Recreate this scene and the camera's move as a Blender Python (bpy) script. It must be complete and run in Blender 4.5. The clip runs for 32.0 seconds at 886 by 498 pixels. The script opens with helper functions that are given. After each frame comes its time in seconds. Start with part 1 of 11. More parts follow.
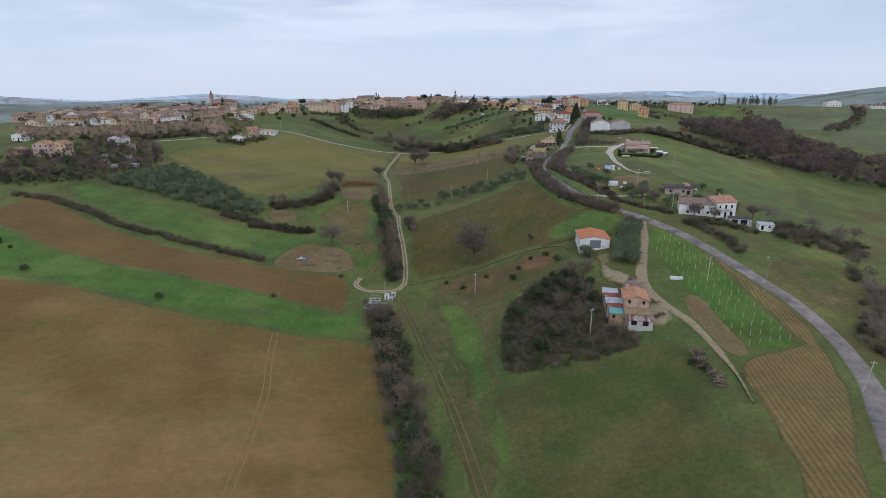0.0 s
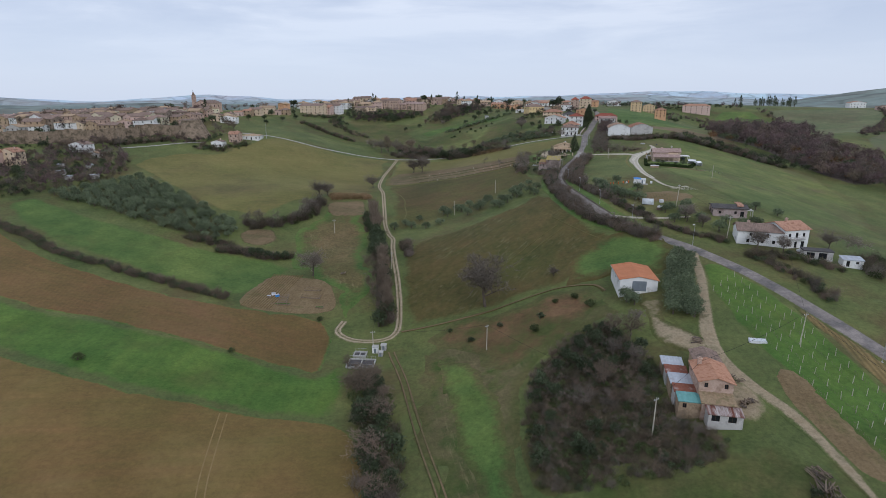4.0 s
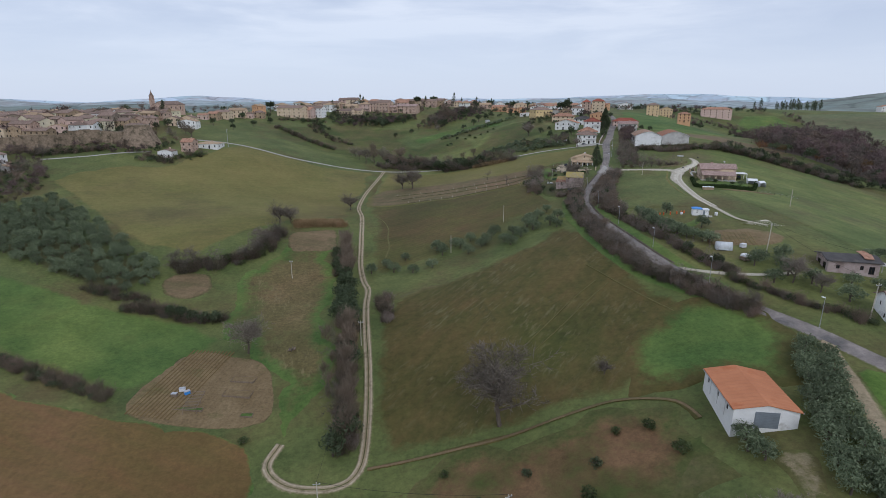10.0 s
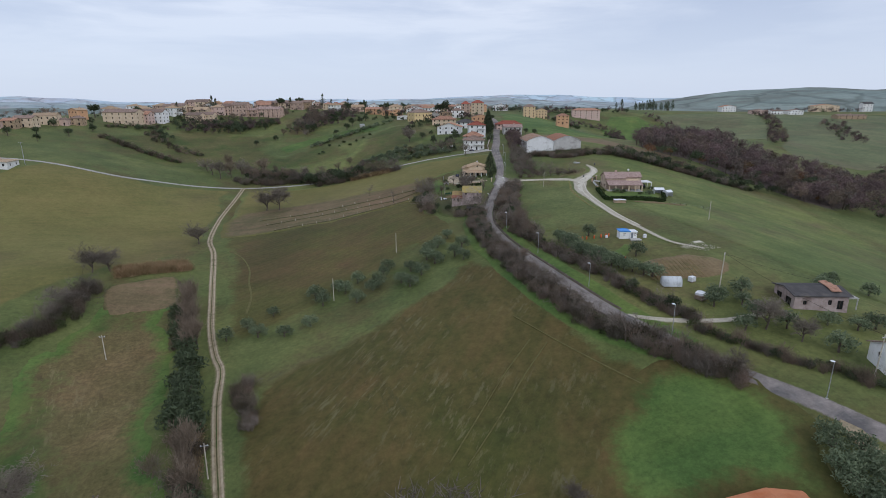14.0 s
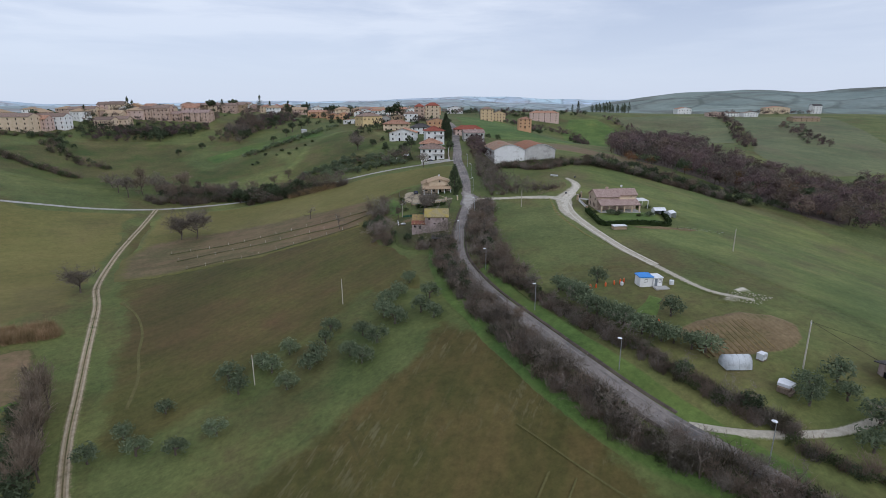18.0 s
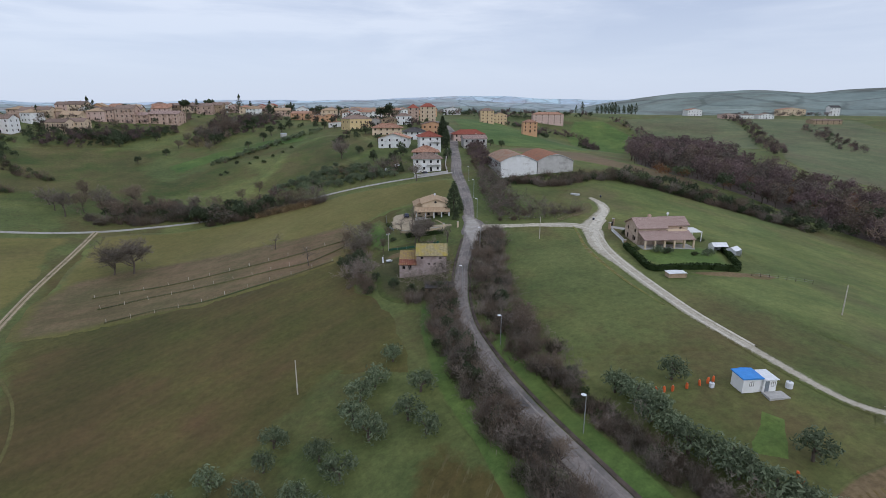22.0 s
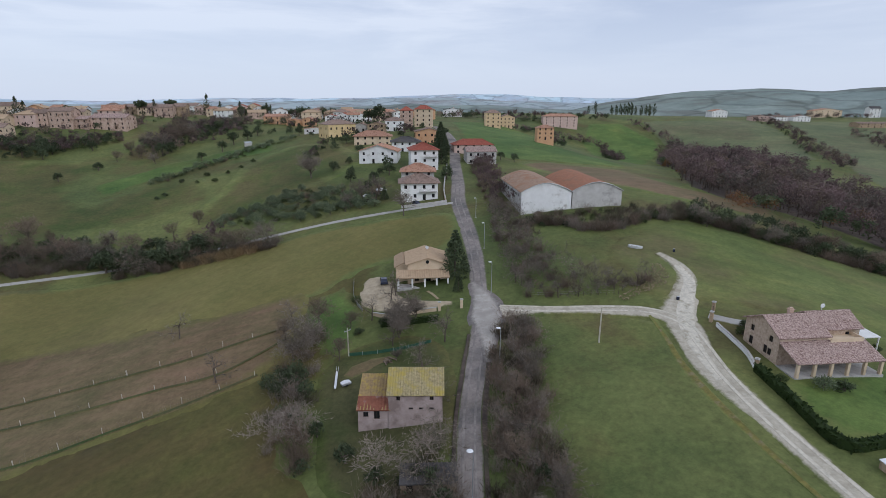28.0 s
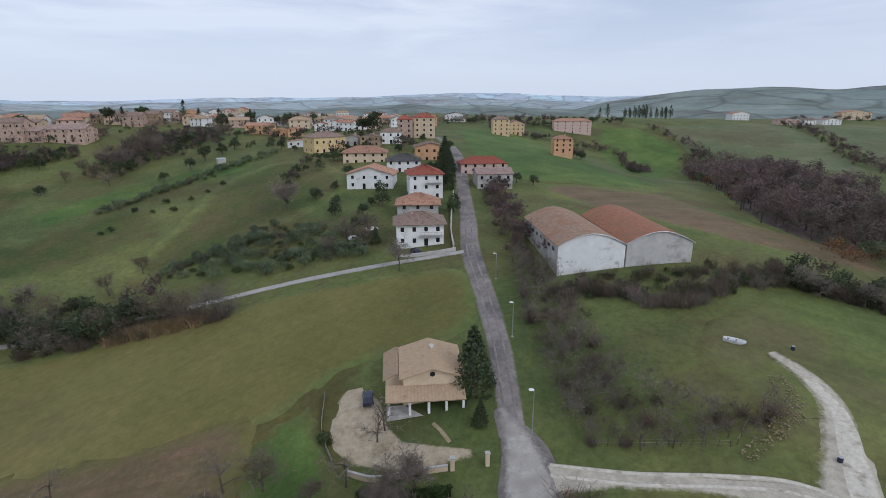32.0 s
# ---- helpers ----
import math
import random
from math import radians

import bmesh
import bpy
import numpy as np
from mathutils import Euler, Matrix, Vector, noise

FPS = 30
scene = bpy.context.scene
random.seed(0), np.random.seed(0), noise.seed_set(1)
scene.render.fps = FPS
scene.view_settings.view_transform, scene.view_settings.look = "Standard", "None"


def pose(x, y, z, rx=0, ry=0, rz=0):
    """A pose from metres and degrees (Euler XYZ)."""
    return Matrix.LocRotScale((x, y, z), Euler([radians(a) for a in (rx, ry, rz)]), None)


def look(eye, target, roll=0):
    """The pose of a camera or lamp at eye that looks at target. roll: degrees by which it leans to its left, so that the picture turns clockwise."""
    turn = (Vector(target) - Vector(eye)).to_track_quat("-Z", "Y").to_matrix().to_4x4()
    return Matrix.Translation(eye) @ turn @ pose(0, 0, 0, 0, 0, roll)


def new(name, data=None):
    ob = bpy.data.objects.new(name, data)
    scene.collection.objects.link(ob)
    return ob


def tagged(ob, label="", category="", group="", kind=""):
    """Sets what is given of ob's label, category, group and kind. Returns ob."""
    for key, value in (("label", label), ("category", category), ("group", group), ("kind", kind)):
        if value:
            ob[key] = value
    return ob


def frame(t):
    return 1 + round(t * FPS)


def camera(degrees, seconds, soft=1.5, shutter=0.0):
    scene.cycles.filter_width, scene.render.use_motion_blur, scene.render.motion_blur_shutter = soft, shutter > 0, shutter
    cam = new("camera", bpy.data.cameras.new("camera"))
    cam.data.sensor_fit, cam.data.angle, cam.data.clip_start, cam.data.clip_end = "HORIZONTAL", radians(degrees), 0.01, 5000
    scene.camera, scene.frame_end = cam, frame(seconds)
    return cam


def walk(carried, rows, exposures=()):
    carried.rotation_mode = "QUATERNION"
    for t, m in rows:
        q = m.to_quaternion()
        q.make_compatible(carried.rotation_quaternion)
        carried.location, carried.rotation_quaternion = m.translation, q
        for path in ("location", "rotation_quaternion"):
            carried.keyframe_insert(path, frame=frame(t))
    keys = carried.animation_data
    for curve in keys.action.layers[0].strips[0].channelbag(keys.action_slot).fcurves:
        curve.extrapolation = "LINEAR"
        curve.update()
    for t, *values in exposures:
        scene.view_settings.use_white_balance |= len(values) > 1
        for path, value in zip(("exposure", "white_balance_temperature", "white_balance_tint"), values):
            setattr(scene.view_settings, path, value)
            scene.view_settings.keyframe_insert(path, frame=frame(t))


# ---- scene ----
cam = camera(79.66, 32.0, soft=0.45)
PATH = [
    (0, (-1.60, -63.19, 50.20), (-1.88, 33.00, 22.87), -0.15),
    (1, (-1.69, -51.51, 50.28), (-2.05, 44.70, 23.02), -0.21),
    (2, (-1.96, -39.98, 50.56), (-2.36, 56.23, 23.31), -0.21),
    (3, (-2.24, -28.53, 50.81), (-2.65, 67.68, 23.55), -0.19),
    (3.5, (-2.32, -22.78, 50.85), (-2.73, 73.43, 23.59), -0.18),
    (5.5, (-2.23, 0.55, 50.68), (-2.69, 96.81, 23.56), -0.16),
    (6, (-2.11, 6.48, 50.62), (-2.60, 102.75, 23.54), -0.16),
    (7, (-1.80, 18.36, 50.57), (-2.34, 114.64, 23.55), -0.11),
    (8, (-1.51, 30.14, 50.60), (-2.11, 126.43, 23.60), -0.06),
    (9, (-1.33, 41.86, 50.64), (-2.01, 138.16, 23.68), -0.02),
    (9.5, (-1.31, 47.73, 50.66), (-1.77, 144.03, 23.73), 0.01),
    (10, (-1.33, 53.63, 50.67), (-1.03, 149.94, 23.77), 0.03),
    (10.5, (-1.39, 59.55, 50.70), (0.52, 155.86, 23.82), 0.03),
    (11, (-1.49, 65.50, 50.76), (2.86, 161.73, 23.91), 0.01),
    (11.5, (-1.60, 71.45, 50.86), (5.71, 167.52, 24.05), -0.02),
    (12, (-1.71, 77.39, 51.02), (8.66, 173.18, 24.23), -0.05),
    (13, (-1.71, 89.20, 51.45), (14.69, 184.13, 24.66), -0.10),
    (14, (-1.19, 100.89, 51.94), (21.61, 194.49, 25.11), -0.10),
    (14.5, (-0.61, 106.70, 52.13), (25.06, 199.56, 25.30), -0.10),
    (16.5, (3.48, 129.93, 52.42), (33.70, 221.44, 25.75), -0.14),
    (17, (4.85, 135.73, 52.44), (35.57, 227.09, 25.80), -0.14),
    (18, (7.87, 147.26, 52.48), (39.26, 238.41, 25.93), -0.09),
    (19, (11.16, 158.54, 52.63), (42.90, 249.59, 26.13), -0.03),
    (20, (14.71, 169.56, 52.91), (46.67, 260.52, 26.39), 0.02),
    (21, (18.56, 180.36, 53.29), (50.64, 271.26, 26.69), 0.06),
    (22, (22.68, 191.05, 53.69), (54.78, 281.93, 27.03), 0.07),
    (23, (26.92, 201.76, 54.08), (59.05, 292.62, 27.38), 0.08),
    (24, (31.17, 212.56, 54.46), (63.33, 303.39, 27.72), 0.12),
    (25, (35.33, 223.37, 54.86), (67.45, 314.19, 28.03), 0.15),
    (25.5, (37.32, 228.75, 55.05), (69.42, 319.56, 28.18), 0.16),
    (27.5, (44.78, 250.18, 55.85), (76.88, 340.96, 28.87), 0.16),
    (28, (46.52, 255.56, 56.09), (78.57, 346.35, 29.07), 0.13),
    (29, (49.89, 266.42, 56.73), (81.80, 357.23, 29.64), 0.07),
    (30, (53.16, 277.38, 57.77), (85.03, 368.19, 30.61), 0.09),
    (31, (56.43, 288.38, 59.31), (88.36, 379.13, 32.03), 0.05),
    (32, (59.88, 299.20, 61.17), (91.79, 389.94, 33.85), -0.09),
]
walk(cam, [(t, look(eye, target, roll)) for t, eye, target, roll in PATH], [(0, 0.08, 5880, 11), (32, 0.08, 5880, 11)])

# ---- world, sun, exposure ----
def node(tree, kind, **sets):
    n = tree.nodes.new("ShaderNode" + kind)
    for key, value in sets.items():
        n.inputs[key.replace("_", " ")].default_value = value
    return n


def ramp_of(tree, stops):
    r = tree.nodes.new("ShaderNodeValToRGB")
    el = r.color_ramp.elements
    while len(el) < len(stops):
        el.new(0.5)
    for e, (at, col) in zip(el, stops):
        e.position, e.color = at, (*col, 1)
    return r


SUN_UP, SUN_ROUND = radians(36), radians(158)
world = bpy.data.worlds.new("overcast_sky")
scene.world = world
world.use_nodes = True
wt = world.node_tree
wt.nodes.clear()
sky = wt.nodes.new("ShaderNodeTexSky")
sky.sky_type, sky.sun_disc, sky.sun_elevation, sky.sun_rotation = "NISHITA", False, SUN_UP, SUN_ROUND
clear = node(wt, "Background", Strength=0.10)
wt.links.new(sky.outputs[0], clear.inputs["Color"])
coord = wt.nodes.new("ShaderNodeTexCoord")
squash = node(wt, "Mapping", Scale=(1.3, 1.3, 8.0))
wt.links.new(coord.outputs["Generated"], squash.inputs["Vector"])
billow = node(wt, "TexNoise", Scale=1.7, Detail=7.0, Roughness=0.55, Distortion=0.4)
wt.links.new(squash.outputs[0], billow.inputs["Vector"])
cloud = ramp_of(wt, [(0.34, (0.47, 0.52, 0.63)), (0.48, (0.60, 0.635, 0.715)), (0.60, (0.79, 0.80, 0.835))])
wt.links.new(billow.outputs["Fac"], cloud.inputs["Fac"])
# the cloud deck thins to a paler band low in the sky
split = wt.nodes.new("ShaderNodeSeparateXYZ")
wt.links.new(coord.outputs["Generated"], split.inputs[0])
low = ramp_of(wt, [(0.0, (1, 1, 1)), (0.05, (0.9, 0.9, 0.9)), (0.16, (0.25, 0.25, 0.25)), (0.32, (0, 0, 0))])
wt.links.new(split.outputs["Z"], low.inputs["Fac"])
band = wt.nodes.new("ShaderNodeMix")
band.data_type = "RGBA"
wt.links.new(low.outputs["Color"], band.inputs[0])
wt.links.new(cloud.outputs["Color"], band.inputs[6])
band.inputs[7].default_value = (0.65, 0.69, 0.765, 1)
deck = node(wt, "Background", Strength=1.0)
wt.links.new(band.outputs[2], deck.inputs["Color"])
cover = node(wt, "MixShader", Fac=0.9)
wt.links.new(clear.outputs[0], cover.inputs[1])
wt.links.new(deck.outputs[0], cover.inputs[2])
wout = wt.nodes.new("ShaderNodeOutputWorld")
wt.links.new(cover.outputs[0], wout.inputs[0])

sun_data = bpy.data.lights.new("sun", "SUN")
sun_data.energy, sun_data.angle, sun_data.color = 0.85, radians(30), (1.0, 0.97, 0.93)
sun = new("sun", sun_data)
sun.matrix_world = look((0, 0, 0), (math.sin(SUN_ROUND) * -math.cos(SUN_UP), -math.cos(SUN_ROUND) * math.cos(SUN_UP), -math.sin(SUN_UP)))

# ---- materials ----
def lit(col):
    return (*col, 1.0)


PAINT = {}


def weathered(t, dark, light, scale=1.0, fine=12.0, spot=None, spot_scale=0.2, spot_cut=0.55, stretch=(1, 1, 1), detail=6.0, tuft=0.0, tuft_scale=1.1, broad=0.0, streak=None):
    """The colours of a weathered surface in a node tree: two tones in a coarse and a fine grain, patches, tufts, a slow drift over many metres, streaks. Returns the colour and the relief."""
    at = t.nodes.new("ShaderNodeTexCoord")
    mp = node(t, "Mapping", Scale=stretch)
    t.links.new(at.outputs["Object"], mp.inputs["Vector"])
    coarse = node(t, "TexNoise", Scale=scale, Detail=detail, Roughness=0.6)
    grain = node(t, "TexNoise", Scale=scale * fine, Detail=4.0, Roughness=0.7)
    for n in (coarse, grain):
        t.links.new(mp.outputs[0], n.inputs["Vector"])
    both = t.nodes.new("ShaderNodeMath")
    both.operation = "MULTIPLY_ADD"
    t.links.new(grain.outputs["Fac"], both.inputs[0])
    both.inputs[1].default_value = 0.45
    t.links.new(coarse.outputs["Fac"], both.inputs[2])
    r = ramp_of(t, [(0.48, dark), (0.95, light)])
    t.links.new(both.outputs[0], r.inputs["Fac"])
    out = r.outputs["Color"]
    if spot:
        patch = node(t, "TexNoise", Scale=spot_scale, Detail=8.0, Roughness=0.65)
        t.links.new(mp.outputs[0], patch.inputs["Vector"])
        cut = ramp_of(t, [(spot_cut - 0.07, (0, 0, 0)), (spot_cut + 0.09, (1, 1, 1))])
        t.links.new(patch.outputs["Fac"], cut.inputs["Fac"])
        mix = t.nodes.new("ShaderNodeMix")
        mix.data_type = "RGBA"
        t.links.new(cut.outputs["Color"], mix.inputs[0])
        t.links.new(out, mix.inputs[6])
        mix.inputs[7].default_value = lit(spot)
        out = mix.outputs[2]
    if tuft:
        clump = node(t, "TexNoise", Scale=tuft_scale, Detail=6.0, Roughness=0.8)
        t.links.new(mp.outputs[0], clump.inputs["Vector"])
        shade = node(t, "MapRange")
        for key, value in (("From Min", 0.33), ("From Max", 0.67), ("To Min", 1 - tuft), ("To Max", 1 + tuft)):
            shade.inputs[key].default_value = value
        t.links.new(clump.outputs["Fac"], shade.inputs["Value"])
        tone = node(t, "HueSaturation")
        t.links.new(shade.outputs[0], tone.inputs["Value"])
        t.links.new(out, tone.inputs["Color"])
        out = tone.outputs["Color"]
    for amount, size, turn, long in ([(broad, 0.016, 0, 1.0), (broad * 0.7, 0.07, 0, 1.0)] if broad else []) + ([(streak[0], streak[1], streak[2], streak[3])] if streak else []):
        way = node(t, "Mapping", Rotation=(0, 0, radians(turn)), Scale=(1, long, 1))
        way.vector_type = "TEXTURE"
        t.links.new(at.outputs["Object"], way.inputs["Vector"])
        drift = node(t, "TexNoise", Scale=size, Detail=3.0, Roughness=0.55, Distortion=0.3)
        t.links.new(way.outputs[0], drift.inputs["Vector"])
        sway = node(t, "MapRange")
        for key, value in (("From Min", 0.3), ("From Max", 0.7), ("To Min", 1 - amount), ("To Max", 1 + amount)):
            sway.inputs[key].default_value = value
        t.links.new(drift.outputs["Fac"], sway.inputs["Value"])
        hue = node(t, "MapRange")
        for key, value in (("From Min", 0.3), ("From Max", 0.7), ("To Min", 0.5 + 0.016 * amount / 0.2), ("To Max", 0.5 - 0.022 * amount / 0.2)):
            hue.inputs[key].default_value = value
        t.links.new(drift.outputs["Fac"], hue.inputs["Value"])
        wash = node(t, "HueSaturation")
        t.links.new(sway.outputs[0], wash.inputs["Value"])
        t.links.new(hue.outputs[0], wash.inputs["Hue"])
        t.links.new(out, wash.inputs["Color"])
        out = wash.outputs["Color"]
    return out, both


def surface(name, dark, light, scale=1.0, rough=0.9, bump=0.3, fine=12.0, spot=None, spot_scale=0.2, spot_cut=0.55, metal=0.0, vary=0.0, stretch=(1, 1, 1), height=0.05, detail=6.0, tuft=0.0, tuft_scale=1.1, broad=0.0, streak=None):
    """A weathered surface: two colours in a coarse and a fine grain, patches of a third, a relief, and a spread from object to object."""
    m = bpy.data.materials.new(name)
    m.use_nodes = True
    t = m.node_tree
    b = t.nodes["Principled BSDF"]
    b.inputs["Roughness"].default_value = rough
    b.inputs["Metallic"].default_value = metal
    b.inputs["Specular IOR Level"].default_value = 0.25
    PAINT[name] = dict(dark=dark, light=light, scale=scale, fine=fine, spot=spot, spot_scale=spot_scale, spot_cut=spot_cut, stretch=stretch, detail=detail, tuft=tuft, tuft_scale=tuft_scale, broad=broad, streak=streak)
    out, both = weathered(t, **PAINT[name])
    if vary:
        info = t.nodes.new("ShaderNodeObjectInfo")
        span = node(t, "MapRange")
        span.inputs["To Min"].default_value, span.inputs["To Max"].default_value = 1 - vary, 1 + vary
        t.links.new(info.outputs["Random"], span.inputs["Value"])
        hsv = node(t, "HueSaturation")
        t.links.new(span.outputs[0], hsv.inputs["Value"])
        t.links.new(out, hsv.inputs["Color"])
        out = hsv.outputs["Color"]
    t.links.new(out, b.inputs["Base Color"])
    if bump:
        bp = node(t, "Bump", Strength=bump, Distance=height)
        t.links.new(both.outputs[0], bp.inputs["Height"])
        t.links.new(bp.outputs[0], b.inputs["Normal"])
    return m


def rows_over(m, turn, spacing, depth=0.35, tint=0.6, height=0.12, wobble=1.2):
    """Furrows or drill rows over a soil material: bands turned by so many degrees, that shade the soil and raise it."""
    t = m.node_tree
    b = t.nodes["Principled BSDF"]
    at = t.nodes.new("ShaderNodeTexCoord")
    mp = node(t, "Mapping", Rotation=(0, 0, radians(turn)))
    t.links.new(at.outputs["Object"], mp.inputs["Vector"])
    w = node(t, "TexWave", Scale=math.tau / (20 * spacing), Distortion=wobble, Detail=3.0, Detail_Scale=0.6)
    t.links.new(mp.outputs[0], w.inputs["Vector"])
    old = b.inputs["Base Color"].links[0].from_socket
    mix = t.nodes.new("ShaderNodeMix")
    mix.data_type, mix.blend_type = "RGBA", "MULTIPLY"
    fade = t.nodes.new("ShaderNodeMath")
    fade.operation = "MULTIPLY"
    t.links.new(w.outputs["Fac"], fade.inputs[0])
    fade.inputs[1].default_value = depth
    t.links.new(fade.outputs[0], mix.inputs[0])
    t.links.new(old, mix.inputs[6])
    mix.inputs[7].default_value = (tint, tint, tint, 1)
    t.links.new(mix.outputs[2], b.inputs["Base Color"])
    bp = node(t, "Bump", Strength=0.5, Distance=height)
    t.links.new(w.outputs["Fac"], bp.inputs["Height"])
    if b.inputs["Normal"].links:
        t.links.new(b.inputs["Normal"].links[0].from_socket, bp.inputs["Normal"])
    t.links.new(bp.outputs[0], b.inputs["Normal"])
    return m


def dashes_over(m, turn, size, long, tint, cut=0.56, share=0.55):
    """Thin broken lines of another colour drawn along one way of a field, thick in some parts of it and thin in others."""
    t = m.node_tree
    b = t.nodes["Principled BSDF"]
    at = t.nodes.new("ShaderNodeTexCoord")
    way = node(t, "Mapping", Rotation=(0, 0, radians(turn)), Scale=(1, long, 1))
    way.vector_type = "TEXTURE"
    t.links.new(at.outputs["Object"], way.inputs["Vector"])
    thin = node(t, "TexNoise", Scale=size, Detail=4.0, Roughness=0.7)
    t.links.new(way.outputs[0], thin.inputs["Vector"])
    wide = node(t, "TexNoise", Scale=0.045, Detail=3.0)
    t.links.new(at.outputs["Object"], wide.inputs["Vector"])
    a, c = node(t, "MapRange"), node(t, "MapRange")
    for n, src, lo, hi, top in ((a, thin, cut, cut + 0.1, 1.0), (c, wide, 0.42, 0.62, share)):
        n.inputs["From Min"].default_value, n.inputs["From Max"].default_value, n.inputs["To Max"].default_value = lo, hi, top
        t.links.new(src.outputs["Fac"], n.inputs["Value"])
    both = t.nodes.new("ShaderNodeMath")
    both.operation = "MULTIPLY"
    t.links.new(a.outputs[0], both.inputs[0])
    t.links.new(c.outputs[0], both.inputs[1])
    mix = t.nodes.new("ShaderNodeMix")
    mix.data_type = "RGBA"
    t.links.new(both.outputs[0], mix.inputs[0])
    t.links.new(b.inputs["Base Color"].links[0].from_socket, mix.inputs[6])
    mix.inputs[7].default_value = lit(tint)
    t.links.new(mix.outputs[2], b.inputs["Base Color"])
    return m


SOFT = {}


def worn_edge(m, width, under):
    """The same surface, giving way in tufts to the one under it towards the border of its sheet, over that many metres."""
    key = (m.name, round(width, 2), under.name)
    if key in SOFT:
        return SOFT[key]
    c = m.copy()
    c.name = m.name + "_worn_edge"
    t = c.node_tree
    edge = t.nodes.new("ShaderNodeAttribute")
    edge.attribute_name = "edge"
    at = t.nodes.new("ShaderNodeTexCoord")
    ragged = node(t, "TexNoise", Scale=1.5 / max(width, 0.35) ** 0.7, Detail=8.0, Roughness=0.72)
    t.links.new(at.outputs["Object"], ragged.inputs["Vector"])
    near = node(t, "MapRange")
    for name, value in (("From Min", 0.0), ("From Max", width), ("To Min", -1.3), ("To Max", 1.5)):
        near.inputs[name].default_value = value
    t.links.new(edge.outputs["Fac"], near.inputs["Value"])
    both = t.nodes.new("ShaderNodeMath")
    both.operation = "MULTIPLY_ADD"
    t.links.new(ragged.outputs["Fac"], both.inputs[0])
    both.inputs[1].default_value = 3.2
    t.links.new(near.outputs[0], both.inputs[2])
    cover = node(t, "MapRange")
    for name, value in (("From Min", 1.05), ("From Max", 2.2)):
        cover.inputs[name].default_value = value
    t.links.new(both.outputs[0], cover.inputs["Value"])
    b = t.nodes["Principled BSDF"]
    below, _ = weathered(t, **PAINT[under.name])
    mix = t.nodes.new("ShaderNodeMix")
    mix.data_type = "RGBA"
    t.links.new(cover.outputs[0], mix.inputs[0])
    t.links.new(below, mix.inputs[6])
    t.links.new(b.inputs["Base Color"].links[0].from_socket, mix.inputs[7])
    t.links.new(mix.outputs[2], b.inputs["Base Color"])
    SOFT[key] = c
    return c


GRASS = surface("winter_grass", (0.073, 0.096, 0.027), (0.134, 0.153, 0.050), 0.05, fine=30, spot=(0.105, 0.092, 0.034), spot_scale=0.03, spot_cut=0.56, height=0.2, tuft=0.26, tuft_scale=0.7, broad=0.17)
LUSH = surface("lush_grass", (0.060, 0.104, 0.022), (0.112, 0.170, 0.042), 0.09, fine=25, spot=(0.085, 0.108, 0.028), spot_scale=0.05, spot_cut=0.62, height=0.2, tuft=0.26, tuft_scale=0.8, broad=0.17)
VINEGRASS = surface("bright_vineyard_grass", (0.055, 0.108, 0.017), (0.105, 0.178, 0.034), 0.09, fine=25, spot=(0.080, 0.110, 0.026), spot_scale=0.05, spot_cut=0.60, height=0.2, tuft=0.26, tuft_scale=0.8, broad=0.14, streak=(0.05, 0.5, 3, 14))
PALE = surface("pale_crop_field", (0.125, 0.116, 0.033), (0.188, 0.171, 0.055), 0.02, fine=60, spot=(0.120, 0.104, 0.040), spot_scale=0.012, spot_cut=0.58, height=0.1, tuft=0.16, tuft_scale=0.5, broad=0.12, streak=(0.07, 0.5, -68, 14))
FALLOW = surface("yellow_olive_fallow", (0.106, 0.098, 0.029), (0.158, 0.143, 0.048), 0.04, fine=40, spot=(0.105, 0.094, 0.034), spot_scale=0.03, spot_cut=0.56, height=0.1, tuft=0.2, tuft_scale=0.6, broad=0.12)
CROP = rows_over(surface("sown_field", (0.078, 0.078, 0.020), (0.114, 0.107, 0.032), 0.03, fine=40, spot=(0.098, 0.075, 0.028), spot_scale=0.022, spot_cut=0.51, height=0.1, tuft=0.2, tuft_scale=0.6, broad=0.2, streak=(0.12, 0.22, -68, 8)), 63, 2.4, 0.25, 0.8, 0.05, 0.4)
STUBBLE = rows_over(surface("olive_brown_stubble", (0.076, 0.064, 0.018), (0.116, 0.094, 0.029), 0.025, fine=60, spot=(0.070, 0.074, 0.018), spot_scale=0.015, spot_cut=0.52, height=0.15, tuft=0.24, tuft_scale=0.5, broad=0.2, streak=(0.16, 0.35, -41, 12)), -2, 3.4, 0.25, 0.8, 0.05, 0.5)
dashes_over(STUBBLE, -41, 0.8, 26, (0.168, 0.150, 0.076), 0.55, 0.6)
dashes_over(STUBBLE, 4, 0.6, 18, (0.060, 0.056, 0.020), 0.57, 0.5)
SOIL = rows_over(surface("brown_ploughed_soil", (0.130, 0.086, 0.027), (0.210, 0.145, 0.048), 0.025, fine=60, spot=(0.224, 0.160, 0.062), spot_scale=0.012, spot_cut=0.55, height=0.2, tuft=0.16, tuft_scale=0.5, broad=0.14, streak=(0.08, 0.3, -78, 16)), 80, 1.6, 0.1, 0.8, 0.05, 0.3)
CLAY = rows_over(surface("dark_clay_soil", (0.120, 0.076, 0.025), (0.176, 0.117, 0.041), 0.03, fine=50, spot=(0.162, 0.104, 0.040), spot_scale=0.02, spot_cut=0.56, height=0.2, tuft=0.2, tuft_scale=0.6, broad=0.12, streak=(0.10, 0.35, 72, 14)), -15, 1.4, 0.12, 0.8, 0.05, 0.3)
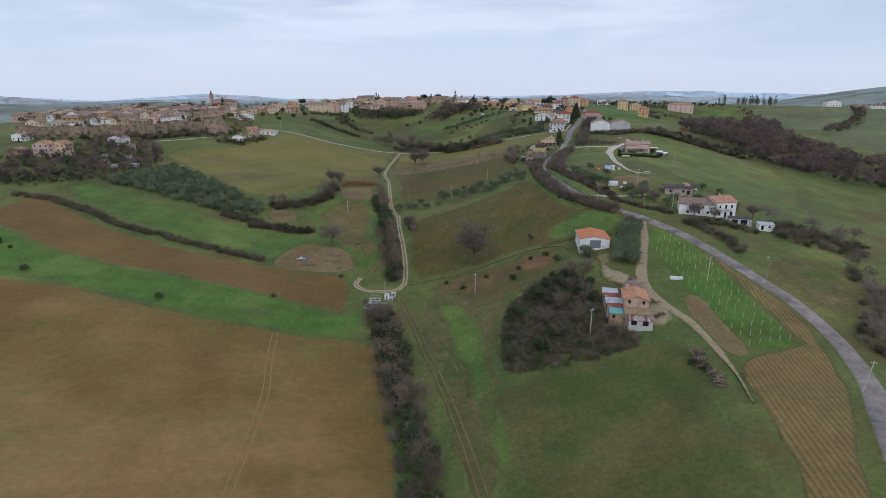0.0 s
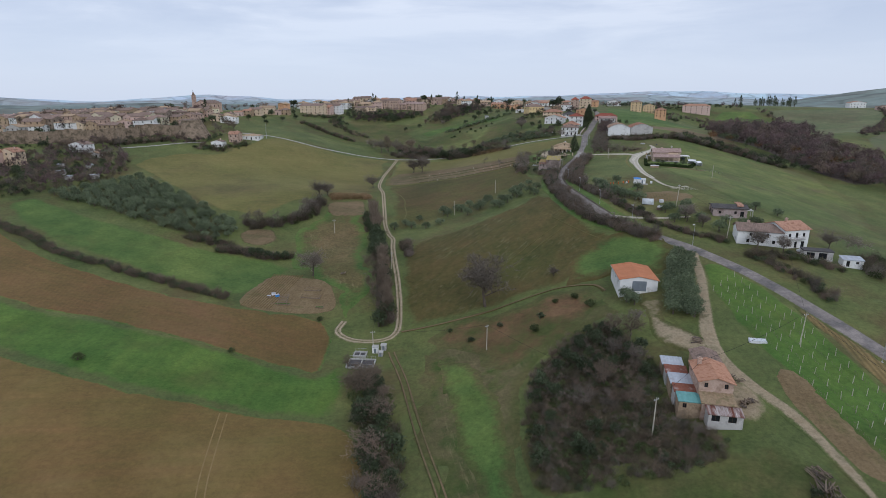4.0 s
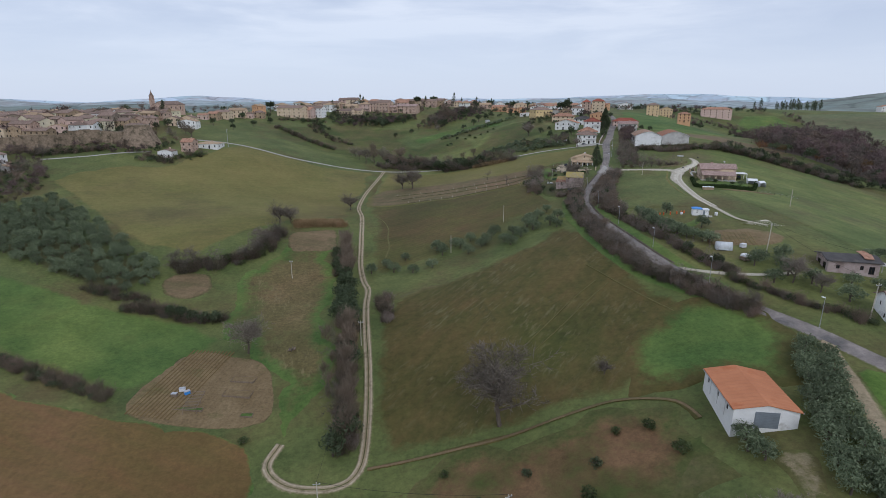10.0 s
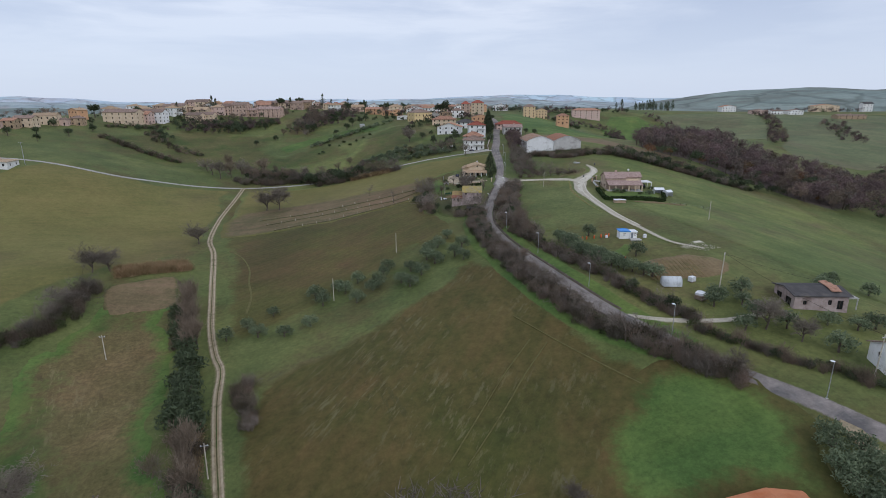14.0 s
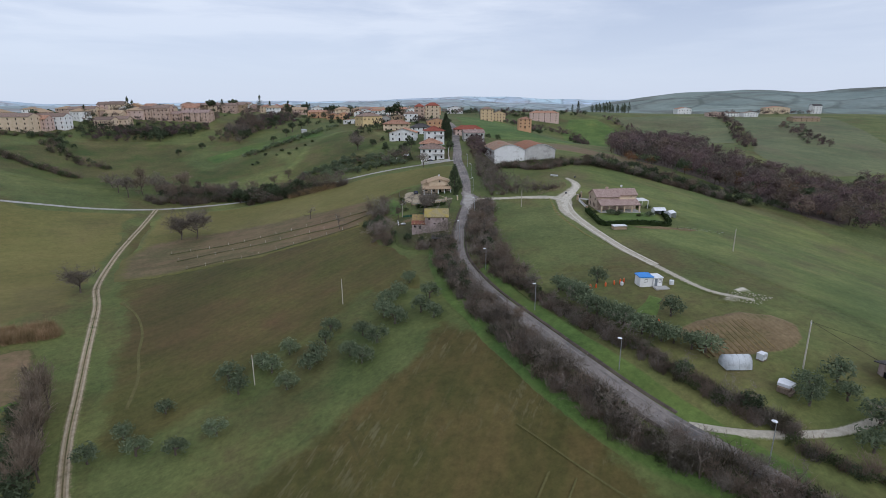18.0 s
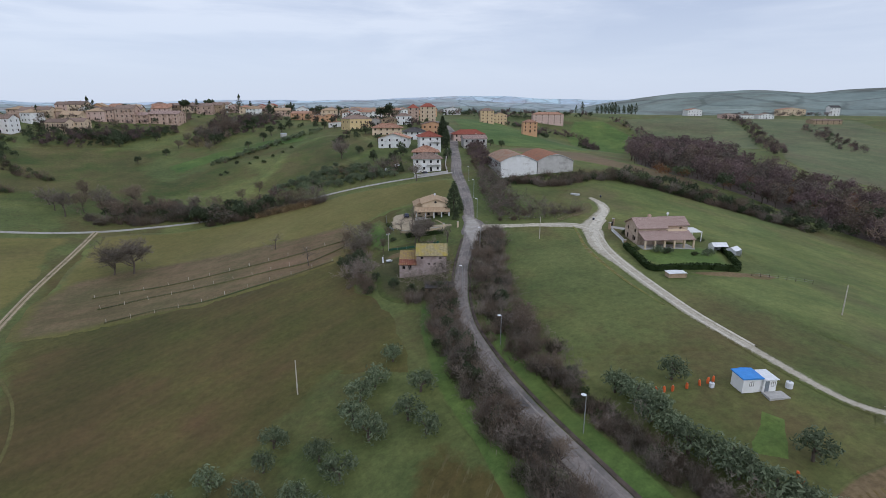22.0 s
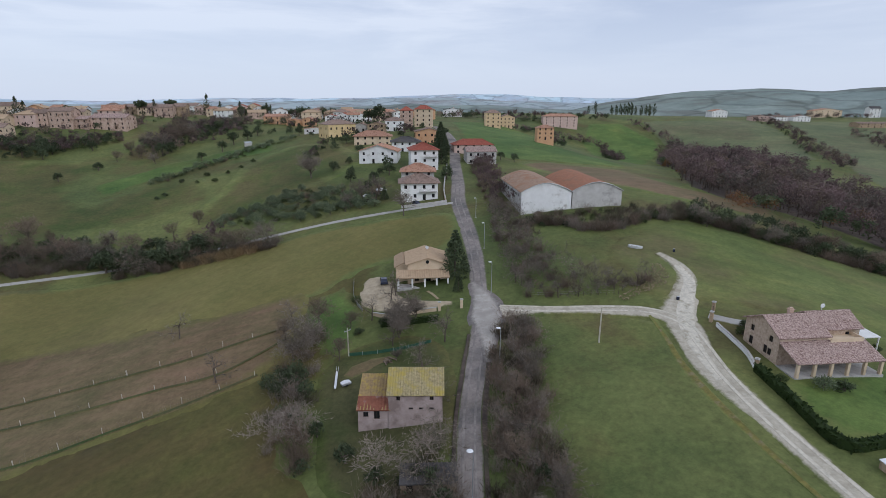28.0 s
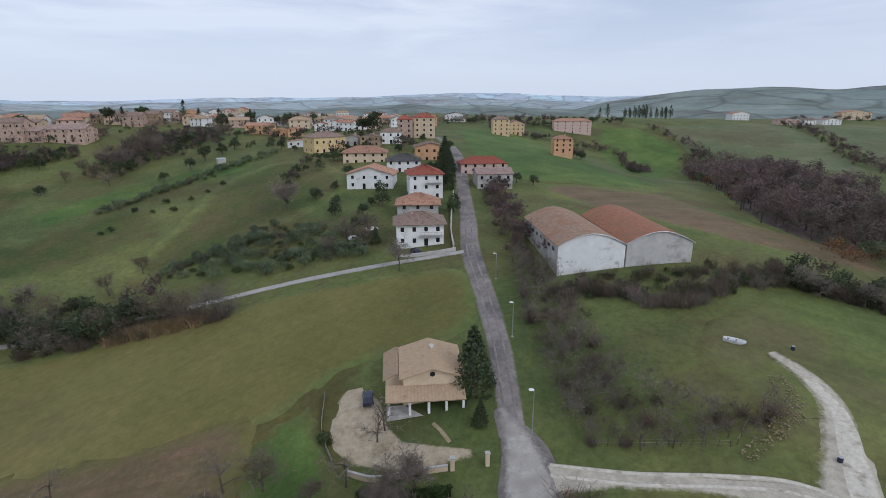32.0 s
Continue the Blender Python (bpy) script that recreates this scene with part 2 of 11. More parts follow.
TILTH = rows_over(surface("tan_tilled_soil", (0.165, 0.115, 0.044), (0.246, 0.178, 0.074), 0.08, fine=25, spot=(0.150, 0.125, 0.050), spot_scale=0.06, spot_cut=0.60, height=0.2, tuft=0.2, tuft_scale=0.8), 10, 1.2, 0.6, 0.5, 0.2, 0.1)
PLOT = rows_over(surface("garden_soil", (0.150, 0.104, 0.050), (0.218, 0.158, 0.084), 0.15, fine=20, spot=(0.11, 0.10, 0.035), spot_scale=0.12, spot_cut=0.62, height=0.15, tuft=0.25, tuft_scale=1.2), 9, 1.3, 0.12, 0.7, 0.1, 0.3)
DRY = surface("dry_scrubby_grass", (0.072, 0.072, 0.024), (0.155, 0.126, 0.060), 0.12, fine=20, spot=(0.050, 0.080, 0.016), spot_scale=0.07, spot_cut=0.53, height=0.3, tuft=0.26, tuft_scale=0.7, broad=0.17)
dashes_over(DRY, 12, 1.0, 9, (0.205, 0.172, 0.088), 0.53, 0.5)
ROUGHMEADOW = surface("rough_straw_meadow", (0.092, 0.078, 0.026), (0.172, 0.136, 0.058), 0.10, fine=22, spot=(0.060, 0.090, 0.021), spot_scale=0.05, spot_cut=0.58, height=0.3, tuft=0.30, tuft_scale=0.8, broad=0.2)
dashes_over(ROUGHMEADOW, 14, 0.9, 6, (0.215, 0.178, 0.090), 0.54, 0.6)
dashes_over(ROUGHMEADOW, 30, 0.5, 4, (0.060, 0.044, 0.022), 0.58, 0.55)
BRACKEN = surface("brown_bracken_slope", (0.105, 0.066, 0.028), (0.190, 0.118, 0.056), 0.14, fine=20, spot=(0.066, 0.080, 0.020), spot_scale=0.05, spot_cut=0.54, height=0.4, tuft=0.26, tuft_scale=0.8, broad=0.17)
FAINTMARK = surface("faint_field_mark", (0.098, 0.088, 0.030), (0.132, 0.118, 0.044), 0.3, fine=12, height=0.02, tuft=0.25, tuft_scale=0.7)
FARGREEN = surface("far_green_field", (0.095, 0.118, 0.052), (0.150, 0.165, 0.078), 0.02, fine=40, spot=(0.125, 0.120, 0.062), spot_scale=0.014, spot_cut=0.55, height=0.1, tuft=0.18, tuft_scale=0.3, broad=0.12, streak=(0.08, 0.1, 30, 6))
OLIVEMEADOW = surface("olive_winter_meadow", (0.070, 0.070, 0.022), (0.126, 0.117, 0.042), 0.06, fine=25, spot=(0.066, 0.088, 0.022), spot_scale=0.045, spot_cut=0.52, height=0.2, tuft=0.26, tuft_scale=0.8, broad=0.17)
WHEELMARK = surface("pale_wheel_mark", (0.19, 0.13, 0.052), (0.27, 0.19, 0.085), 0.3, fine=12, height=0.03)
HILLGRASS = surface("yellow_green_hill_grass", (0.086, 0.114, 0.030), (0.150, 0.180, 0.056), 0.05, fine=30, spot=(0.120, 0.116, 0.046), spot_scale=0.03, spot_cut=0.54, height=0.15, tuft=0.2, tuft_scale=0.6, broad=0.15, streak=(0.1, 0.25, 40, 7))
MEADOW = surface("dull_winter_meadow", (0.052, 0.056, 0.020), (0.100, 0.098, 0.040), 0.06, fine=25, spot=(0.046, 0.072, 0.018), spot_scale=0.04, spot_cut=0.56, height=0.2, tuft=0.26, tuft_scale=0.8, broad=0.17)
WOODFLOOR = surface("brown_woodland_litter", (0.062, 0.048, 0.040), (0.108, 0.082, 0.068), 0.2, fine=12, spot=(0.060, 0.060, 0.034), spot_scale=0.1, spot_cut=0.6, height=0.4, tuft=0.4, tuft_scale=0.4)
TERRACE = surface("bare_brown_terrace", (0.122, 0.091, 0.045), (0.205, 0.150, 0.080), 0.06, fine=30, spot=(0.108, 0.098, 0.042), spot_scale=0.035, spot_cut=0.57, height=0.15, tuft=0.2, tuft_scale=0.7, broad=0.14, streak=(0.14, 0.4, 85, 12))
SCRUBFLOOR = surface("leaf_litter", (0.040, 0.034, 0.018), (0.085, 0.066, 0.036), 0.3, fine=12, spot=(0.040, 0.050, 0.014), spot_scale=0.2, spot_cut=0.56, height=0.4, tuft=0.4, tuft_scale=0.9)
GRAVEL = surface("white_gravel", (0.345, 0.305, 0.235), (0.540, 0.488, 0.395), 0.35, fine=25, spot=(0.35, 0.31, 0.24), spot_scale=0.35, spot_cut=0.60, height=0.06, tuft=0.2, tuft_scale=1.0)
DUST = surface("dusty_pale_gravel", (0.50, 0.455, 0.370), (0.665, 0.615, 0.515), 0.5, fine=18, spot=(0.34, 0.30, 0.225), spot_scale=0.5, spot_cut=0.57, height=0.05, tuft=0.2, tuft_scale=1.1)
ROADDUST = surface("pale_road_dust", (0.32, 0.290, 0.255), (0.43, 0.395, 0.355), 0.4, fine=18, spot=(0.27, 0.245, 0.215), spot_scale=0.25, spot_cut=0.58, height=0.03, tuft=0.2, tuft_scale=1.0)
MOSSVERGE = surface("mossy_yellow_verge", (0.115, 0.110, 0.026), (0.190, 0.165, 0.050), 0.3, fine=15, spot=(0.22, 0.185, 0.11), spot_scale=0.4, spot_cut=0.58, height=0.1, tuft=0.3, tuft_scale=0.9)
EARTHTRACK = surface("pale_dirt_track", (0.245, 0.188, 0.112), (0.385, 0.312, 0.208), 0.3, fine=20, spot=(0.17, 0.145, 0.08), spot_scale=0.3, spot_cut=0.58, height=0.06, tuft=0.2, tuft_scale=1.0)
RUTEARTH = surface("pale_rut_earth", (0.34, 0.275, 0.185), (0.48, 0.405, 0.295), 0.3, fine=20, spot=(0.26, 0.205, 0.13), spot_scale=0.3, spot_cut=0.58, height=0.05, tuft=0.2, tuft_scale=1.0)
ASPHALT = surface("worn_grey_asphalt", (0.165, 0.142, 0.126), (0.300, 0.262, 0.238), 0.18, fine=40, spot=(0.125, 0.115, 0.110), spot_scale=0.12, spot_cut=0.55, height=0.02, tuft=0.22, tuft_scale=0.8, rough=0.85)
PALEROAD = surface("pale_grey_lane", (0.30, 0.28, 0.255), (0.43, 0.41, 0.38), 0.25, fine=30, spot=(0.22, 0.20, 0.17), spot_scale=0.2, spot_cut=0.6, height=0.02)
WHITEWALL = surface("white_render", (0.70, 0.69, 0.66), (0.84, 0.83, 0.81), 0.5, fine=12, spot=(0.42, 0.39, 0.34), spot_scale=0.35, spot_cut=0.66, height=0.01, vary=0.06)
CREAMWALL = surface("cream_render", (0.56, 0.43, 0.29), (0.68, 0.55, 0.40), 0.5, fine=12, spot=(0.44, 0.34, 0.24), spot_scale=0.3, spot_cut=0.66, height=0.01, vary=0.06)
YELLOWWALL = surface("yellow_render", (0.60, 0.44, 0.22), (0.72, 0.56, 0.31), 0.5, fine=12, spot=(0.48, 0.36, 0.16), spot_scale=0.3, spot_cut=0.68, height=0.01, vary=0.06)
ORANGEWALL = surface("orange_render", (0.560, 0.310, 0.170), (0.670, 0.410, 0.240), 0.5, fine=12, spot=(0.46, 0.22, 0.10), spot_scale=0.3, spot_cut=0.68, height=0.01, vary=0.06)
PINKWALL = surface("pink_render", (0.54, 0.385, 0.325), (0.66, 0.50, 0.43), 0.5, fine=12, spot=(0.44, 0.29, 0.24), spot_scale=0.3, spot_cut=0.68, height=0.01, vary=0.06)
TANWALL = surface("tan_render", (0.56, 0.40, 0.23), (0.68, 0.51, 0.32), 0.5, fine=12, spot=(0.44, 0.31, 0.18), spot_scale=0.3, spot_cut=0.66, height=0.01, vary=0.06)
WORNROAD = surface("worn_pale_asphalt", (0.200, 0.176, 0.158), (0.335, 0.298, 0.272), 0.2, fine=30, spot=(0.185, 0.165, 0.150), spot_scale=0.16, spot_cut=0.50, height=0.02, tuft=0.2, tuft_scale=0.9)
OLDMASONRY = surface("dark_old_masonry", (0.175, 0.130, 0.090), (0.330, 0.252, 0.180), 0.9, fine=8, spot=(0.105, 0.085, 0.055), spot_scale=0.35, spot_cut=0.54, height=0.08, bump=0.6, vary=0.1)
STONEWALL = surface("tan_stone_masonry", (0.30, 0.215, 0.135), (0.47, 0.355, 0.24), 1.6, fine=7, spot=(0.22, 0.16, 0.10), spot_scale=0.7, spot_cut=0.58, height=0.06, bump=0.6, vary=0.1)
BRICKWALL = surface("weathered_brick", (0.420, 0.290, 0.220), (0.560, 0.420, 0.340), 1.4, fine=8, spot=(0.25, 0.16, 0.11), spot_scale=0.5, spot_cut=0.58, height=0.04, bump=0.5, vary=0.1)
GREYWALL = surface("grey_render", (0.40, 0.38, 0.35), (0.56, 0.54, 0.51), 0.5, fine=12, spot=(0.28, 0.26, 0.24), spot_scale=0.35, spot_cut=0.62, height=0.01, vary=0.06)
PINKGREY = surface("faded_pink_plaster", (0.34, 0.265, 0.245), (0.48, 0.39, 0.365), 0.6, fine=10, spot=(0.25, 0.19, 0.17), spot_scale=0.4, spot_cut=0.56, height=0.02)


def tiles(name, dark, light, spot, cut=0.57, vary=0.12):
    return surface(name, dark, light, 2.2, fine=5, spot=spot, spot_scale=0.9, spot_cut=cut, height=0.08, bump=0.7, vary=vary)


TERRA = tiles("terracotta_tiles", (0.330, 0.175, 0.112), (0.490, 0.285, 0.198), (0.20, 0.10, 0.06))
ORANGETILE = surface("bright_orange_sheet", (0.42, 0.165, 0.080), (0.52, 0.215, 0.105), 0.3, fine=20, spot=(0.42, 0.14, 0.06), spot_scale=0.25, spot_cut=0.62, height=0.02)
OLDTILE = tiles("weathered_brown_tiles", (0.185, 0.128, 0.100), (0.31, 0.222, 0.178), (0.13, 0.10, 0.08), vary=0.18)
MIXTILE = surface("mottled_pink_tiles", (0.15, 0.088, 0.072), (0.60, 0.46, 0.40), 5.0, fine=4, spot=(0.16, 0.092, 0.078), spot_scale=3.2, spot_cut=0.55, height=0.06, bump=0.6, vary=0.08)
VILLASTONE = surface("pale_tan_stone_wall", (0.40, 0.30, 0.225), (0.60, 0.475, 0.37), 2.2, fine=5, spot=(0.32, 0.235, 0.17), spot_scale=1.6, spot_cut=0.58, height=0.03, bump=0.5)
SANDTILE = tiles("sand_brown_tiles", (0.34, 0.24, 0.15), (0.44, 0.325, 0.215), (0.27, 0.19, 0.12), 0.62)
MOSSTILE = surface("lichen_covered_tiles", (0.185, 0.150, 0.075), (0.44, 0.365, 0.20), 2.4, fine=5, spot=(0.37, 0.29, 0.075), spot_scale=0.45, spot_cut=0.54, height=0.06, bump=0.7)
REDTILE = tiles("dark_red_tiles", (0.26, 0.075, 0.05), (0.38, 0.12, 0.08), (0.18, 0.06, 0.045), 0.60)
RUST = surface("rusty_tin", (0.16, 0.055, 0.035), (0.30, 0.12, 0.075), 1.2, fine=6, spot=(0.42, 0.36, 0.33), spot_scale=0.5, spot_cut=0.60, rough=0.7, metal=0.2)
TIN = surface("grey_sheet_metal", (0.36, 0.38, 0.41), (0.55, 0.57, 0.60), 0.8, fine=8, spot=(0.28, 0.22, 0.19), spot_scale=0.5, spot_cut=0.62, rough=0.55, metal=0.3)
GREENTIN = surface("green_sheet", (0.10, 0.26, 0.24), (0.18, 0.38, 0.36), 0.8, fine=8, rough=0.5)
SLATEROOF = surface("dark_felt_roof", (0.060, 0.055, 0.055), (0.105, 0.098, 0.095), 0.6, fine=12, spot=(0.15, 0.13, 0.11), spot_scale=0.4, spot_cut=0.62)
CONCRETE = surface("grey_concrete", (0.36, 0.345, 0.32), (0.52, 0.50, 0.47), 0.8, fine=12, spot=(0.26, 0.25, 0.22), spot_scale=0.5, spot_cut=0.6)
WOOD = surface("weathered_wood", (0.13, 0.095, 0.065), (0.27, 0.21, 0.155), 2.0, fine=6, stretch=(1, 1, 0.2))
PALEWOOD = surface("pale_wooden_stake", (0.40, 0.36, 0.29), (0.58, 0.53, 0.44), 2.0, fine=6, stretch=(1, 1, 0.2))
BARK = surface("grey_brown_bark", (0.075, 0.058, 0.045), (0.155, 0.125, 0.10), 3.0, fine=5, stretch=(1, 1, 0.3), bump=0.6)
DARKFRAME = surface("dark_brown_frame", (0.045, 0.030, 0.022), (0.080, 0.055, 0.040), 2.0, bump=0.0)
PALEFRAME = surface("pale_frame", (0.50, 0.49, 0.47), (0.62, 0.61, 0.59), 2.0, bump=0.0)
DOORGREY = surface("grey_roller_door", (0.155, 0.175, 0.19), (0.22, 0.245, 0.265), 0.6, fine=10, rough=0.6)
BLUETARP = surface("blue_tarpaulin", (0.045, 0.22, 0.60), (0.075, 0.30, 0.72), 0.6, fine=8, rough=0.5)
WHITEPLASTIC = surface("white_sheeting", (0.66, 0.66, 0.67), (0.82, 0.82, 0.83), 1.0, fine=6, rough=0.45, spot=(0.50, 0.50, 0.50), spot_scale=0.6, spot_cut=0.64)
GREYSTEEL = surface("galvanised_steel", (0.38, 0.39, 0.40), (0.52, 0.53, 0.54), 3.0, rough=0.45, metal=0.6, bump=0.0)
ORANGENET = surface("orange_netting", (0.62, 0.115, 0.035), (0.75, 0.17, 0.05), 3.0, bump=0.2)
GREENNET = surface("green_mesh", (0.025, 0.075, 0.045), (0.045, 0.11, 0.07), 3.0, bump=0.2)
CARWHITE = surface("white_car_paint", (0.70, 0.70, 0.71), (0.78, 0.78, 0.79), 1.0, rough=0.25, bump=0.0)
CARDARK = surface("dark_car_paint", (0.030, 0.035, 0.055), (0.045, 0.05, 0.075), 1.0, rough=0.2, bump=0.0)
RUBBER = surface("black_rubber", (0.015, 0.015, 0.015), (0.03, 0.03, 0.03), 3.0, bump=0.0)
GLASS = bpy.data.materials.new("dark_window_glass")
GLASS.use_nodes = True
_g = GLASS.node_tree.nodes["Principled BSDF"]
_g.inputs["Base Color"].default_value, _g.inputs["Roughness"].default_value = (0.018, 0.020, 0.023, 1), 0.12
FOIL = surface("cloudy_plastic_film", (0.50, 0.52, 0.53), (0.66, 0.68, 0.69), 1.5, fine=6, rough=0.35, spot=(0.36, 0.38, 0.38), spot_scale=0.8, spot_cut=0.58)

# ---- lie of the land ----
MOUNDS = []

def mound(x, y, radius, height):
    MOUNDS.append((x, y, radius, height))

# the lie of the land
mound(-600, -300, 260, 4.6)
mound(540, -300, 260, -4.1)
mound(730, -110, 260, -5.3)
mound(730, 80, 260, -6.0)
# broad hills and valleys
mound(-500, -250, 150, 4.0)
mound(-390, -250, 150, 3.8)
mound(-280, -250, 150, 2.7)
mound(-500, -140, 150, 4.9)
mound(-390, -140, 150, 4.3)
mound(490, -140, 150, -3.1)
mound(-500, -30, 150, 5.3)
mound(600, -30, 150, -3.1)
mound(-500, 80, 150, 4.4)
mound(490, 80, 150, -5.6)
mound(490, 190, 150, -5.2)
mound(-500, 300, 150, 3.8)
mound(490, 300, 150, -4.1)
mound(600, 300, 150, -2.7)
mound(-500, 410, 150, 3.3)
mound(-390, 410, 150, 8.0)
mound(-390, 520, 150, 4.2)
mound(490, 630, 150, 5.5)
mound(600, 630, 150, 1.5)
mound(-500, 740, 150, -3.9)
mound(-280, 740, 150, 3.2)
mound(-170, 740, 150, 5.0)
mound(380, 740, 150, 6.6)
mound(490, 740, 150, 6.0)
mound(600, 740, 150, -3.7)
mound(50, 850, 150, 4.6)
mound(380, 850, 150, 3.3)
mound(600, 850, 150, -6.0)
mound(-500, 960, 150, -3.2)
mound(-390, 960, 150, -2.6)
mound(160, 960, 150, -1.1)
mound(270, 960, 150, -4.0)
mound(600, 960, 150, -4.1)
# ridges and hollows
mound(-136, -120, 80, -0.5)
mound(-12, -120, 80, -2.1)
mound(112, -120, 80, 1.6)
mound(-74, -58, 80, -4.4)
mound(298, -58, 80, -2.6)
mound(-260, 4, 80, 1.2)
mound(-74, 4, 80, -6.9)
mound(236, 4, 80, -3.1)
mound(360, 4, 80, -2.6)
mound(-198, 66, 80, -2.2)
mound(298, 128, 80, -5.1)
mound(-260, 190, 80, -1.4)
mound(-198, 190, 80, -4.3)
mound(236, 190, 80, -5.9)
mound(360, 190, 80, -3.3)
mound(-260, 314, 80, 4.1)
mound(-74, 314, 80, -4.5)
mound(298, 314, 80, 1.1)
mound(-198, 376, 80, -4.6)
mound(174, 376, 80, 7.1)
mound(360, 376, 80, -6.1)
mound(-260, 438, 80, 4.4)
mound(-260, 500, 80, 6.1)
mound(-198, 500, 80, 2.1)
mound(298, 500, 80, 6.5)
mound(360, 500, 80, 6.3)
mound(-260, 562, 80, 4.2)
mound(-74, 562, 80, -4.8)
mound(-12, 562, 80, -6.2)
mound(50, 562, 80, 3.2)
mound(112, 562, 80, 9.5)
mound(174, 562, 80, 1.8)
mound(-198, 624, 80, 2.7)
mound(-136, 624, 80, 4.0)
mound(112, 624, 80, 3.2)
mound(236, 624, 80, 4.4)
mound(360, 624, 80, -20.4)
mound(-74, 686, 80, 5.9)
mound(-12, 686, 80, 3.2)
mound(174, 686, 80, -0.6)
mound(236, 686, 80, 4.9)
mound(360, 686, 80, -14.6)
mound(-260, 748, 80, 2.2)
mound(-136, 748, 80, 1.5)
mound(-12, 748, 80, 3.0)
mound(50, 748, 80, 2.6)
mound(236, 748, 80, 2.5)
mound(360, 748, 80, 6.6)
# the hollow at the head of the wood
mound(285, 535, 45, -8.0)
mound(338, 592, 36, -5.0)
# the ridge beyond the wooded valley
mound(604, 947, 120, 1.4)
mound(682, 878, 120, 8.7)
mound(742, 812, 120, 3.9)
mound(790, 749, 120, -0.0)
mound(829, 689, 120, 6.4)
mound(865, 621, 120, 17.3)
# banks and dips near the road and the stream
mound(-130, 40, 44, -2.3)
mound(-56, 40, 44, -1.8)
mound(-19, 40, 44, -4.6)
mound(18, 40, 44, -3.0)
mound(92, 40, 44, 6.4)
mound(166, 40, 44, -1.9)
mound(-93, 77, 44, -1.6)
mound(-19, 77, 44, -2.0)
mound(18, 77, 44, -4.2)
mound(92, 77, 44, -7.4)
mound(129, 77, 44, -2.9)
mound(166, 77, 44, 0.0)
mound(55, 114, 44, 9.3)
mound(129, 114, 44, 4.7)
mound(-130, 151, 44, -2.9)
mound(-56, 151, 44, -4.2)
mound(-19, 151, 44, -15.9)
mound(18, 151, 44, -4.7)
mound(129, 151, 44, 1.9)
mound(166, 151, 44, 2.4)
mound(-93, 188, 44, -3.8)
mound(-19, 188, 44, 5.5)
mound(55, 188, 44, -1.9)
mound(-130, 225, 44, -0.7)
mound(-93, 225, 44, -6.3)
mound(18, 225, 44, 0.2)
mound(92, 225, 44, 8.8)
mound(129, 225, 44, 2.8)
mound(-56, 262, 44, -6.4)
mound(-19, 262, 44, -7.2)
mound(166, 262, 44, 1.2)
mound(-130, 299, 44, -2.5)
mound(-93, 299, 44, 9.2)
mound(18, 299, 44, 0.6)
mound(92, 299, 44, 0.5)
mound(129, 299, 44, 5.1)
mound(-130, 336, 44, -2.2)
mound(-56, 336, 44, -2.9)
mound(-93, 373, 44, -2.7)
mound(-56, 373, 44, -5.6)
mound(18, 373, 44, -2.2)
mound(129, 373, 44, 1.5)
mound(-130, 410, 44, 4.7)
mound(55, 410, 44, 3.9)
mound(166, 410, 44, 9.2)
mound(-130, 447, 44, 5.2)
mound(-93, 447, 44, -2.7)
mound(-19, 447, 44, -5.4)
mound(18, 447, 44, -4.9)
mound(129, 447, 44, -2.6)
mound(-93, 484, 44, -3.2)
mound(-56, 484, 44, 0.4)
mound(18, 484, 44, -1.2)
mound(92, 484, 44, 4.3)
mound(166, 484, 44, -0.4)
# far hills round the horizon
mound(2600, 2000, 480, 50)
mound(3300, 1700, 600, 58)
mound(3300, 2500, 600, 50)
mound(1500, 1500, 380, 18)
mound(-900, 3600, 420, 26)
mound(-3000, 2700, 600, 40)
mound(900, 4000, 700, 26)
NEAR = np.array([m for m in MOUNDS[:-7]], float)
FAR = np.array(MOUNDS[-7:], float)


def height(x, y):
    """The ground's height at x, y (numbers or arrays)."""
    x, y = np.asarray(x, float), np.asarray(y, float)

    def heap(some):
        flat = (x[..., None] - some[:, 0]) ** 2 + (y[..., None] - some[:, 1]) ** 2
        return (some[:, 3] * np.exp(-flat / (2 * some[:, 2] ** 2))).sum(-1)

    near = -13.436 + 0.0009 * x + 0.0529 * y + heap(NEAR)
    roll = 9 * np.sin(x / 310 + 1.3 * np.sin(y / 420)) + 8 * np.sin(y / 270 + x / 900) + 5 * np.sin(x / 145 - y / 190)
    reach = np.hypot(x - 60, y - 350)
    far = 14 + roll + heap(FAR)
    k = np.clip((reach - 620) / 620, 0, 1)
    k = k * k * (3 - 2 * k)
    # the land falls away behind the ridge
    out = np.clip((x - 150) / 250, 0, 1)
    a = np.clip((reach - 590 - 330 * out * out * (3 - 2 * out)) / 300, 0, 1)
    drop = 44 * a * a * (3 - 2 * a)
    return near * (1 - k) + far * k - drop

# ---- building tools ----
def mesh_of(name, verts, faces, material=None, smooth=False):
    me = bpy.data.meshes.new(name)
    me.from_pydata([tuple(v) for v in verts], [], [tuple(f) for f in faces])
    me.update()
    if smooth:
        me.polygons.foreach_set("use_smooth", [True] * len(me.polygons))
    if material:
        me.materials.append(material)
    return me


def part(name, shape, material, parent, label="", smooth=False):
    """One mesh object, made of (verts, faces) or a ready mesh, under a thing or a part."""
    me = shape if isinstance(shape, bpy.types.Mesh) else mesh_of(name, *shape, material, smooth)
    ob = new(name, me)
    ob.parent = parent
    return tagged(ob, label)


def thing(name, m, label, category, group="", kind=""):
    ob = new(name)
    ob.empty_display_size = 0.3
    ob.matrix_basis = m
    return tagged(ob, label, category, group, kind)


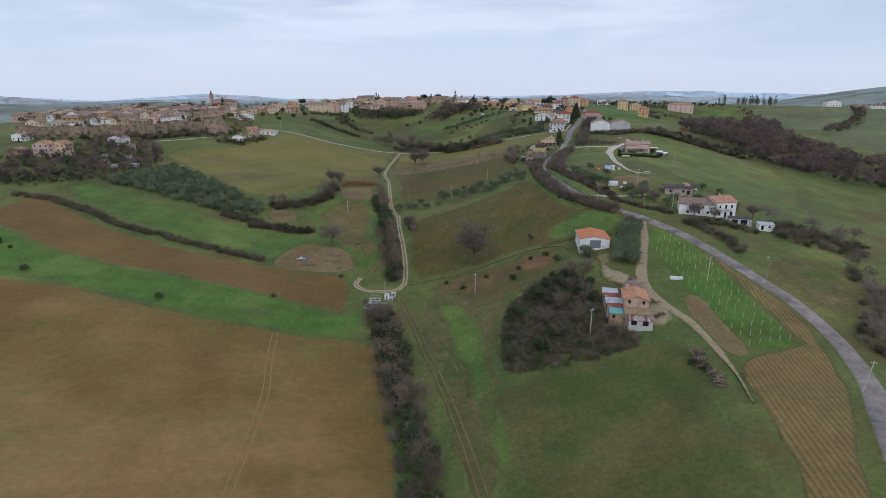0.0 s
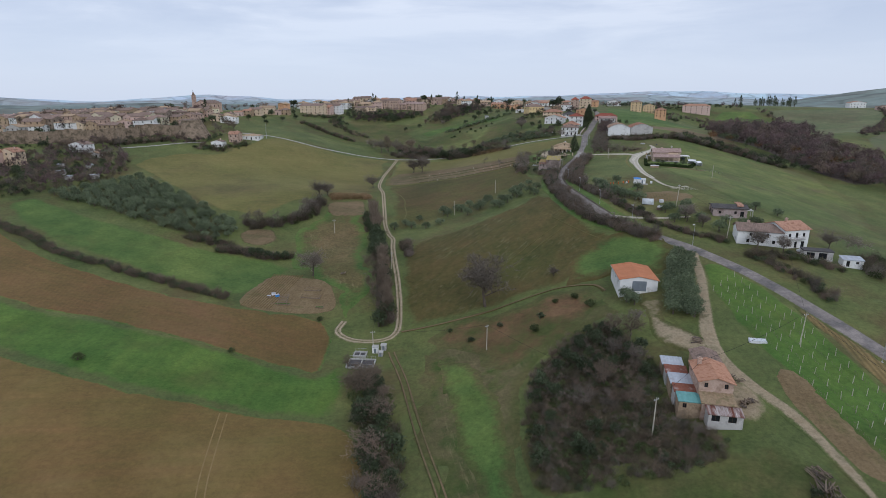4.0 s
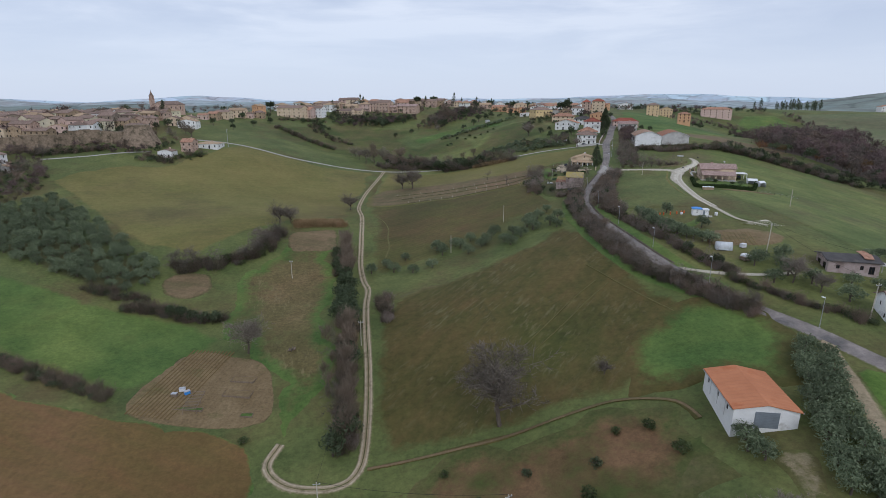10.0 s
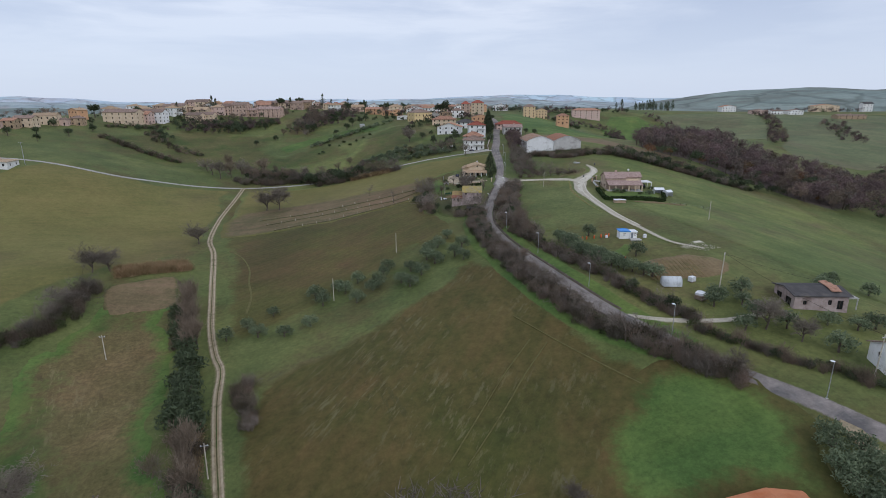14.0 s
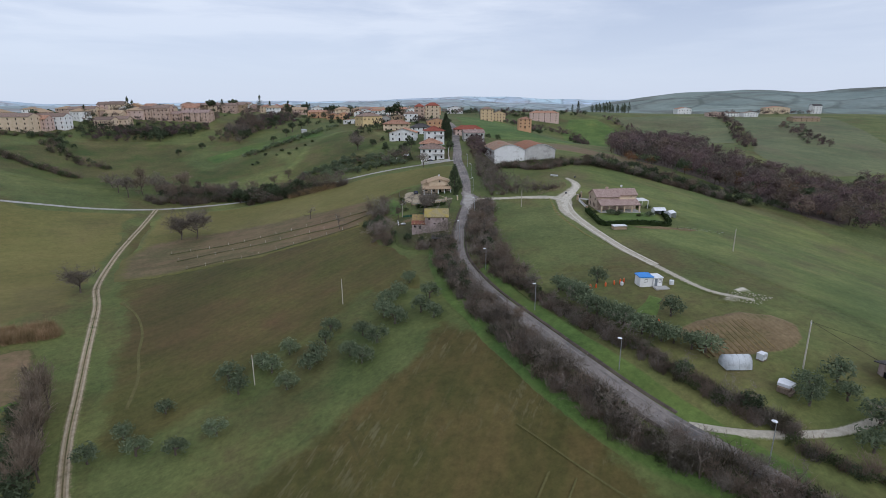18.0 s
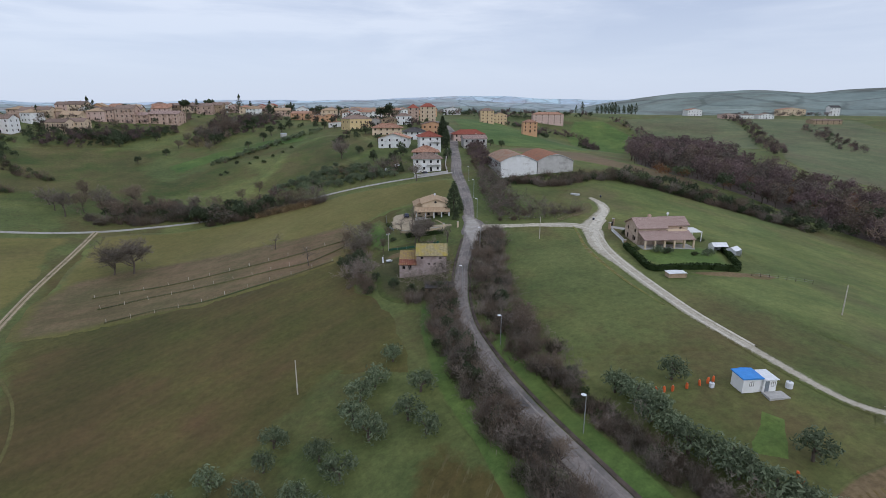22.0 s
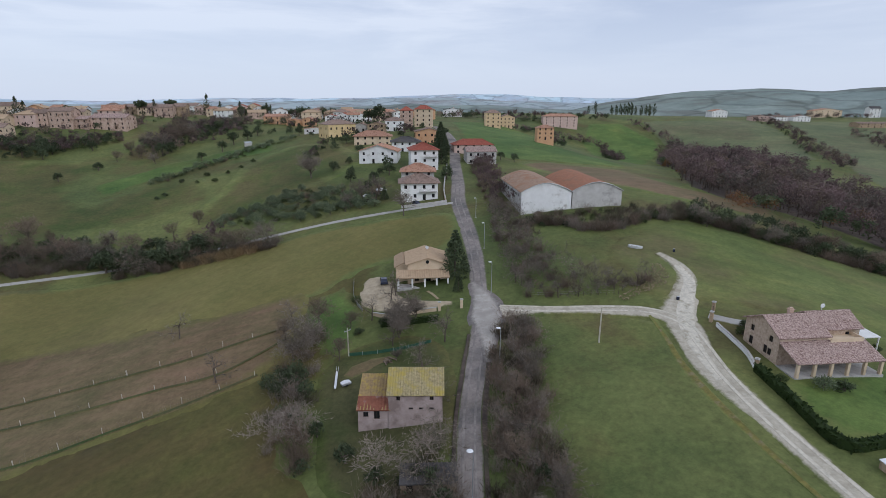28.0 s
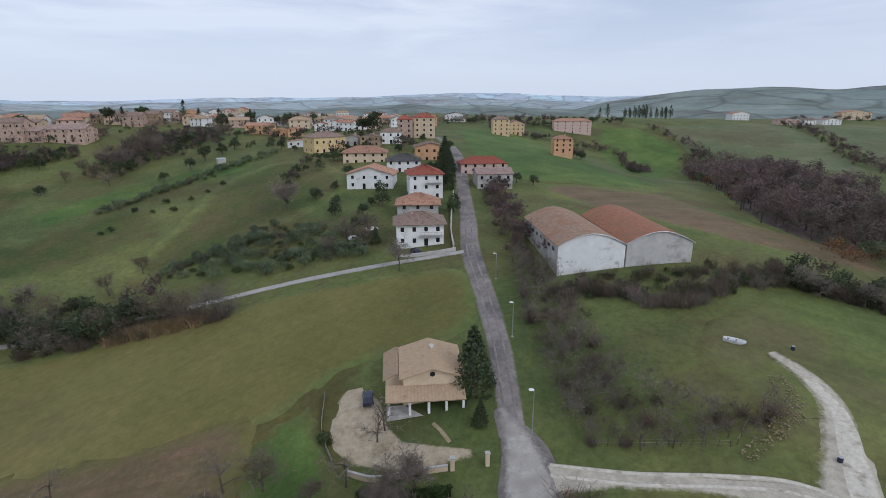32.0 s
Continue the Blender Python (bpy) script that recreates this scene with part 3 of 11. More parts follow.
def join(*shapes):
    verts, faces = [], []
    for v, f in shapes:
        n = len(verts)
        verts += list(v)
        faces += [[i + n for i in q] for q in f]
    return verts, faces


def moved(shape, m):
    return [m @ Vector(v) for v in shape[0]], shape[1]


def box(x0, x1, y0, y1, z0, z1):
    v = [(x, y, z) for z in (z0, z1) for x, y in ((x0, y0), (x1, y0), (x1, y1), (x0, y1))]
    return v, [(3, 2, 1, 0), (4, 5, 6, 7), (0, 1, 5, 4), (1, 2, 6, 5), (2, 3, 7, 6), (3, 0, 4, 7)]


def tube(path, radii, sides=6, caps=True):
    """A tapered tube along points."""
    path = [Vector(p) for p in path]
    verts, faces = [], []
    for i, (p, r) in enumerate(zip(path, radii)):
        d = (path[min(i + 1, len(path) - 1)] - path[max(i - 1, 0)]).normalized()
        a = d.orthogonal().normalized()
        b = d.cross(a)
        verts += [p + r * (math.cos(k * math.tau / sides) * a + math.sin(k * math.tau / sides) * b) for k in range(sides)]
    for i in range(len(path) - 1):
        for k in range(sides):
            q = (k + 1) % sides
            faces.append((i * sides + k, i * sides + q, (i + 1) * sides + q, (i + 1) * sides + k))
    if caps:
        faces += [tuple(range(sides))[::-1], tuple(range((len(path) - 1) * sides, len(path) * sides))]
    return verts, faces


def up(x, y, lift=0.0):
    return Vector((x, y, float(height(x, y)) + lift))


def smooth_line(points, step=3.0):
    """A Catmull-Rom line through points of the plan, in even steps."""
    p = [np.array(q, float) for q in points]
    p = [2 * p[0] - p[1], *p, 2 * p[-1] - p[-2]]
    out = []
    for a, b, c, d in zip(p, p[1:], p[2:], p[3:]):
        n = max(2, int(np.linalg.norm(c - b) / step))
        for k in np.arange(n) / n:
            out.append(0.5 * (2 * b + (c - a) * k + (2 * a - 5 * b + 4 * c - d) * k**2 + (3 * b - a - 3 * c + d) * k**3))
    return np.array([*out, p[-2]])


def with_edge(ob, dist):
    """Notes on each vertex how far it lies inside the border."""
    mark = ob.data.attributes.new("edge", "FLOAT", "POINT")
    mark.data.foreach_set("value", np.ascontiguousarray(dist, np.float32))
    return ob


def ribbon(name, points, width, lift, material, label, category, ragged=0.25, sides=6, seed=1, soft=None, under=None):
    """A road or track laid over the ground, with slightly uneven edges."""
    lift = lift * 0.55
    c = smooth_line(points, 1.2)
    d = np.gradient(c, axis=0)
    d /= np.linalg.norm(d, axis=1)[:, None]
    side = np.stack([d[:, 1], -d[:, 0]], 1)
    rng = np.random.default_rng(seed)
    wob, wob2 = ((np.convolve(rng.normal(0, 1, len(c) + 16), np.hanning(17) / 4, "valid") + rng.normal(0, 0.12, len(c)))[:, None] * ragged for _ in range(2))
    verts, faces, depth = [], [], []
    n = sides + 1
    wide = np.interp(np.linspace(0, 1, len(c)), np.linspace(0, 1, len(width)), width)[:, None] if isinstance(width, (list, tuple)) else width
    for k in range(n):
        f = (k / sides - 0.5) if 0 < k < sides else (-0.5 if k == 0 else 0.5) * 1.08
        p = c + side * (wide * f + (wob if k == 0 else wob2 if k == sides else 0))
        z = height(p[:, 0], p[:, 1]) + (lift if 0 < k < sides else 0.03)
        verts.append(np.c_[p, z])
        depth.append(np.broadcast_to(wide * max(0.0, 0.5 - abs(f)), (len(c), 1))[:, 0])
    verts = np.stack(verts, 1).reshape(-1, 3)
    mean = float(np.mean(wide))
    soft = min(0.8, mean * 0.24) if soft is None else soft
    for i in range(len(c) - 1):
        for k in range(sides):
            a = i * n + k
            faces.append((a, a + 1, a + n + 1, a + n))
    ob = new(name, mesh_of(name, verts, faces, worn_edge(material, soft, under or GRASS), True))
    return tagged(with_edge(ob, np.stack(depth, 1).ravel()), label, category, kind="structure")


def border_gap(poly, xy):
    """How far each place lies from the outline of a polygon."""
    best = np.full(len(xy), 1e9)
    for a, b in zip(poly, np.roll(poly, -1, 0)):
        d = b - a
        k = np.clip(((xy - a) @ d) / (d @ d + 1e-9), 0, 1)
        best = np.minimum(best, np.hypot(*(xy - a - k[:, None] * d).T))
    return best


def inside(poly, x, y):
    """Which of the places x, y lie in a polygon of the plan."""
    hit = np.zeros(np.shape(x), bool)
    for (ax, ay), (bx, by) in zip(poly, [*poly[1:], poly[0]]):
        cross = (ay > y) != (by > y)
        with np.errstate(divide="ignore", invalid="ignore"):
            hit ^= cross & (x < (bx - ax) * (y - ay) / (by - ay + 1e-12) + ax)
    return hit


def rounded(poly, step=4.0, rough=0.7, seed=3):
    """A polygon's outline in short steps, corners eased, edges uneven."""
    rng = np.random.default_rng(seed)
    p = np.array(poly, float)
    out = []
    for a, b in zip(p, np.roll(p, -1, 0)):
        n = max(1, int(np.linalg.norm(b - a) / step))
        for k in range(n):
            out.append(a + (b - a) * k / n)
    q = np.array(out)
    q = 0.5 * q + 0.25 * (np.roll(q, 1, 0) + np.roll(q, -1, 0))
    j = rng.normal(0, rough, q.shape)
    return q + 0.5 * (j + np.roll(j, 1, 0))


def field(name, poly, lift, material, label, category="field", cell=3.6, rough=0.7, soft=3.0, under=None):
    """A field as a sheet laid over the ground inside a polygon of the plan."""
    lift = 0.04 + lift * 0.5
    from mathutils.geometry import delaunay_2d_cdt
    edge = rounded(poly, 4.0, rough)
    lo, hi = edge.min(0), edge.max(0)
    gx, gy = np.meshgrid(np.arange(lo[0], hi[0], cell), np.arange(lo[1], hi[1], cell))
    gx, gy = gx.ravel(), gy.ravel()
    keep = inside([tuple(e) for e in edge], gx, gy)
    pts = [Vector(e) for e in edge] + [Vector(e) for e in np.c_[gx[keep], gy[keep]]]
    ring = list(range(len(edge)))
    way = np.roll(edge, -1, 0) - np.roll(edge, 1, 0)
    turn = np.sign(np.sum(edge[:, 0] * np.roll(edge[:, 1], -1) - np.roll(edge[:, 0], -1) * edge[:, 1]))
    inner = edge + np.stack([-way[:, 1], way[:, 0]], 1) / (np.linalg.norm(way, axis=1)[:, None] + 1e-9) * 1.6 * turn
    ok = inside([tuple(e) for e in edge], inner[:, 0], inner[:, 1])
    pts += [Vector(e) for e in inner[ok]]
    vs, _, fs, *_ = delaunay_2d_cdt(pts, [], [ring], 1, 1e-4)
    xy = np.array([tuple(v) for v in vs])
    z = height(xy[:, 0], xy[:, 1]) + lift
    z[: len(edge)] -= lift + 0.05
    ob = new(name, mesh_of(name, np.c_[xy, z], fs, worn_edge(material, soft, under or GRASS), True))
    return tagged(with_edge(ob, border_gap(edge, xy)), label, category, kind="structure")

# ---- the land ----
def spread(lo, hi, fine_lo, fine_hi, step):
    mid = list(np.arange(fine_lo, fine_hi + 0.1, step))
    left, right, s = [], [], step
    a, b = mid[0], mid[-1]
    while a > lo or b < hi:
        s = min(s * 1.13, 130)
        a, b = a - s, b + s
        left.append(a)
        right.append(b)
    return np.array(left[::-1] + mid + right)


gx = spread(-4800, 4800, -300, 420, 5)
gy = spread(-4000, 5100, -120, 760, 5)
gX, gY = np.meshgrid(gx, gy)
gZ = height(gX, gY)
nx = len(gx)
quads = [(j * nx + i, j * nx + i + 1, (j + 1) * nx + i + 1, (j + 1) * nx + i) for j in range(len(gy) - 1) for i in range(nx - 1)]
tagged(new("ground", mesh_of("ground", np.stack([gX, gY, gZ], -1).reshape(-1, 3), quads, GRASS, True)), "rolling winter grassland in dull green and straw", "ground", kind="structure")

# fields and plots
field("field_1", [(-12.9, 40.3), (-17.1, 70.7), (-21.6, 90.2), (-29.8, 101.5), (-53.0, 103.0), (-77.0, 106.1), (-102.5, 111.0), (-138.9, 121.8), (-168.1, 124.9), (-260, 118), (-330, 60), (-330, -140), (0, -140), (-4, -40), (-8, 15)], 0.05, SOIL, "wide bare brown ploughed field with faint wheel tracks", soft=2, under=LUSH)
field("field_2", [(-168.1, 124.9), (-138.9, 121.8), (-102.5, 111.0), (-77.0, 106.1), (-53.0, 103.0), (-29.8, 101.5), (-30.5, 123.8), (-35.2, 138.0), (-40.8, 125.1), (-70.6, 135.0), (-107.9, 143.9), (-140.3, 148.6), (-172.7, 158.6), (-212.3, 181.7), (-260, 185), (-262, 120)], 0.06, VINEGRASS, "bright green grass strip between ploughed fields", soft=5)
field("field_3", [(-212.3, 181.7), (-172.7, 158.6), (-140.3, 148.6), (-107.9, 143.9), (-70.6, 135.0), (-40.8, 125.1), (-40.0, 146.1), (-45.6, 161.1), (-59.4, 164.1), (-75.4, 166.9), (-102.3, 170.7), (-138.4, 181.5), (-171.7, 193.1), (-199.0, 209.8), (-219.0, 224.2), (-231.6, 222.6), (-227.6, 201.5), (-262, 205), (-258, 186)], 0.07, CLAY, "sloping dark brown ploughed strip", soft=2, under=LUSH)
field("field_4", [(-226.2, 246.6), (-217.7, 259.5), (-176.5, 239.1), (-133.4, 227.7), (-109.5, 221.7), (-83.7, 217.6), (-68.8, 206.2), (-75.2, 185.6), (-85.4, 174.4), (-94.4, 177.7), (-129.3, 190.6), (-173.7, 206.3), (-208.8, 229.6)], 0.09, LUSH, "green grass slope above a bramble hedge", soft=5)
field("field_5", [(-214.1, 259.5), (-200.6, 289.6), (-190.7, 313.9), (-155.4, 284.7), (-120.1, 254.7), (-104.7, 247.2), (-119.9, 227.9), (-145.0, 237.3), (-184.3, 252.9)], 0.10, MEADOW, "dark grassy floor of an olive grove", soft=5)
field("field_6", [(-213.2, 339.0), (-196.2, 374.3), (-169.2, 380.8), (-152.6, 424.6), (-143.9, 443.8), (-93.5, 434.4), (-50.8, 443.4), (-51.0, 367.2), (-50.9, 326.9), (-70.3, 309.5), (-82.0, 297.1), (-94.2, 278.0), (-102.4, 261.7), (-125.8, 265.9), (-167.3, 301.3)], 0.11, PALE, "smooth pale olive-green crop field", rough=1.5, soft=4)
field("field_7", [(-76, 201), (-66, 198), (-51.3, 192.3), (-46.3, 183.4), (-42.9, 167.6), (-50, 165.4), (-60.7, 164.9), (-74.5, 166.1), (-80.5, 168), (-82, 182)], 0.28, PLOT, "brown vegetable garden plot with dug rows", rough=0.3, soft=1, under=DRY)
field("field_8", [(-79.5, 233.8), (-72.8, 266.3), (-70.3, 281.0), (-48.6, 282.6), (-39.6, 230.3), (-32.6, 187.6), (-39.6, 162.7), (-43.9, 182.0), (-62.7, 199.3), (-71.3, 213.1)], 0.13, ROUGHMEADOW, "scrubby meadow of dry straw and green grass", rough=2.4, soft=8, under=LUSH)
field("field_9", [(-72.8, 294.4), (-51.3, 303.7), (-46.8, 279.0), (-67.0, 272.9)], 0.25, TERRACE, "small brown tilled terrace", rough=0.3, soft=2, under=DRY)
field("field_10", [(-107.9, 242.2), (-104.3, 249), (-91, 250.8), (-85.4, 239.2), (-91.1, 230.6), (-100.1, 231.8)], 0.30, TERRACE, "small brown tilled patch by a hedge", rough=0.3, soft=2, under=DRY)
field("field_11", [(-17.2, 156.0), (-17.6, 168.5), (-19.4, 180.4), (-22.2, 197.5), (-22.5, 213.3), (-16.6, 226), (-1.6, 231), (18.3, 242), (36.0, 254), (50, 264), (55, 246), (56, 225), (58.5, 210), (61.5, 195.3), (67, 181), (69, 173), (60, 168), (52, 161), (46.2, 158), (38.1, 157.4), (26.0, 157.6), (13.4, 156), (1.0, 155.6), (-11.5, 155.2)], 0.17, STUBBLE, "olive-brown stubble field with faint tractor marks", rough=1.5, soft=6)
field("field_12", [(36, 160), (44, 170), (53, 183), (63, 190), (73, 186), (82, 172), (80, 161), (72, 147), (63, 152), (55, 157), (50, 153), (44, 156)], 0.5, LUSH, "bright green grass beside the barn", rough=1.5, soft=9, under=STUBBLE)
field("field_13", [(-38.2, 321.6), (-53.8, 413.9), (-38.5, 448.4), (51.2, 423.3), (84.3, 410.8), (69.7, 362.5), (50.6, 336.4), (40, 291), (14, 272), (-8, 259), (-23, 247), (-31, 256)], 0.19, CROP, "sown green field with faint drill rows", rough=1.5, soft=7)
field("field_14", [(0.6, 396.4), (19.4, 390.3), (33.2, 387.6), (44.1, 386.1), (57.4, 384.5), (53.3, 362.5), (45.5, 350.9), (30.3, 347.4), (18.7, 346.4), (5.2, 345.3), (-7.4, 347.3), (-20.5, 347.9), (-45, 349), (-46.5, 378), (-40, 395), (-20, 399)], 0.46, TERRACE, "band of bare brown terraces with vine stakes", rough=0.6, soft=7, under=FALLOW)
field("field_15", [(-43.4, 446.5), (-31.0, 447.0), (-7.7, 444.0), (22.7, 439.0), (49.3, 431.9), (77.9, 427), (107, 417.5), (104, 402), (99, 389), (90, 386.8), (78, 388.2), (70, 386.4), (63, 381.5), (57.4, 378.5), (44.1, 377.1), (33.2, 378.6), (19.4, 381.3), (0.6, 386.4), (-22, 388), (-44.5, 382)], 0.36, PALE, "smooth green field below the lane", rough=0.6, soft=6, under=HILLGRASS)
field("field_16", [(-11.2, 140.1), (1.5, 145.1), (19.2, 134.8), (32.4, 135.0), (46.8, 141.6), (49.8, 126.2), (34.8, 123.6), (21.4, 115.7), (16.0, 101.0), (13.0, 78.1), (16.8, 67.8), (14.7, 56.5), (10.3, 40.4), (11.1, 25.4), (3.3, 26.9), (0.2, 51.0), (-4.4, 77.4), (-9.7, 104.6)], 0.23, DRY, "worn meadow of green and straw-coloured grass", rough=2.4, soft=6, under=OLIVEMEADOW)
field("field_17", [(-20.1, 349.8), (-7.0, 349.9), (5.5, 346.6), (18.8, 347.9), (30.3, 348.8), (41.5, 351.9), (48.3, 331.9), (49.7, 318.8), (50.2, 304.7), (49.5, 292.8), (48.8, 283.1), (23.0, 298.2), (-7.7, 314.0)], 0.28, CROP, "olive-green sown field below the terraces", rough=1.5, soft=7, under=CROP)
field("field_18", [(58.5, 381.8), (66.9, 383.4), (67.4, 367.5), (66.9, 358.6), (61.8, 350.6), (56.7, 348.0), (51.3, 367.6)], 0.25, LUSH, "bright grass between the terraces and the yard", soft=5)
field("field_19", [(-21.0, 528.3), (2.7, 551.8), (26.3, 560.1), (58.2, 563.3), (59.1, 589.4), (24.7, 584.1), (-0.6, 574.7), (-28.5, 550.8)], 0.27, LUSH, "bright green strip across the hillside", soft=5)
field("field_20", [(-16.2, 148.7), (-1.9, 149.1), (13.4, 152.2), (33.8, 154.8), (47.1, 149.2), (47.0, 138.7), (46.8, 129.5), (31.7, 119.3), (20.8, 117.8), (16.0, 111.4), (10.2, 118.3), (4.0, 131.2), (-6.8, 143.6)], 0.28, BRACKEN, "slope of reddish brown bracken and rough grass", rough=2.4, soft=9, under=OLIVEMEADOW)
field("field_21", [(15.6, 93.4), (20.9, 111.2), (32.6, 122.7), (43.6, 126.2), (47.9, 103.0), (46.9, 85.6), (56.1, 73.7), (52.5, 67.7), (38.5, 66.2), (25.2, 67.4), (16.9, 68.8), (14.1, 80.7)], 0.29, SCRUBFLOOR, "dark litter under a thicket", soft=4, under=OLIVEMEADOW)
field("field_22", [(9.5, 70), (13.5, 73), (20, 70.5), (27, 71), (46.0, 72), (57, 76), (66, 72), (67.5, 58), (65.5, 44), (62, 28), (58, 14), (62, -20), (60, -140), (8, -140), (6, -40), (7, 10), (8, 44)], 0.30, OLIVEMEADOW, "rough dull green meadow", rough=2.4, soft=7)
field("field_23", [(84.4, 154.8), (88.0, 150.6), (92.0, 136), (93.2, 122.6), (94.0, 105.8), (93.8, 86.4), (94.7, 72.6), (94.3, 65.0), (78.2, 63.0), (77.6, 77.5), (76.6, 95.3), (75.6, 115.3), (75.8, 130.7), (80.5, 147)], 0.31, VINEGRASS, "bright green grass between vine rows", soft=1.6)
field("field_24", [(73.0, 61.4), (94.6, 64.0), (95.0, 72.6), (94.2, 86.4), (94.4, 105.8), (93.2, 123), (95.6, 123.5), (98.6, 106), (102.6, 88.5), (102.2, 74), (96.0, 55.4), (86.0, 38.3), (75.6, 21.1), (66, 3), (58, -14), (56, 0), (62.7, 14.2), (65.0, 24.2), (67.8, 40.9), (70.4, 54.4)], 0.42, TILTH, "tan ploughed strip with straight furrows", soft=1.4, under=DRY)
field("field_40", [(-150, 500), (-95, 478), (-40, 486), (10, 494), (30, 515), (22, 540), (0, 545), (-24, 524), (-34, 550), (-20, 590), (-60, 596), (-110, 588), (-150, 560)], 0.24, OLIVEMEADOW, "dull olive grass of the hillside hollow", soft=14, under=GRASS)
field("field_38", [(74.2, 97), (79.3, 94.6), (79.2, 78), (78.6, 61.5), (72.6, 59.5), (71.6, 73.2), (71.4, 86.6)], 0.50, PLOT, "bare brown strip beside the vine rows", rough=0.3, soft=0.6, under=LUSH)
field("field_25", [(119.4, 128.0), (134.4, 112.4), (134.3, 101.2), (115.2, 73.7), (113.3, 89.0), (111.3, 110.0)], 0.34, DRY, "mown verge beside the road", soft=6)
field("field_26", [(96.8, 343.3), (118.8, 331.3), (111.7, 315.3), (107.5, 289.5), (104.2, 269.4), (102.9, 256.7), (100.5, 254.6), (71.0, 269.7), (70.3, 279.7), (74.4, 292.6), (85.3, 318.5)], 0.35, GRASS, "grass field beside the gravel drive", soft=5)
field("field_27", [(140, 372), (165, 374), (185, 355), (205, 334), (225, 310), (215, 262), (190, 215), (165, 190), (140, 185), (128, 215), (122, 250), (118, 285), (135, 286), (146, 284), (152, 300), (150, 318), (140, 330), (124, 340), (128, 365)], 0.36, HILLGRASS, "green field falling away from the villa", soft=5)
field("field_28", [(118.6, 310.4), (114.7, 293.4), (136.4, 287.9), (148.6, 304.7), (141.7, 307.0), (123.6, 309.4)], 0.47, LUSH, "lawn of the villa inside a clipped hedge", soft=5, under=HILLGRASS)
field("field_29", [(122.2, 290.7), (136.5, 287.4), (147.9, 283.9), (140.3, 279.3), (119.8, 288.7)], 0.51, PLOT, "bare strip of garden soil", rough=0.3, soft=1, under=HILLGRASS)
field("field_30", [(83.3, 227.8), (102.8, 226.9), (109.4, 224.9), (111, 217.7), (101.7, 211.9), (83.8, 214.5)], 0.50, PLOT, "tan vegetable plot with dug rows", rough=0.3, soft=1, under=HILLGRASS)
field("field_31", [(163.8, 487.7), (183.6, 490.0), (211.7, 465.2), (200.1, 416.1), (225.6, 393.0), (198.6, 376.7), (183.2, 389.6), (170.7, 404.3), (165.9, 428.0), (163.2, 461.4)], 0.41, TERRACE, "bare tan field behind the hangars", soft=7, under=HILLGRASS)
field("field_32", [(201.3, 680.5), (259.5, 725.5), (269.2, 664.1), (236.6, 562.1), (234.8, 502.8), (223.5, 475.3), (181.1, 490.3), (165.3, 495.5), (163.8, 554.5)], 0.42, LUSH, "bright green hillside field", soft=5)
field("field_33", [(207, 420), (205, 400), (222, 390), (228, 374), (230, 350), (232, 325), (245, 300), (300, 330), (328, 367), (312, 400), (312, 440), (322, 473), (355, 525), (406, 600), (406, 645), (370, 632), (344, 586), (290, 525), (243, 468)], 0.43, WOODFLOOR, "brown leaf litter under valley woods", soft=6, under=HILLGRASS)
field("field_34", [(446, 745), (532, 726), (578, 720), (530, 645), (470, 570), (405, 510), (400, 560), (412, 610), (405, 650)], 0.45, FARGREEN, "pale green hillside field above the woods", soft=4)
field("field_35", [(590, 704), (650, 690), (700, 640), (640, 560), (560, 480), (460, 410), (380, 400), (349, 430), (375, 469), (430, 515), (484, 571)], 0.46, FARGREEN, "sown green field beyond a wooded valley", soft=4)
field("field_36", [(385, 752), (421, 745), (416, 680), (399, 654), (330, 600), (262, 525), (262, 560), (300, 610), (336, 691)], 0.47, LUSH, "bright green field below the cypresses", soft=5)
field("field_37", [(39.6, 545.5), (66.9, 569.5), (92.1, 560.6), (96.4, 507.5), (83.6, 489.0), (61.1, 479.6), (41.3, 469.6), (28.8, 465.9), (14.5, 481.3), (29.7, 507.3)], 0.48, OLIVEMEADOW, "green hillside field with a single bare tree", soft=12, under=HILLGRASS)

# roads and tracks
ROAD = [(62, -60), (74, 0), (87.5, 30), (97.5, 48), (104.8, 69), (106, 88), (102.6, 103), (98.4, 119), (92.6, 142), (84.8, 165), (77.2, 180.6), (70.8, 197.6), (66.5, 210.5), (63.9, 226), (62, 246), (61.6, 270), (64.6, 295), (73, 318.5), (80, 333), (88.3, 350), (97.6, 375), (102, 389), (107, 407), (113, 428), (122.5, 453), (133, 484), (146, 520), (158, 560), (165, 610)]
ribbon("road", ROAD, [5.0, 5.0, 5.2, 5.4, 4.8, 4.4, 4.2, 4.4, 5.6, 5.6, 5.4, 5.0], 0.52, ASPHALT, "narrow worn grey asphalt country road", "road", 0.2)
TRACK = [(-39, 161), (-40, 154), (-34, 148.8), (-24, 148.2), (-19.3, 153), (-19.3, 166), (-21.5, 186), (-24.5, 205), (-26.8, 222), (-28, 236), (-31, 246), (-34.8, 264), (-38, 289), (-42.6, 324), (-47.8, 348), (-49, 382), (-46, 420), (-44, 450)]
ribbon("track", TRACK, 3.1, 0.46, EARTHTRACK, "worn bare earth of a dirt farm track", "track", 0.3, seed=2, soft=1.0)
ribbon("track_crown", TRACK, 0.55, 0.55, DRY, "thin grassy crown between the ruts of a farm track", "track", 0.25, seed=4, soft=0.3, under=EARTHTRACK)
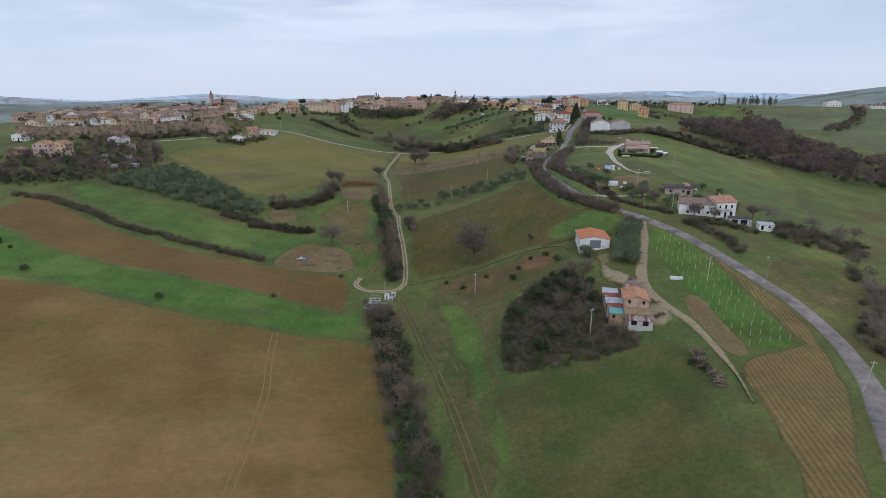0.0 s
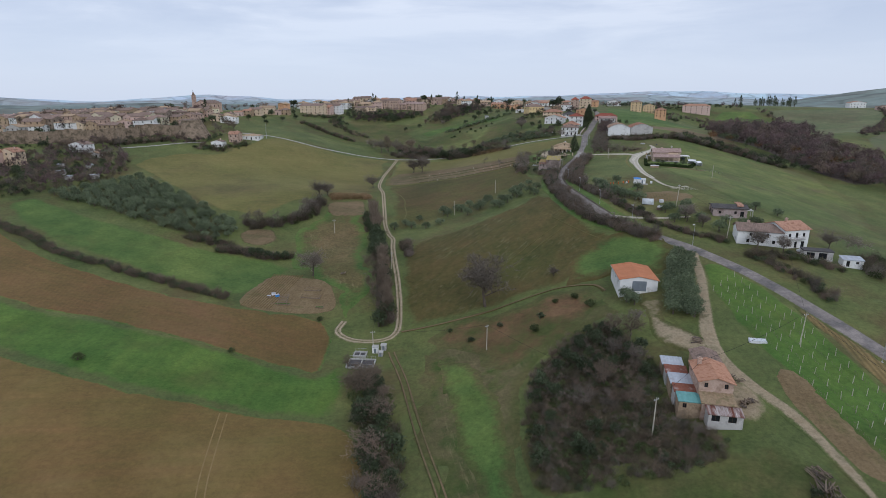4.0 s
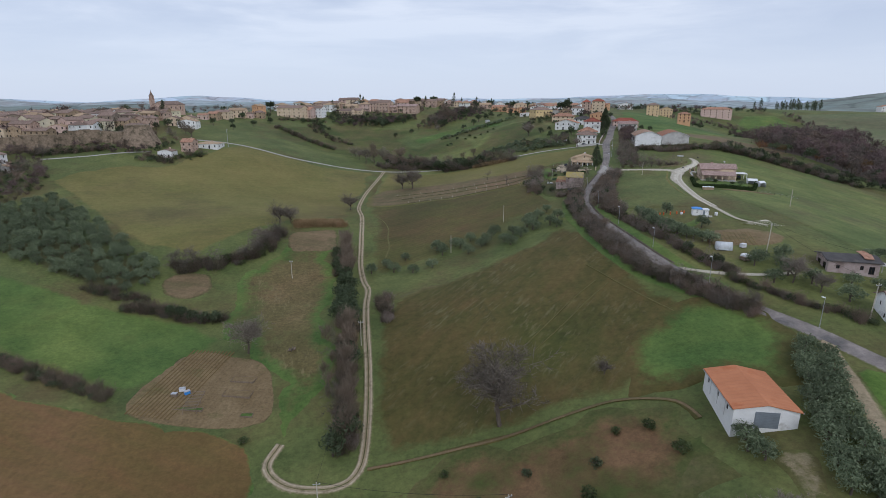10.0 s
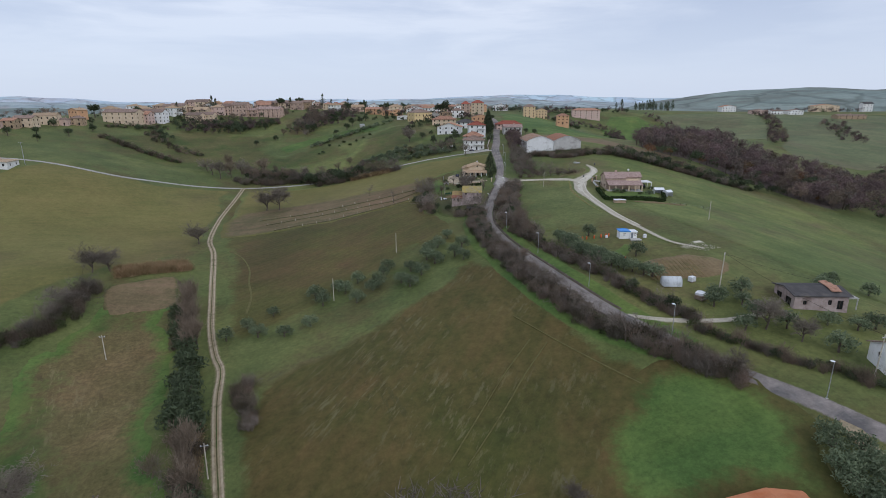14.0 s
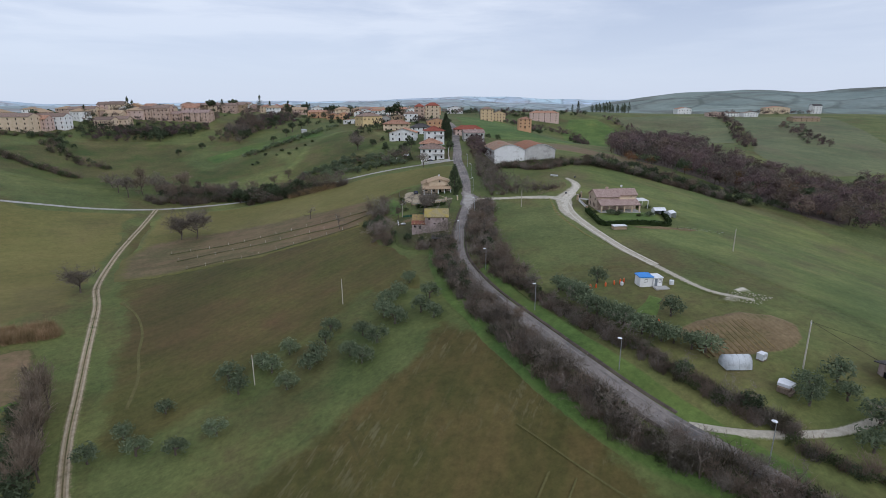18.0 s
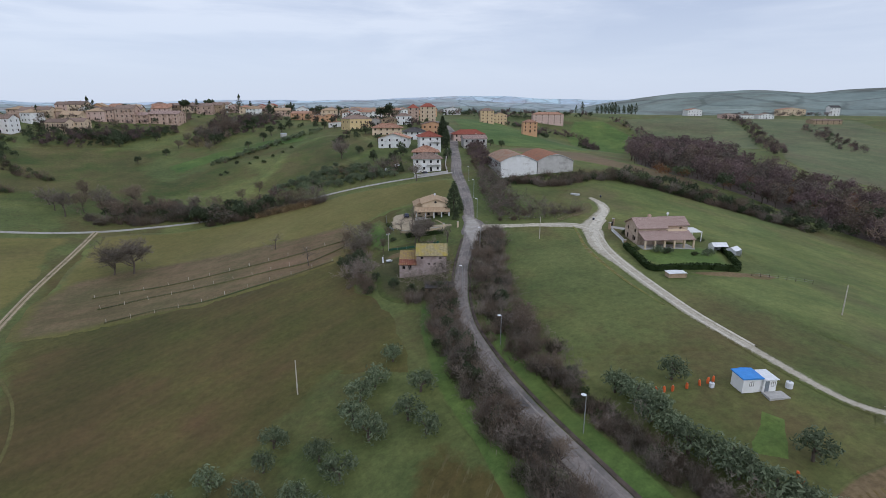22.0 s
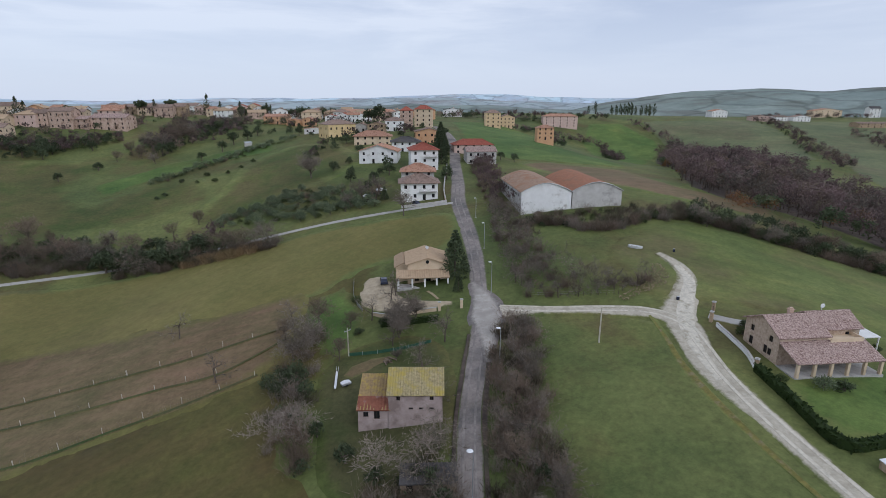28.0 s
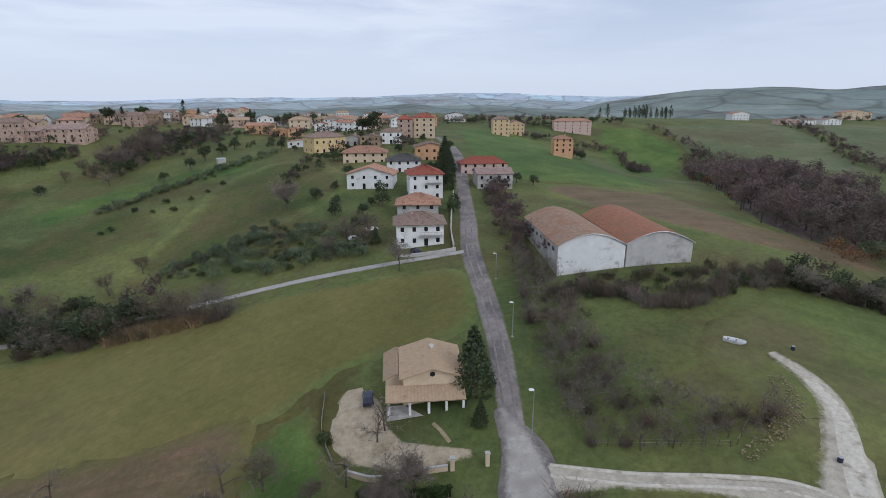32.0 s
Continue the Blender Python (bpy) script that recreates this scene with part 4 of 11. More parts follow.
for k in (-0.74, 0.74):
    c = smooth_line(TRACK, 3.0)
    d = np.gradient(c, axis=0)
    d /= np.linalg.norm(d, axis=1)[:, None]
    ribbon("wheel_rut", [(x + k * dy, y - k * dx) for (x, y), (dx, dy) in zip(c, d)], 0.7, 0.54, RUTEARTH, "pale bare wheel rut of a farm track", "track", 0.2, seed=int(10 + k), soft=0.35, under=EARTHTRACK)
LANE = [(-185, 440), (-150, 439), (-112, 434.5), (-85, 441), (-44, 450), (-17, 454), (15, 450), (46.8, 440), (72, 433.6), (92, 429.5), (111, 426)]
ribbon("lane", LANE, 3.0, 0.49, PALEROAD, "pale narrow lane along the foot of the hill", "road", 0.2, seed=3)
ribbon("track", [(86.0, 163), (83, 158), (78, 141.5), (71, 123), (66, 110), (64.4, 99.5), (66.2, 90), (69.6, 80), (70.6, 69), (70.4, 60), (69.6, 52), (67.6, 42)], [3.8, 3.6, 3.4, 3.4, 3.6, 4.4, 4.2, 3.4, 3.0, 2.6, 1.4, 0.8], 0.50, EARTHTRACK, "pale dirt track past a farmhouse", "track", 0.4, seed=4, soft=0.9)
field("barn_yard", [(55.5, 135.5), (62.8, 134.5), (61, 125), (59.2, 117.5), (61, 112.2), (67, 108), (67.5, 101), (61.5, 101.5), (56.5, 104.5), (52, 108.5), (53.4, 118), (55, 127)], 0.46, EARTHTRACK, "trodden tan earth between the barn and the farmhouse", "yard", rough=0.8, soft=3.2, under=OLIVEMEADOW)
DRIVE = [(90, 351.5), (95, 348.5), (101, 345.5), (111, 339.5), (121.2, 331), (114.8, 316.5), (110.8, 299), (107.2, 283), (104.6, 269), (103.6, 255), (103.6, 238), (110, 230)]
ribbon("gravel_drive", DRIVE, [6.4, 3.6, 3.4, 4.4, 7.0, 6.0, 5.2, 4.4, 3.8, 3.4, 3.0, 2.8, 2.6, 2.4, 2.2], 0.50, GRAVEL, "white gravel drive to the villa", "drive", 0.4, seed=6, soft=1.1)
ribbon("gravel_path", [(121, 333), (130, 339), (137, 345), (140, 351.5), (140.2, 358.5)], [4.6, 5.4, 5.6, 5.2, 3.4], 0.47, GRAVEL, "white gravel turning loop", "path", 1.0, seed=7, soft=1.9)
ribbon("farm_lane", [(69.5, 205), (74.3, 201), (80, 197.6), (88, 194.5), (97, 194)], 2.0, 0.47, GRAVEL, "pale farm lane off the road", "path", 0.3, seed=8)
ribbon("terrace_bank", [(-28.7, 374.3), (-17.6, 373.5), (-6.5, 370.9), (18.3, 368.5), (31.1, 367.4), (49.5, 368.4)], 0.8, 0.95, MEADOW, "low grassy bank between vine terraces", "bank", 0.3, seed=20, under=TERRACE)
ribbon("terrace_bank", [(-24.8, 363.2), (-11.7, 363.4), (2.1, 361.2), (14.9, 359.6), (25.5, 358.8), (36.7, 357.7), (50.0, 363.5)], 0.8, 0.95, MEADOW, "low grassy bank between vine terraces", "bank", 0.3, seed=21, under=TERRACE)
ribbon("terrace_bank", [(-20.5, 350.9), (-7.4, 351.3), (5.2, 348.3), (18.7, 349.4), (30.3, 350.4), (43.5, 352.9)], 0.8, 0.95, MEADOW, "low grassy bank between vine terraces", "bank", 0.3, seed=22, under=TERRACE)
ribbon("verge", [(70, 186), (61.5, 200), (56.5, 213), (54.2, 228), (53, 246), (53.2, 270), (55.5, 292), (59.5, 308)], [3, 3.5, 4, 4, 4.5, 5, 4, 3], 0.44, LUSH, "bright green grass verge beside the road hedge", "verge", 0.8, seed=31)
ribbon("verge", [(76, 190), (71.5, 204), (69.2, 216), (67.5, 230), (66, 246), (66, 266), (67.5, 284), (72.5, 303)], [4, 5, 5, 4.5, 4, 3.5, 3, 2], 0.45, LUSH, "bright green grass verge under the road lamps", "verge", 0.5, seed=32)
ribbon("foot_path", [(-17.6, 152.8), (-11.4, 153.4), (1.0, 154.3), (13.3, 154.6), (25.8, 156.1), (36.8, 156.3), (46.0, 152.5), (48.6, 149.0), (49.5, 144.9)], 1.2, 0.47, TERRACE, "trodden tan path along the edge of the stubble", "path", 0.5, seed=61, soft=0.6, under=STUBBLE)
ribbon("verge", [(117.6, 334.0), (114.6, 326.0), (110.8, 317.0), (107.4, 304), (104.6, 290), (103, 276)], [0.8, 1.6, 1.8, 1.6, 1.3, 0.8], 0.50, MOSSVERGE, "mossy yellow verge of the gravel drive", "verge", 0.5, seed=62, soft=0.7, under=HILLGRASS)
for k in (-0.95, 0.85):
    c = smooth_line([(93, 351), (102, 345), (111, 340.4), (118.5, 335.8), (121.4, 329.5), (118.6, 321.5), (114.6, 312), (111.2, 300), (107.6, 283), (105.0, 269), (103.8, 255)], 2.0)
    d = np.gradient(c, axis=0)
    d /= np.linalg.norm(d, axis=1)[:, None]
    ribbon("wheel_line", [(x + k * dy, y - k * dx) for (x, y), (dx, dy) in zip(c, d)], 0.95, 0.56, DUST, "pale dusty wheel line of the gravel drive", "drive", 0.2, seed=int(65 + k * 2), soft=0.45, under=GRAVEL)
ribbon("road_flare", [(82.6, 334), (86.2, 341.5), (89.6, 350), (91.6, 357), (92.6, 365)], [2.0, 5.2, 8.6, 6.2, 2.4], 0.62, ROADDUST, "dusty pale flare where the drive meets the road", "road", 0.5, seed=63, soft=2.4, under=ASPHALT)
for k in (-2.25, 2.25, -0.95, 0.75):
    c = smooth_line(ROAD, 3.0)
    d = np.gradient(c, axis=0)
    d /= np.linalg.norm(d, axis=1)[:, None]
    edge = [(x + k * dy, y - k * dx) for (x, y), (dx, dy) in zip(c, d) if (205 < y < 344 if abs(k) > 1 else 200 < y < 470)]
    if abs(k) > 1:
        ribbon("road_edge", edge, 0.9, 0.58, WOODFLOOR, "muddy brown edge of the country road", "verge", 0.45, seed=int(80 + k))
    else:
        ribbon("wheel_line", edge, 0.55, 0.57, WORNROAD, "pale worn wheel line on the asphalt", "road", 0.4, seed=int(85 + k * 3), under=ASPHALT)
for k in range(12):
    ribbon("dug_row", [(-75.6 + 1.12 * k, 199.6 - 0.1 * k), (-77.6 + 1.08 * k, 184 - 0.1 * k), (-79.2 + 1.0 * k, 168.6 - 0.1 * k)], 0.4, 0.42, CLAY, "dug row of dark garden soil", "row", 0.06, seed=70 + k, under=PLOT)
for k in range(13):
    ribbon("dug_row", [(86.6 + 1.1 * k, 225.0 - 0.1 * k), (84.6 + 1.1 * k, 219.5 - 0.3 * k), (84.0 + 1.1 * k, 216.2 - 0.2 * k)], 0.35, 0.60, TILTH, "dug row of tan garden soil", "row", 0.06, seed=90 + k, under=PLOT)
ribbon("wheel_track", [(-36.5, 328), (-30.1, 315), (-27.0, 303.5), (-26.2, 292.8), (-24.6, 281.5), (-25.1, 270)], 1.0, 0.36, FAINTMARK, "pale arc of wheel marks in the sown field", "track", 0.4, seed=71, under=CROP)
ribbon("wheel_track", [(20, 183), (30, 193), (38, 201), (46, 208)], 0.35, 0.62, FAINTMARK, "pale drill mark across the stubble", "track", 0.12, seed=73, under=STUBBLE)
ribbon("wheel_track", [(46, 219), (51, 205), (56, 193), (60, 184)], 0.35, 0.62, FAINTMARK, "pale drill mark across the stubble", "track", 0.12, seed=74, under=STUBBLE)
ribbon("wheel_track", [(23, 181), (33, 190), (41, 198), (49, 205)], 0.35, 0.62, FAINTMARK, "pale drill mark across the stubble", "track", 0.12, seed=75, under=STUBBLE)
field("farm_yard", [(58.5, 92), (63, 96), (67, 92), (68.7, 86.9), (67.1, 78.8), (62, 77), (57.4, 80)], 0.45, EARTHTRACK, "bare tan earth of the farmyard", "yard")
ribbon("wheel_track", [(-59.9, 101.8), (-55.4, 80.4), (-51.8, 64.5), (-47.8, 24.5), (-42.8, -25.5)], 0.4, 0.16, WHEELMARK, "faint tractor wheel mark in ploughed soil", "track", 0.05, seed=42, under=SOIL)
ribbon("wheel_track", [(-58.1, 101.8), (-53.6, 80.4), (-50.0, 64.5), (-46.0, 24.5), (-41.0, -25.5)], 0.4, 0.16, WHEELMARK, "faint tractor wheel mark in ploughed soil", "track", 0.05, seed=42, under=SOIL)
for k in (-0.9, 0.9):
    ribbon("foot_path", [(-20.0 + k, 140.3), (-14.6 + k, 121.6), (-8.6 + k, 94), (-3.0 + k, 73), (1.6 + k, 53), (6.0 + k, 28), (9 + k, 0)], 0.7, 0.44, TERRACE, "pale trodden wheel track beside the stream bank", "path", 0.3, seed=int(41 + k), soft=0.3, under=OLIVEMEADOW)
field("field_39", [(-7.6, 135.8), (5.3, 125.9), (10.9, 108.3), (12.6, 93.5), (12.6, 80.2), (14.2, 59.7), (17, 30), (18, 0), (12, -10), (9, 30), (4.8, 61.6), (-0.5, 93.1), (-5, 115)], 0.335, LUSH, "bright green strip beside the thicket", soft=6, under=OLIVEMEADOW)
ribbon("gravel_drive", [(113, 312), (117.5, 322), (123.5, 331), (130.5, 338), (136.5, 344), (139.5, 351)], [2.4, 3.2, 4.4, 4.2, 3.6, 2.6], 0.52, DUST, "worn white gravel bend of the drive", "drive", 0.5, seed=51, soft=1.0, under=GRAVEL)

# ---- the far hills ----
def far_ridge(dist, deep, profile, foot, material, label, seed, rough):
    """A range of far hills: its skyline as (bearing, degrees above eye level), seen over the fields at that distance."""
    rng = np.random.default_rng(seed)
    b = np.arange(profile[0][0], profile[-1][0] + 0.01, 0.3)
    e = np.interp(b, [p[0] for p in profile], [p[1] for p in profile])
    wave = np.zeros_like(b)
    for k in range(1, 7):
        wave += rng.normal(0, rough / k) * np.sin(b * math.tau * k / 23 + rng.random() * 7)
    crest = 55 + dist * np.tan(np.radians(e + wave))
    v = []
    for f, s in ((0.0, 0.0), (0.25, 0.22), (0.5, 0.55), (0.75, 0.85), (1.0, 1.0), (1.3, 0.6)):
        r = dist - deep + deep * f
        bump = rng.normal(0, 1, len(b)) * 0.02 * dist / 1000
        v.append(np.c_[20 + r * np.sin(np.radians(b)), 120 + r * np.cos(np.radians(b)), foot + (crest - foot) * s + bump * (f < 1)])
    n = len(b)
    faces = [(j * n + i, j * n + i + 1, (j + 1) * n + i + 1, (j + 1) * n + i) for j in range(len(v) - 1) for i in range(n - 1)]
    return tagged(new("backdrop", mesh_of("backdrop", np.concatenate(v), faces, material, True)), label, "hills", kind="structure")


# hill surface with distance haze put into its colour and a faint glow
def painted_haze(name, low, high, glow):
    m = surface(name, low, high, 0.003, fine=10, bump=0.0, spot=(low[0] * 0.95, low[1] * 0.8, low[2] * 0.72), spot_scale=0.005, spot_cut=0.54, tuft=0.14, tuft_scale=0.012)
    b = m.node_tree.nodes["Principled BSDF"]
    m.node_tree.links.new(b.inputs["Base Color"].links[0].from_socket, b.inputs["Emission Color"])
    # the glow lifts the hills towards the sky, as haze would
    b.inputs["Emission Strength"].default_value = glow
    t = m.node_tree
    old = b.inputs["Base Color"].links[0].from_socket
    at = t.nodes.new("ShaderNodeTexCoord")
    warp = node(t, "TexNoise", Scale=0.004, Detail=3.0)
    t.links.new(at.outputs["Object"], warp.inputs["Vector"])
    bend = t.nodes.new("ShaderNodeVectorMath")
    bend.operation = "MULTIPLY_ADD"
    t.links.new(warp.outputs["Color"], bend.inputs[0])
    bend.inputs[1].default_value = (160, 160, 160)
    t.links.new(at.outputs["Object"], bend.inputs[2])
    plots = node(t, "TexVoronoi", Scale=0.0055)
    t.links.new(bend.outputs[0], plots.inputs["Vector"])
    lines = node(t, "TexVoronoi", Scale=0.0055)
    lines.feature = "DISTANCE_TO_EDGE"
    t.links.new(bend.outputs[0], lines.inputs["Vector"])
    grey = t.nodes.new("ShaderNodeSeparateColor")
    t.links.new(plots.outputs["Color"], grey.inputs[0])
    value = node(t, "MapRange")
    value.inputs["To Min"].default_value, value.inputs["To Max"].default_value = 0.86, 1.08
    t.links.new(grey.outputs[0], value.inputs["Value"])
    hedge_line = node(t, "MapRange")
    for key, val in (("From Min", 0.02), ("From Max", 0.06), ("To Min", 0.72), ("To Max", 1.0)):
        hedge_line.inputs[key].default_value = val
    t.links.new(lines.outputs["Distance"], hedge_line.inputs["Value"])
    both = t.nodes.new("ShaderNodeMath")
    both.operation = "MULTIPLY"
    t.links.new(value.outputs[0], both.inputs[0])
    t.links.new(hedge_line.outputs[0], both.inputs[1])
    tinted = node(t, "MapRange")
    tinted.inputs["To Min"].default_value, tinted.inputs["To Max"].default_value = 0.46, 0.502
    t.links.new(grey.outputs[1], tinted.inputs["Value"])
    hsv = node(t, "HueSaturation")
    t.links.new(both.outputs[0], hsv.inputs["Value"])
    t.links.new(tinted.outputs[0], hsv.inputs["Hue"])
    t.links.new(old, hsv.inputs["Color"])
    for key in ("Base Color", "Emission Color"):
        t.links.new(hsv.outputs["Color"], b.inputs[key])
    return m


# each farther range is tinted paler and bluer, and glows more, for haze
HILLNEAR = painted_haze("hazy_green_hills", (0.110, 0.145, 0.140), (0.185, 0.215, 0.200), 0.3)
HILLMID = painted_haze("hazy_grey_hills", (0.190, 0.225, 0.250), (0.255, 0.285, 0.300), 0.45)
HILLFAR = painted_haze("pale_blue_hills", (0.270, 0.325, 0.400), (0.310, 0.360, 0.430), 0.55)
far_ridge(4500, 500, [(-75, 0.30), (-42, 0.30), (-38, 0.05), (-33, -0.1), (-24, 0.30), (-17, -0.05), (-8, 0.0), (5, 0.1), (14, 0.40), (24, 0.5), (30, 0.35), (40, 0.3), (75, 0.4)], -40, HILLFAR, "hills along the horizon, tinted pale blue for haze", 3, 0.05)
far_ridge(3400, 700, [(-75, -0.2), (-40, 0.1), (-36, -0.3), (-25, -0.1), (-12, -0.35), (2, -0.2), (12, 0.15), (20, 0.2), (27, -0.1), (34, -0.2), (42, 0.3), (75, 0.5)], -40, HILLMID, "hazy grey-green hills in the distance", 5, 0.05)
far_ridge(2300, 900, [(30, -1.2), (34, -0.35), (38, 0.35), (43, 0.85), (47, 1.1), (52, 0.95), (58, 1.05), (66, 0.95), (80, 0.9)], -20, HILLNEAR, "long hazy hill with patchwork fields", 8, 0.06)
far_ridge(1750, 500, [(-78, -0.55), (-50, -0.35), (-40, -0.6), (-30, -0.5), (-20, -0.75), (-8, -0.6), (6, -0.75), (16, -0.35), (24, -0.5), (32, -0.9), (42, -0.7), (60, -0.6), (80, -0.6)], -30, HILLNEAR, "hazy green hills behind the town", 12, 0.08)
# ---- houses ----
WINDOW_SHAPES = {}


def sash(w, h, b=0.07, closed=False):
    """One connected window frame with a middle bar; closed: with the panes as its last faces."""
    xs = [-w / 2, -w / 2 + b, -b / 2, b / 2, w / 2 - b, w / 2]
    zs = [0, b, h - b, h]
    v = [(x, y, z) for y in (0.14, 0.17) for z in zs for x in xs]
    at = lambda i, j, back=0: back * 24 + j * 6 + i
    f, glass = [], []
    for j in range(3):
        for i in range(5):
            if j == 1 and i in (1, 3):
                f += [(at(i, j), at(i, j, 1), at(i + 1, j, 1), at(i + 1, j)), (at(i, j + 1), at(i + 1, j + 1), at(i + 1, j + 1, 1), at(i, j + 1, 1)), (at(i, j), at(i, j + 1), at(i, j + 1, 1), at(i, j, 1)), (at(i + 1, j), at(i + 1, j, 1), at(i + 1, j + 1, 1), at(i + 1, j + 1))]
                glass.append((at(i, j, 1), at(i + 1, j, 1), at(i + 1, j + 1, 1), at(i, j + 1, 1)))
            else:
                f.append((at(i, j), at(i + 1, j), at(i + 1, j + 1), at(i, j + 1)))
    return v, f + glass if closed else f


def window_shapes(w, h):
    """Frame and pane of a window of that size, made once; origin at the middle of its outer sill line."""
    key = (round(w, 2), round(h, 2))
    if key not in WINDOW_SHAPES:
        WINDOW_SHAPES[key] = (sash(w, h), box(-w / 2 + 0.01, w / 2 - 0.01, 0.165, 0.18, 0.01, h - 0.01), {})
    return WINDOW_SHAPES[key]


def add_window(parent, m, w, h, frame_mat, shutter=None, plain=False):
    bars, pane, made = window_shapes(w, h)
    if plain:
        if "plain" not in made:
            me = mesh_of("window", *sash(w, h, closed=True), DARKFRAME)
            me.materials.append(GLASS)
            for q in list(me.polygons)[-2:]:
                q.material_index = 1
            made["plain"] = me
        win = part("window", made["plain"], None, parent)
        win.matrix_basis = m
        return win
    if frame_mat.name not in made:
        made[frame_mat.name] = mesh_of("window", *bars, frame_mat)
        made["pane"] = made.get("pane") or mesh_of("pane", *pane, GLASS)
        made["shutter"] = made.get("shutter") or mesh_of("shutter", *box(0, w / 2, -0.05, -0.01, 0, h), DARKFRAME)
    win = part("window", made[frame_mat.name], None, parent)
    win.matrix_basis = m
    part("pane", made["pane"], None, win)
    if shutter:
        for side in (-w / 2 - w / 2 - 0.02, w / 2 + 0.02):
            s = part("shutter", made["shutter"], None, win)
            s.matrix_basis = pose(side, 0, 0)
    return win


def panel(width, h, holes, gable=0.0, reveal=0.22):
    """A wall face in the x-z plane, outer side at y = 0, with holes (x0, x1, z0, z1) cut through and lined; a gable of that rise on top."""
    xs = sorted({0.0, width, *(x for a, b, _, _ in holes for x in (a, b))})
    zs = sorted({0.0, h, *(z for _, _, a, b in holes for z in (a, b))})
    v, f = [], []

    def quad(*p):
        n = len(v)
        v.extend(p)
        f.append(tuple(range(n, n + len(p))))

    for x0, x1 in zip(xs, xs[1:]):
        for z0, z1 in zip(zs, zs[1:]):
            mx, mz = (x0 + x1) / 2, (z0 + z1) / 2
            if not any(a < mx < b and c < mz < d for a, b, c, d in holes):
                quad((x0, 0, z0), (x1, 0, z0), (x1, 0, z1), (x0, 0, z1))
    for a, b, c, d in holes:
        quad((a, 0, c), (b, 0, c), (b, reveal, c), (a, reveal, c))
        quad((a, 0, d), (a, reveal, d), (b, reveal, d), (b, 0, d))
        quad((a, 0, c), (a, reveal, c), (a, reveal, d), (a, 0, d))
        quad((b, 0, c), (b, 0, d), (b, reveal, d), (b, reveal, c))
        quad((a, reveal, c), (b, reveal, c), (b, reveal, d), (a, reveal, d))
    if gable:
        quad((0, 0, h), (width, 0, h), (width / 2, 0, h + gable))
    return v, f


def ribbed(a, b, c, d, thick=0.16, rib=0.55, rise=0.07):
    """A roof slope: eave a-b, ridge d-c, with ribs of cover tiles running from ridge to eave."""
    a, b, c, d = (Vector(p) for p in (a, b, c, d))
    n = (b - a).cross(d - a).normalized()
    k = max(2, int((b - a).length / rib))
    v, f = [], []
    for i in range(2 * k + 1):
        t = i / (2 * k)
        lift = n * (rise if i % 2 else 0.0)
        v += [a.lerp(b, t) + lift, d.lerp(c, t) + lift]
    m = len(v)
    f += [(2 * i, 2 * i + 2, 2 * i + 3, 2 * i + 1) for i in range(2 * k)]
    v += [a - n * thick, b - n * thick, c - n * thick, d - n * thick]
    f += [(m, m + 3, m + 2, m + 1), (0, 1, m + 3, m), (2 * (2 * k), m + 1, m + 2, 2 * (2 * k) + 1)]
    f.append(tuple([m, m + 1] + [2 * i for i in range(2 * k, -1, -1)]))
    f.append(tuple([m + 2, m + 3] + [2 * i + 1 for i in range(2 * k + 1)]))
    return v, f


def slab(points, thick=0.16):
    p = [Vector(q) for q in points]
    n = len(p)
    v = p + [q - Vector((0, 0, thick)) for q in p]
    return v, [tuple(range(n)), tuple(range(2 * n - 1, n - 1, -1))] + [(i, i + n, (i + 1) % n + n, (i + 1) % n) for i in range(n)]


def roof_shape(w, d, h, kind, rise, over=0.5, rib=0.55):
    """A roof over a block w x d whose middle is the origin, eaves at height h."""
    x, y = w / 2 + over, d / 2 + over
    if kind == "x":
        drop = rise * over / (d / 2)
        return join(ribbed((-x, -y, h - drop), (x, -y, h - drop), (x, 0, h + rise), (-x, 0, h + rise), rib=rib), ribbed((x, y, h - drop), (-x, y, h - drop), (-x, 0, h + rise), (x, 0, h + rise), rib=rib))
    if kind == "y":
        drop = rise * over / (w / 2)
        return join(ribbed((-x, y, h - drop), (-x, -y, h - drop), (0, -y, h + rise), (0, y, h + rise), rib=rib), ribbed((x, -y, h - drop), (x, y, h - drop), (0, y, h + rise), (0, -y, h + rise), rib=rib))
    if kind == "hip":
        r = max(0.0, (w - d) / 2) if w >= d else 0.0
        s = max(0.0, (d - w) / 2) if d > w else 0.0
        p, q = (-r, -s, h + rise), (r, s, h + rise)
        e = [(-x, -y, h - 0.2), (x, -y, h - 0.2), (x, y, h - 0.2), (-x, y, h - 0.2)]
        if w >= d:
            return join(ribbed(e[0], e[1], q, p, rib=rib), ribbed(e[2], e[3], p, q, rib=rib), slab([e[1], e[2], q]), slab([e[3], e[0], p]))
        return join(ribbed(e[1], e[2], q, p, rib=rib), ribbed(e[3], e[0], p, q, rib=rib), slab([e[0], e[1], p]), slab([e[2], e[3], q]))
    if kind == "lean":
        return ribbed((-x, -y, h), (x, -y, h), (x, y, h + rise), (-x, y, h + rise), rib=rib)
    return slab([(-x, -y, h + 0.25), (x, -y, h + 0.25), (x, y, h + 0.25), (-x, y, h + 0.25)], 0.3)


def window_grid(width, levels, cols, w=1.0, h=1.3, door=None, sill=0.95, storey=3.0):
    """Rows of windows over a wall: (x, z, w, h) each; door: the column that holds one."""
    out = []
    for lv in range(levels):
        for c in range(cols):
            x = width * (c + 0.5) / cols
            if lv == 0 and door == c:
                out.append((x, 0.02, 1.1, 2.15))
            else:
                out.append((x, lv * storey + sill, w, h))
    return out


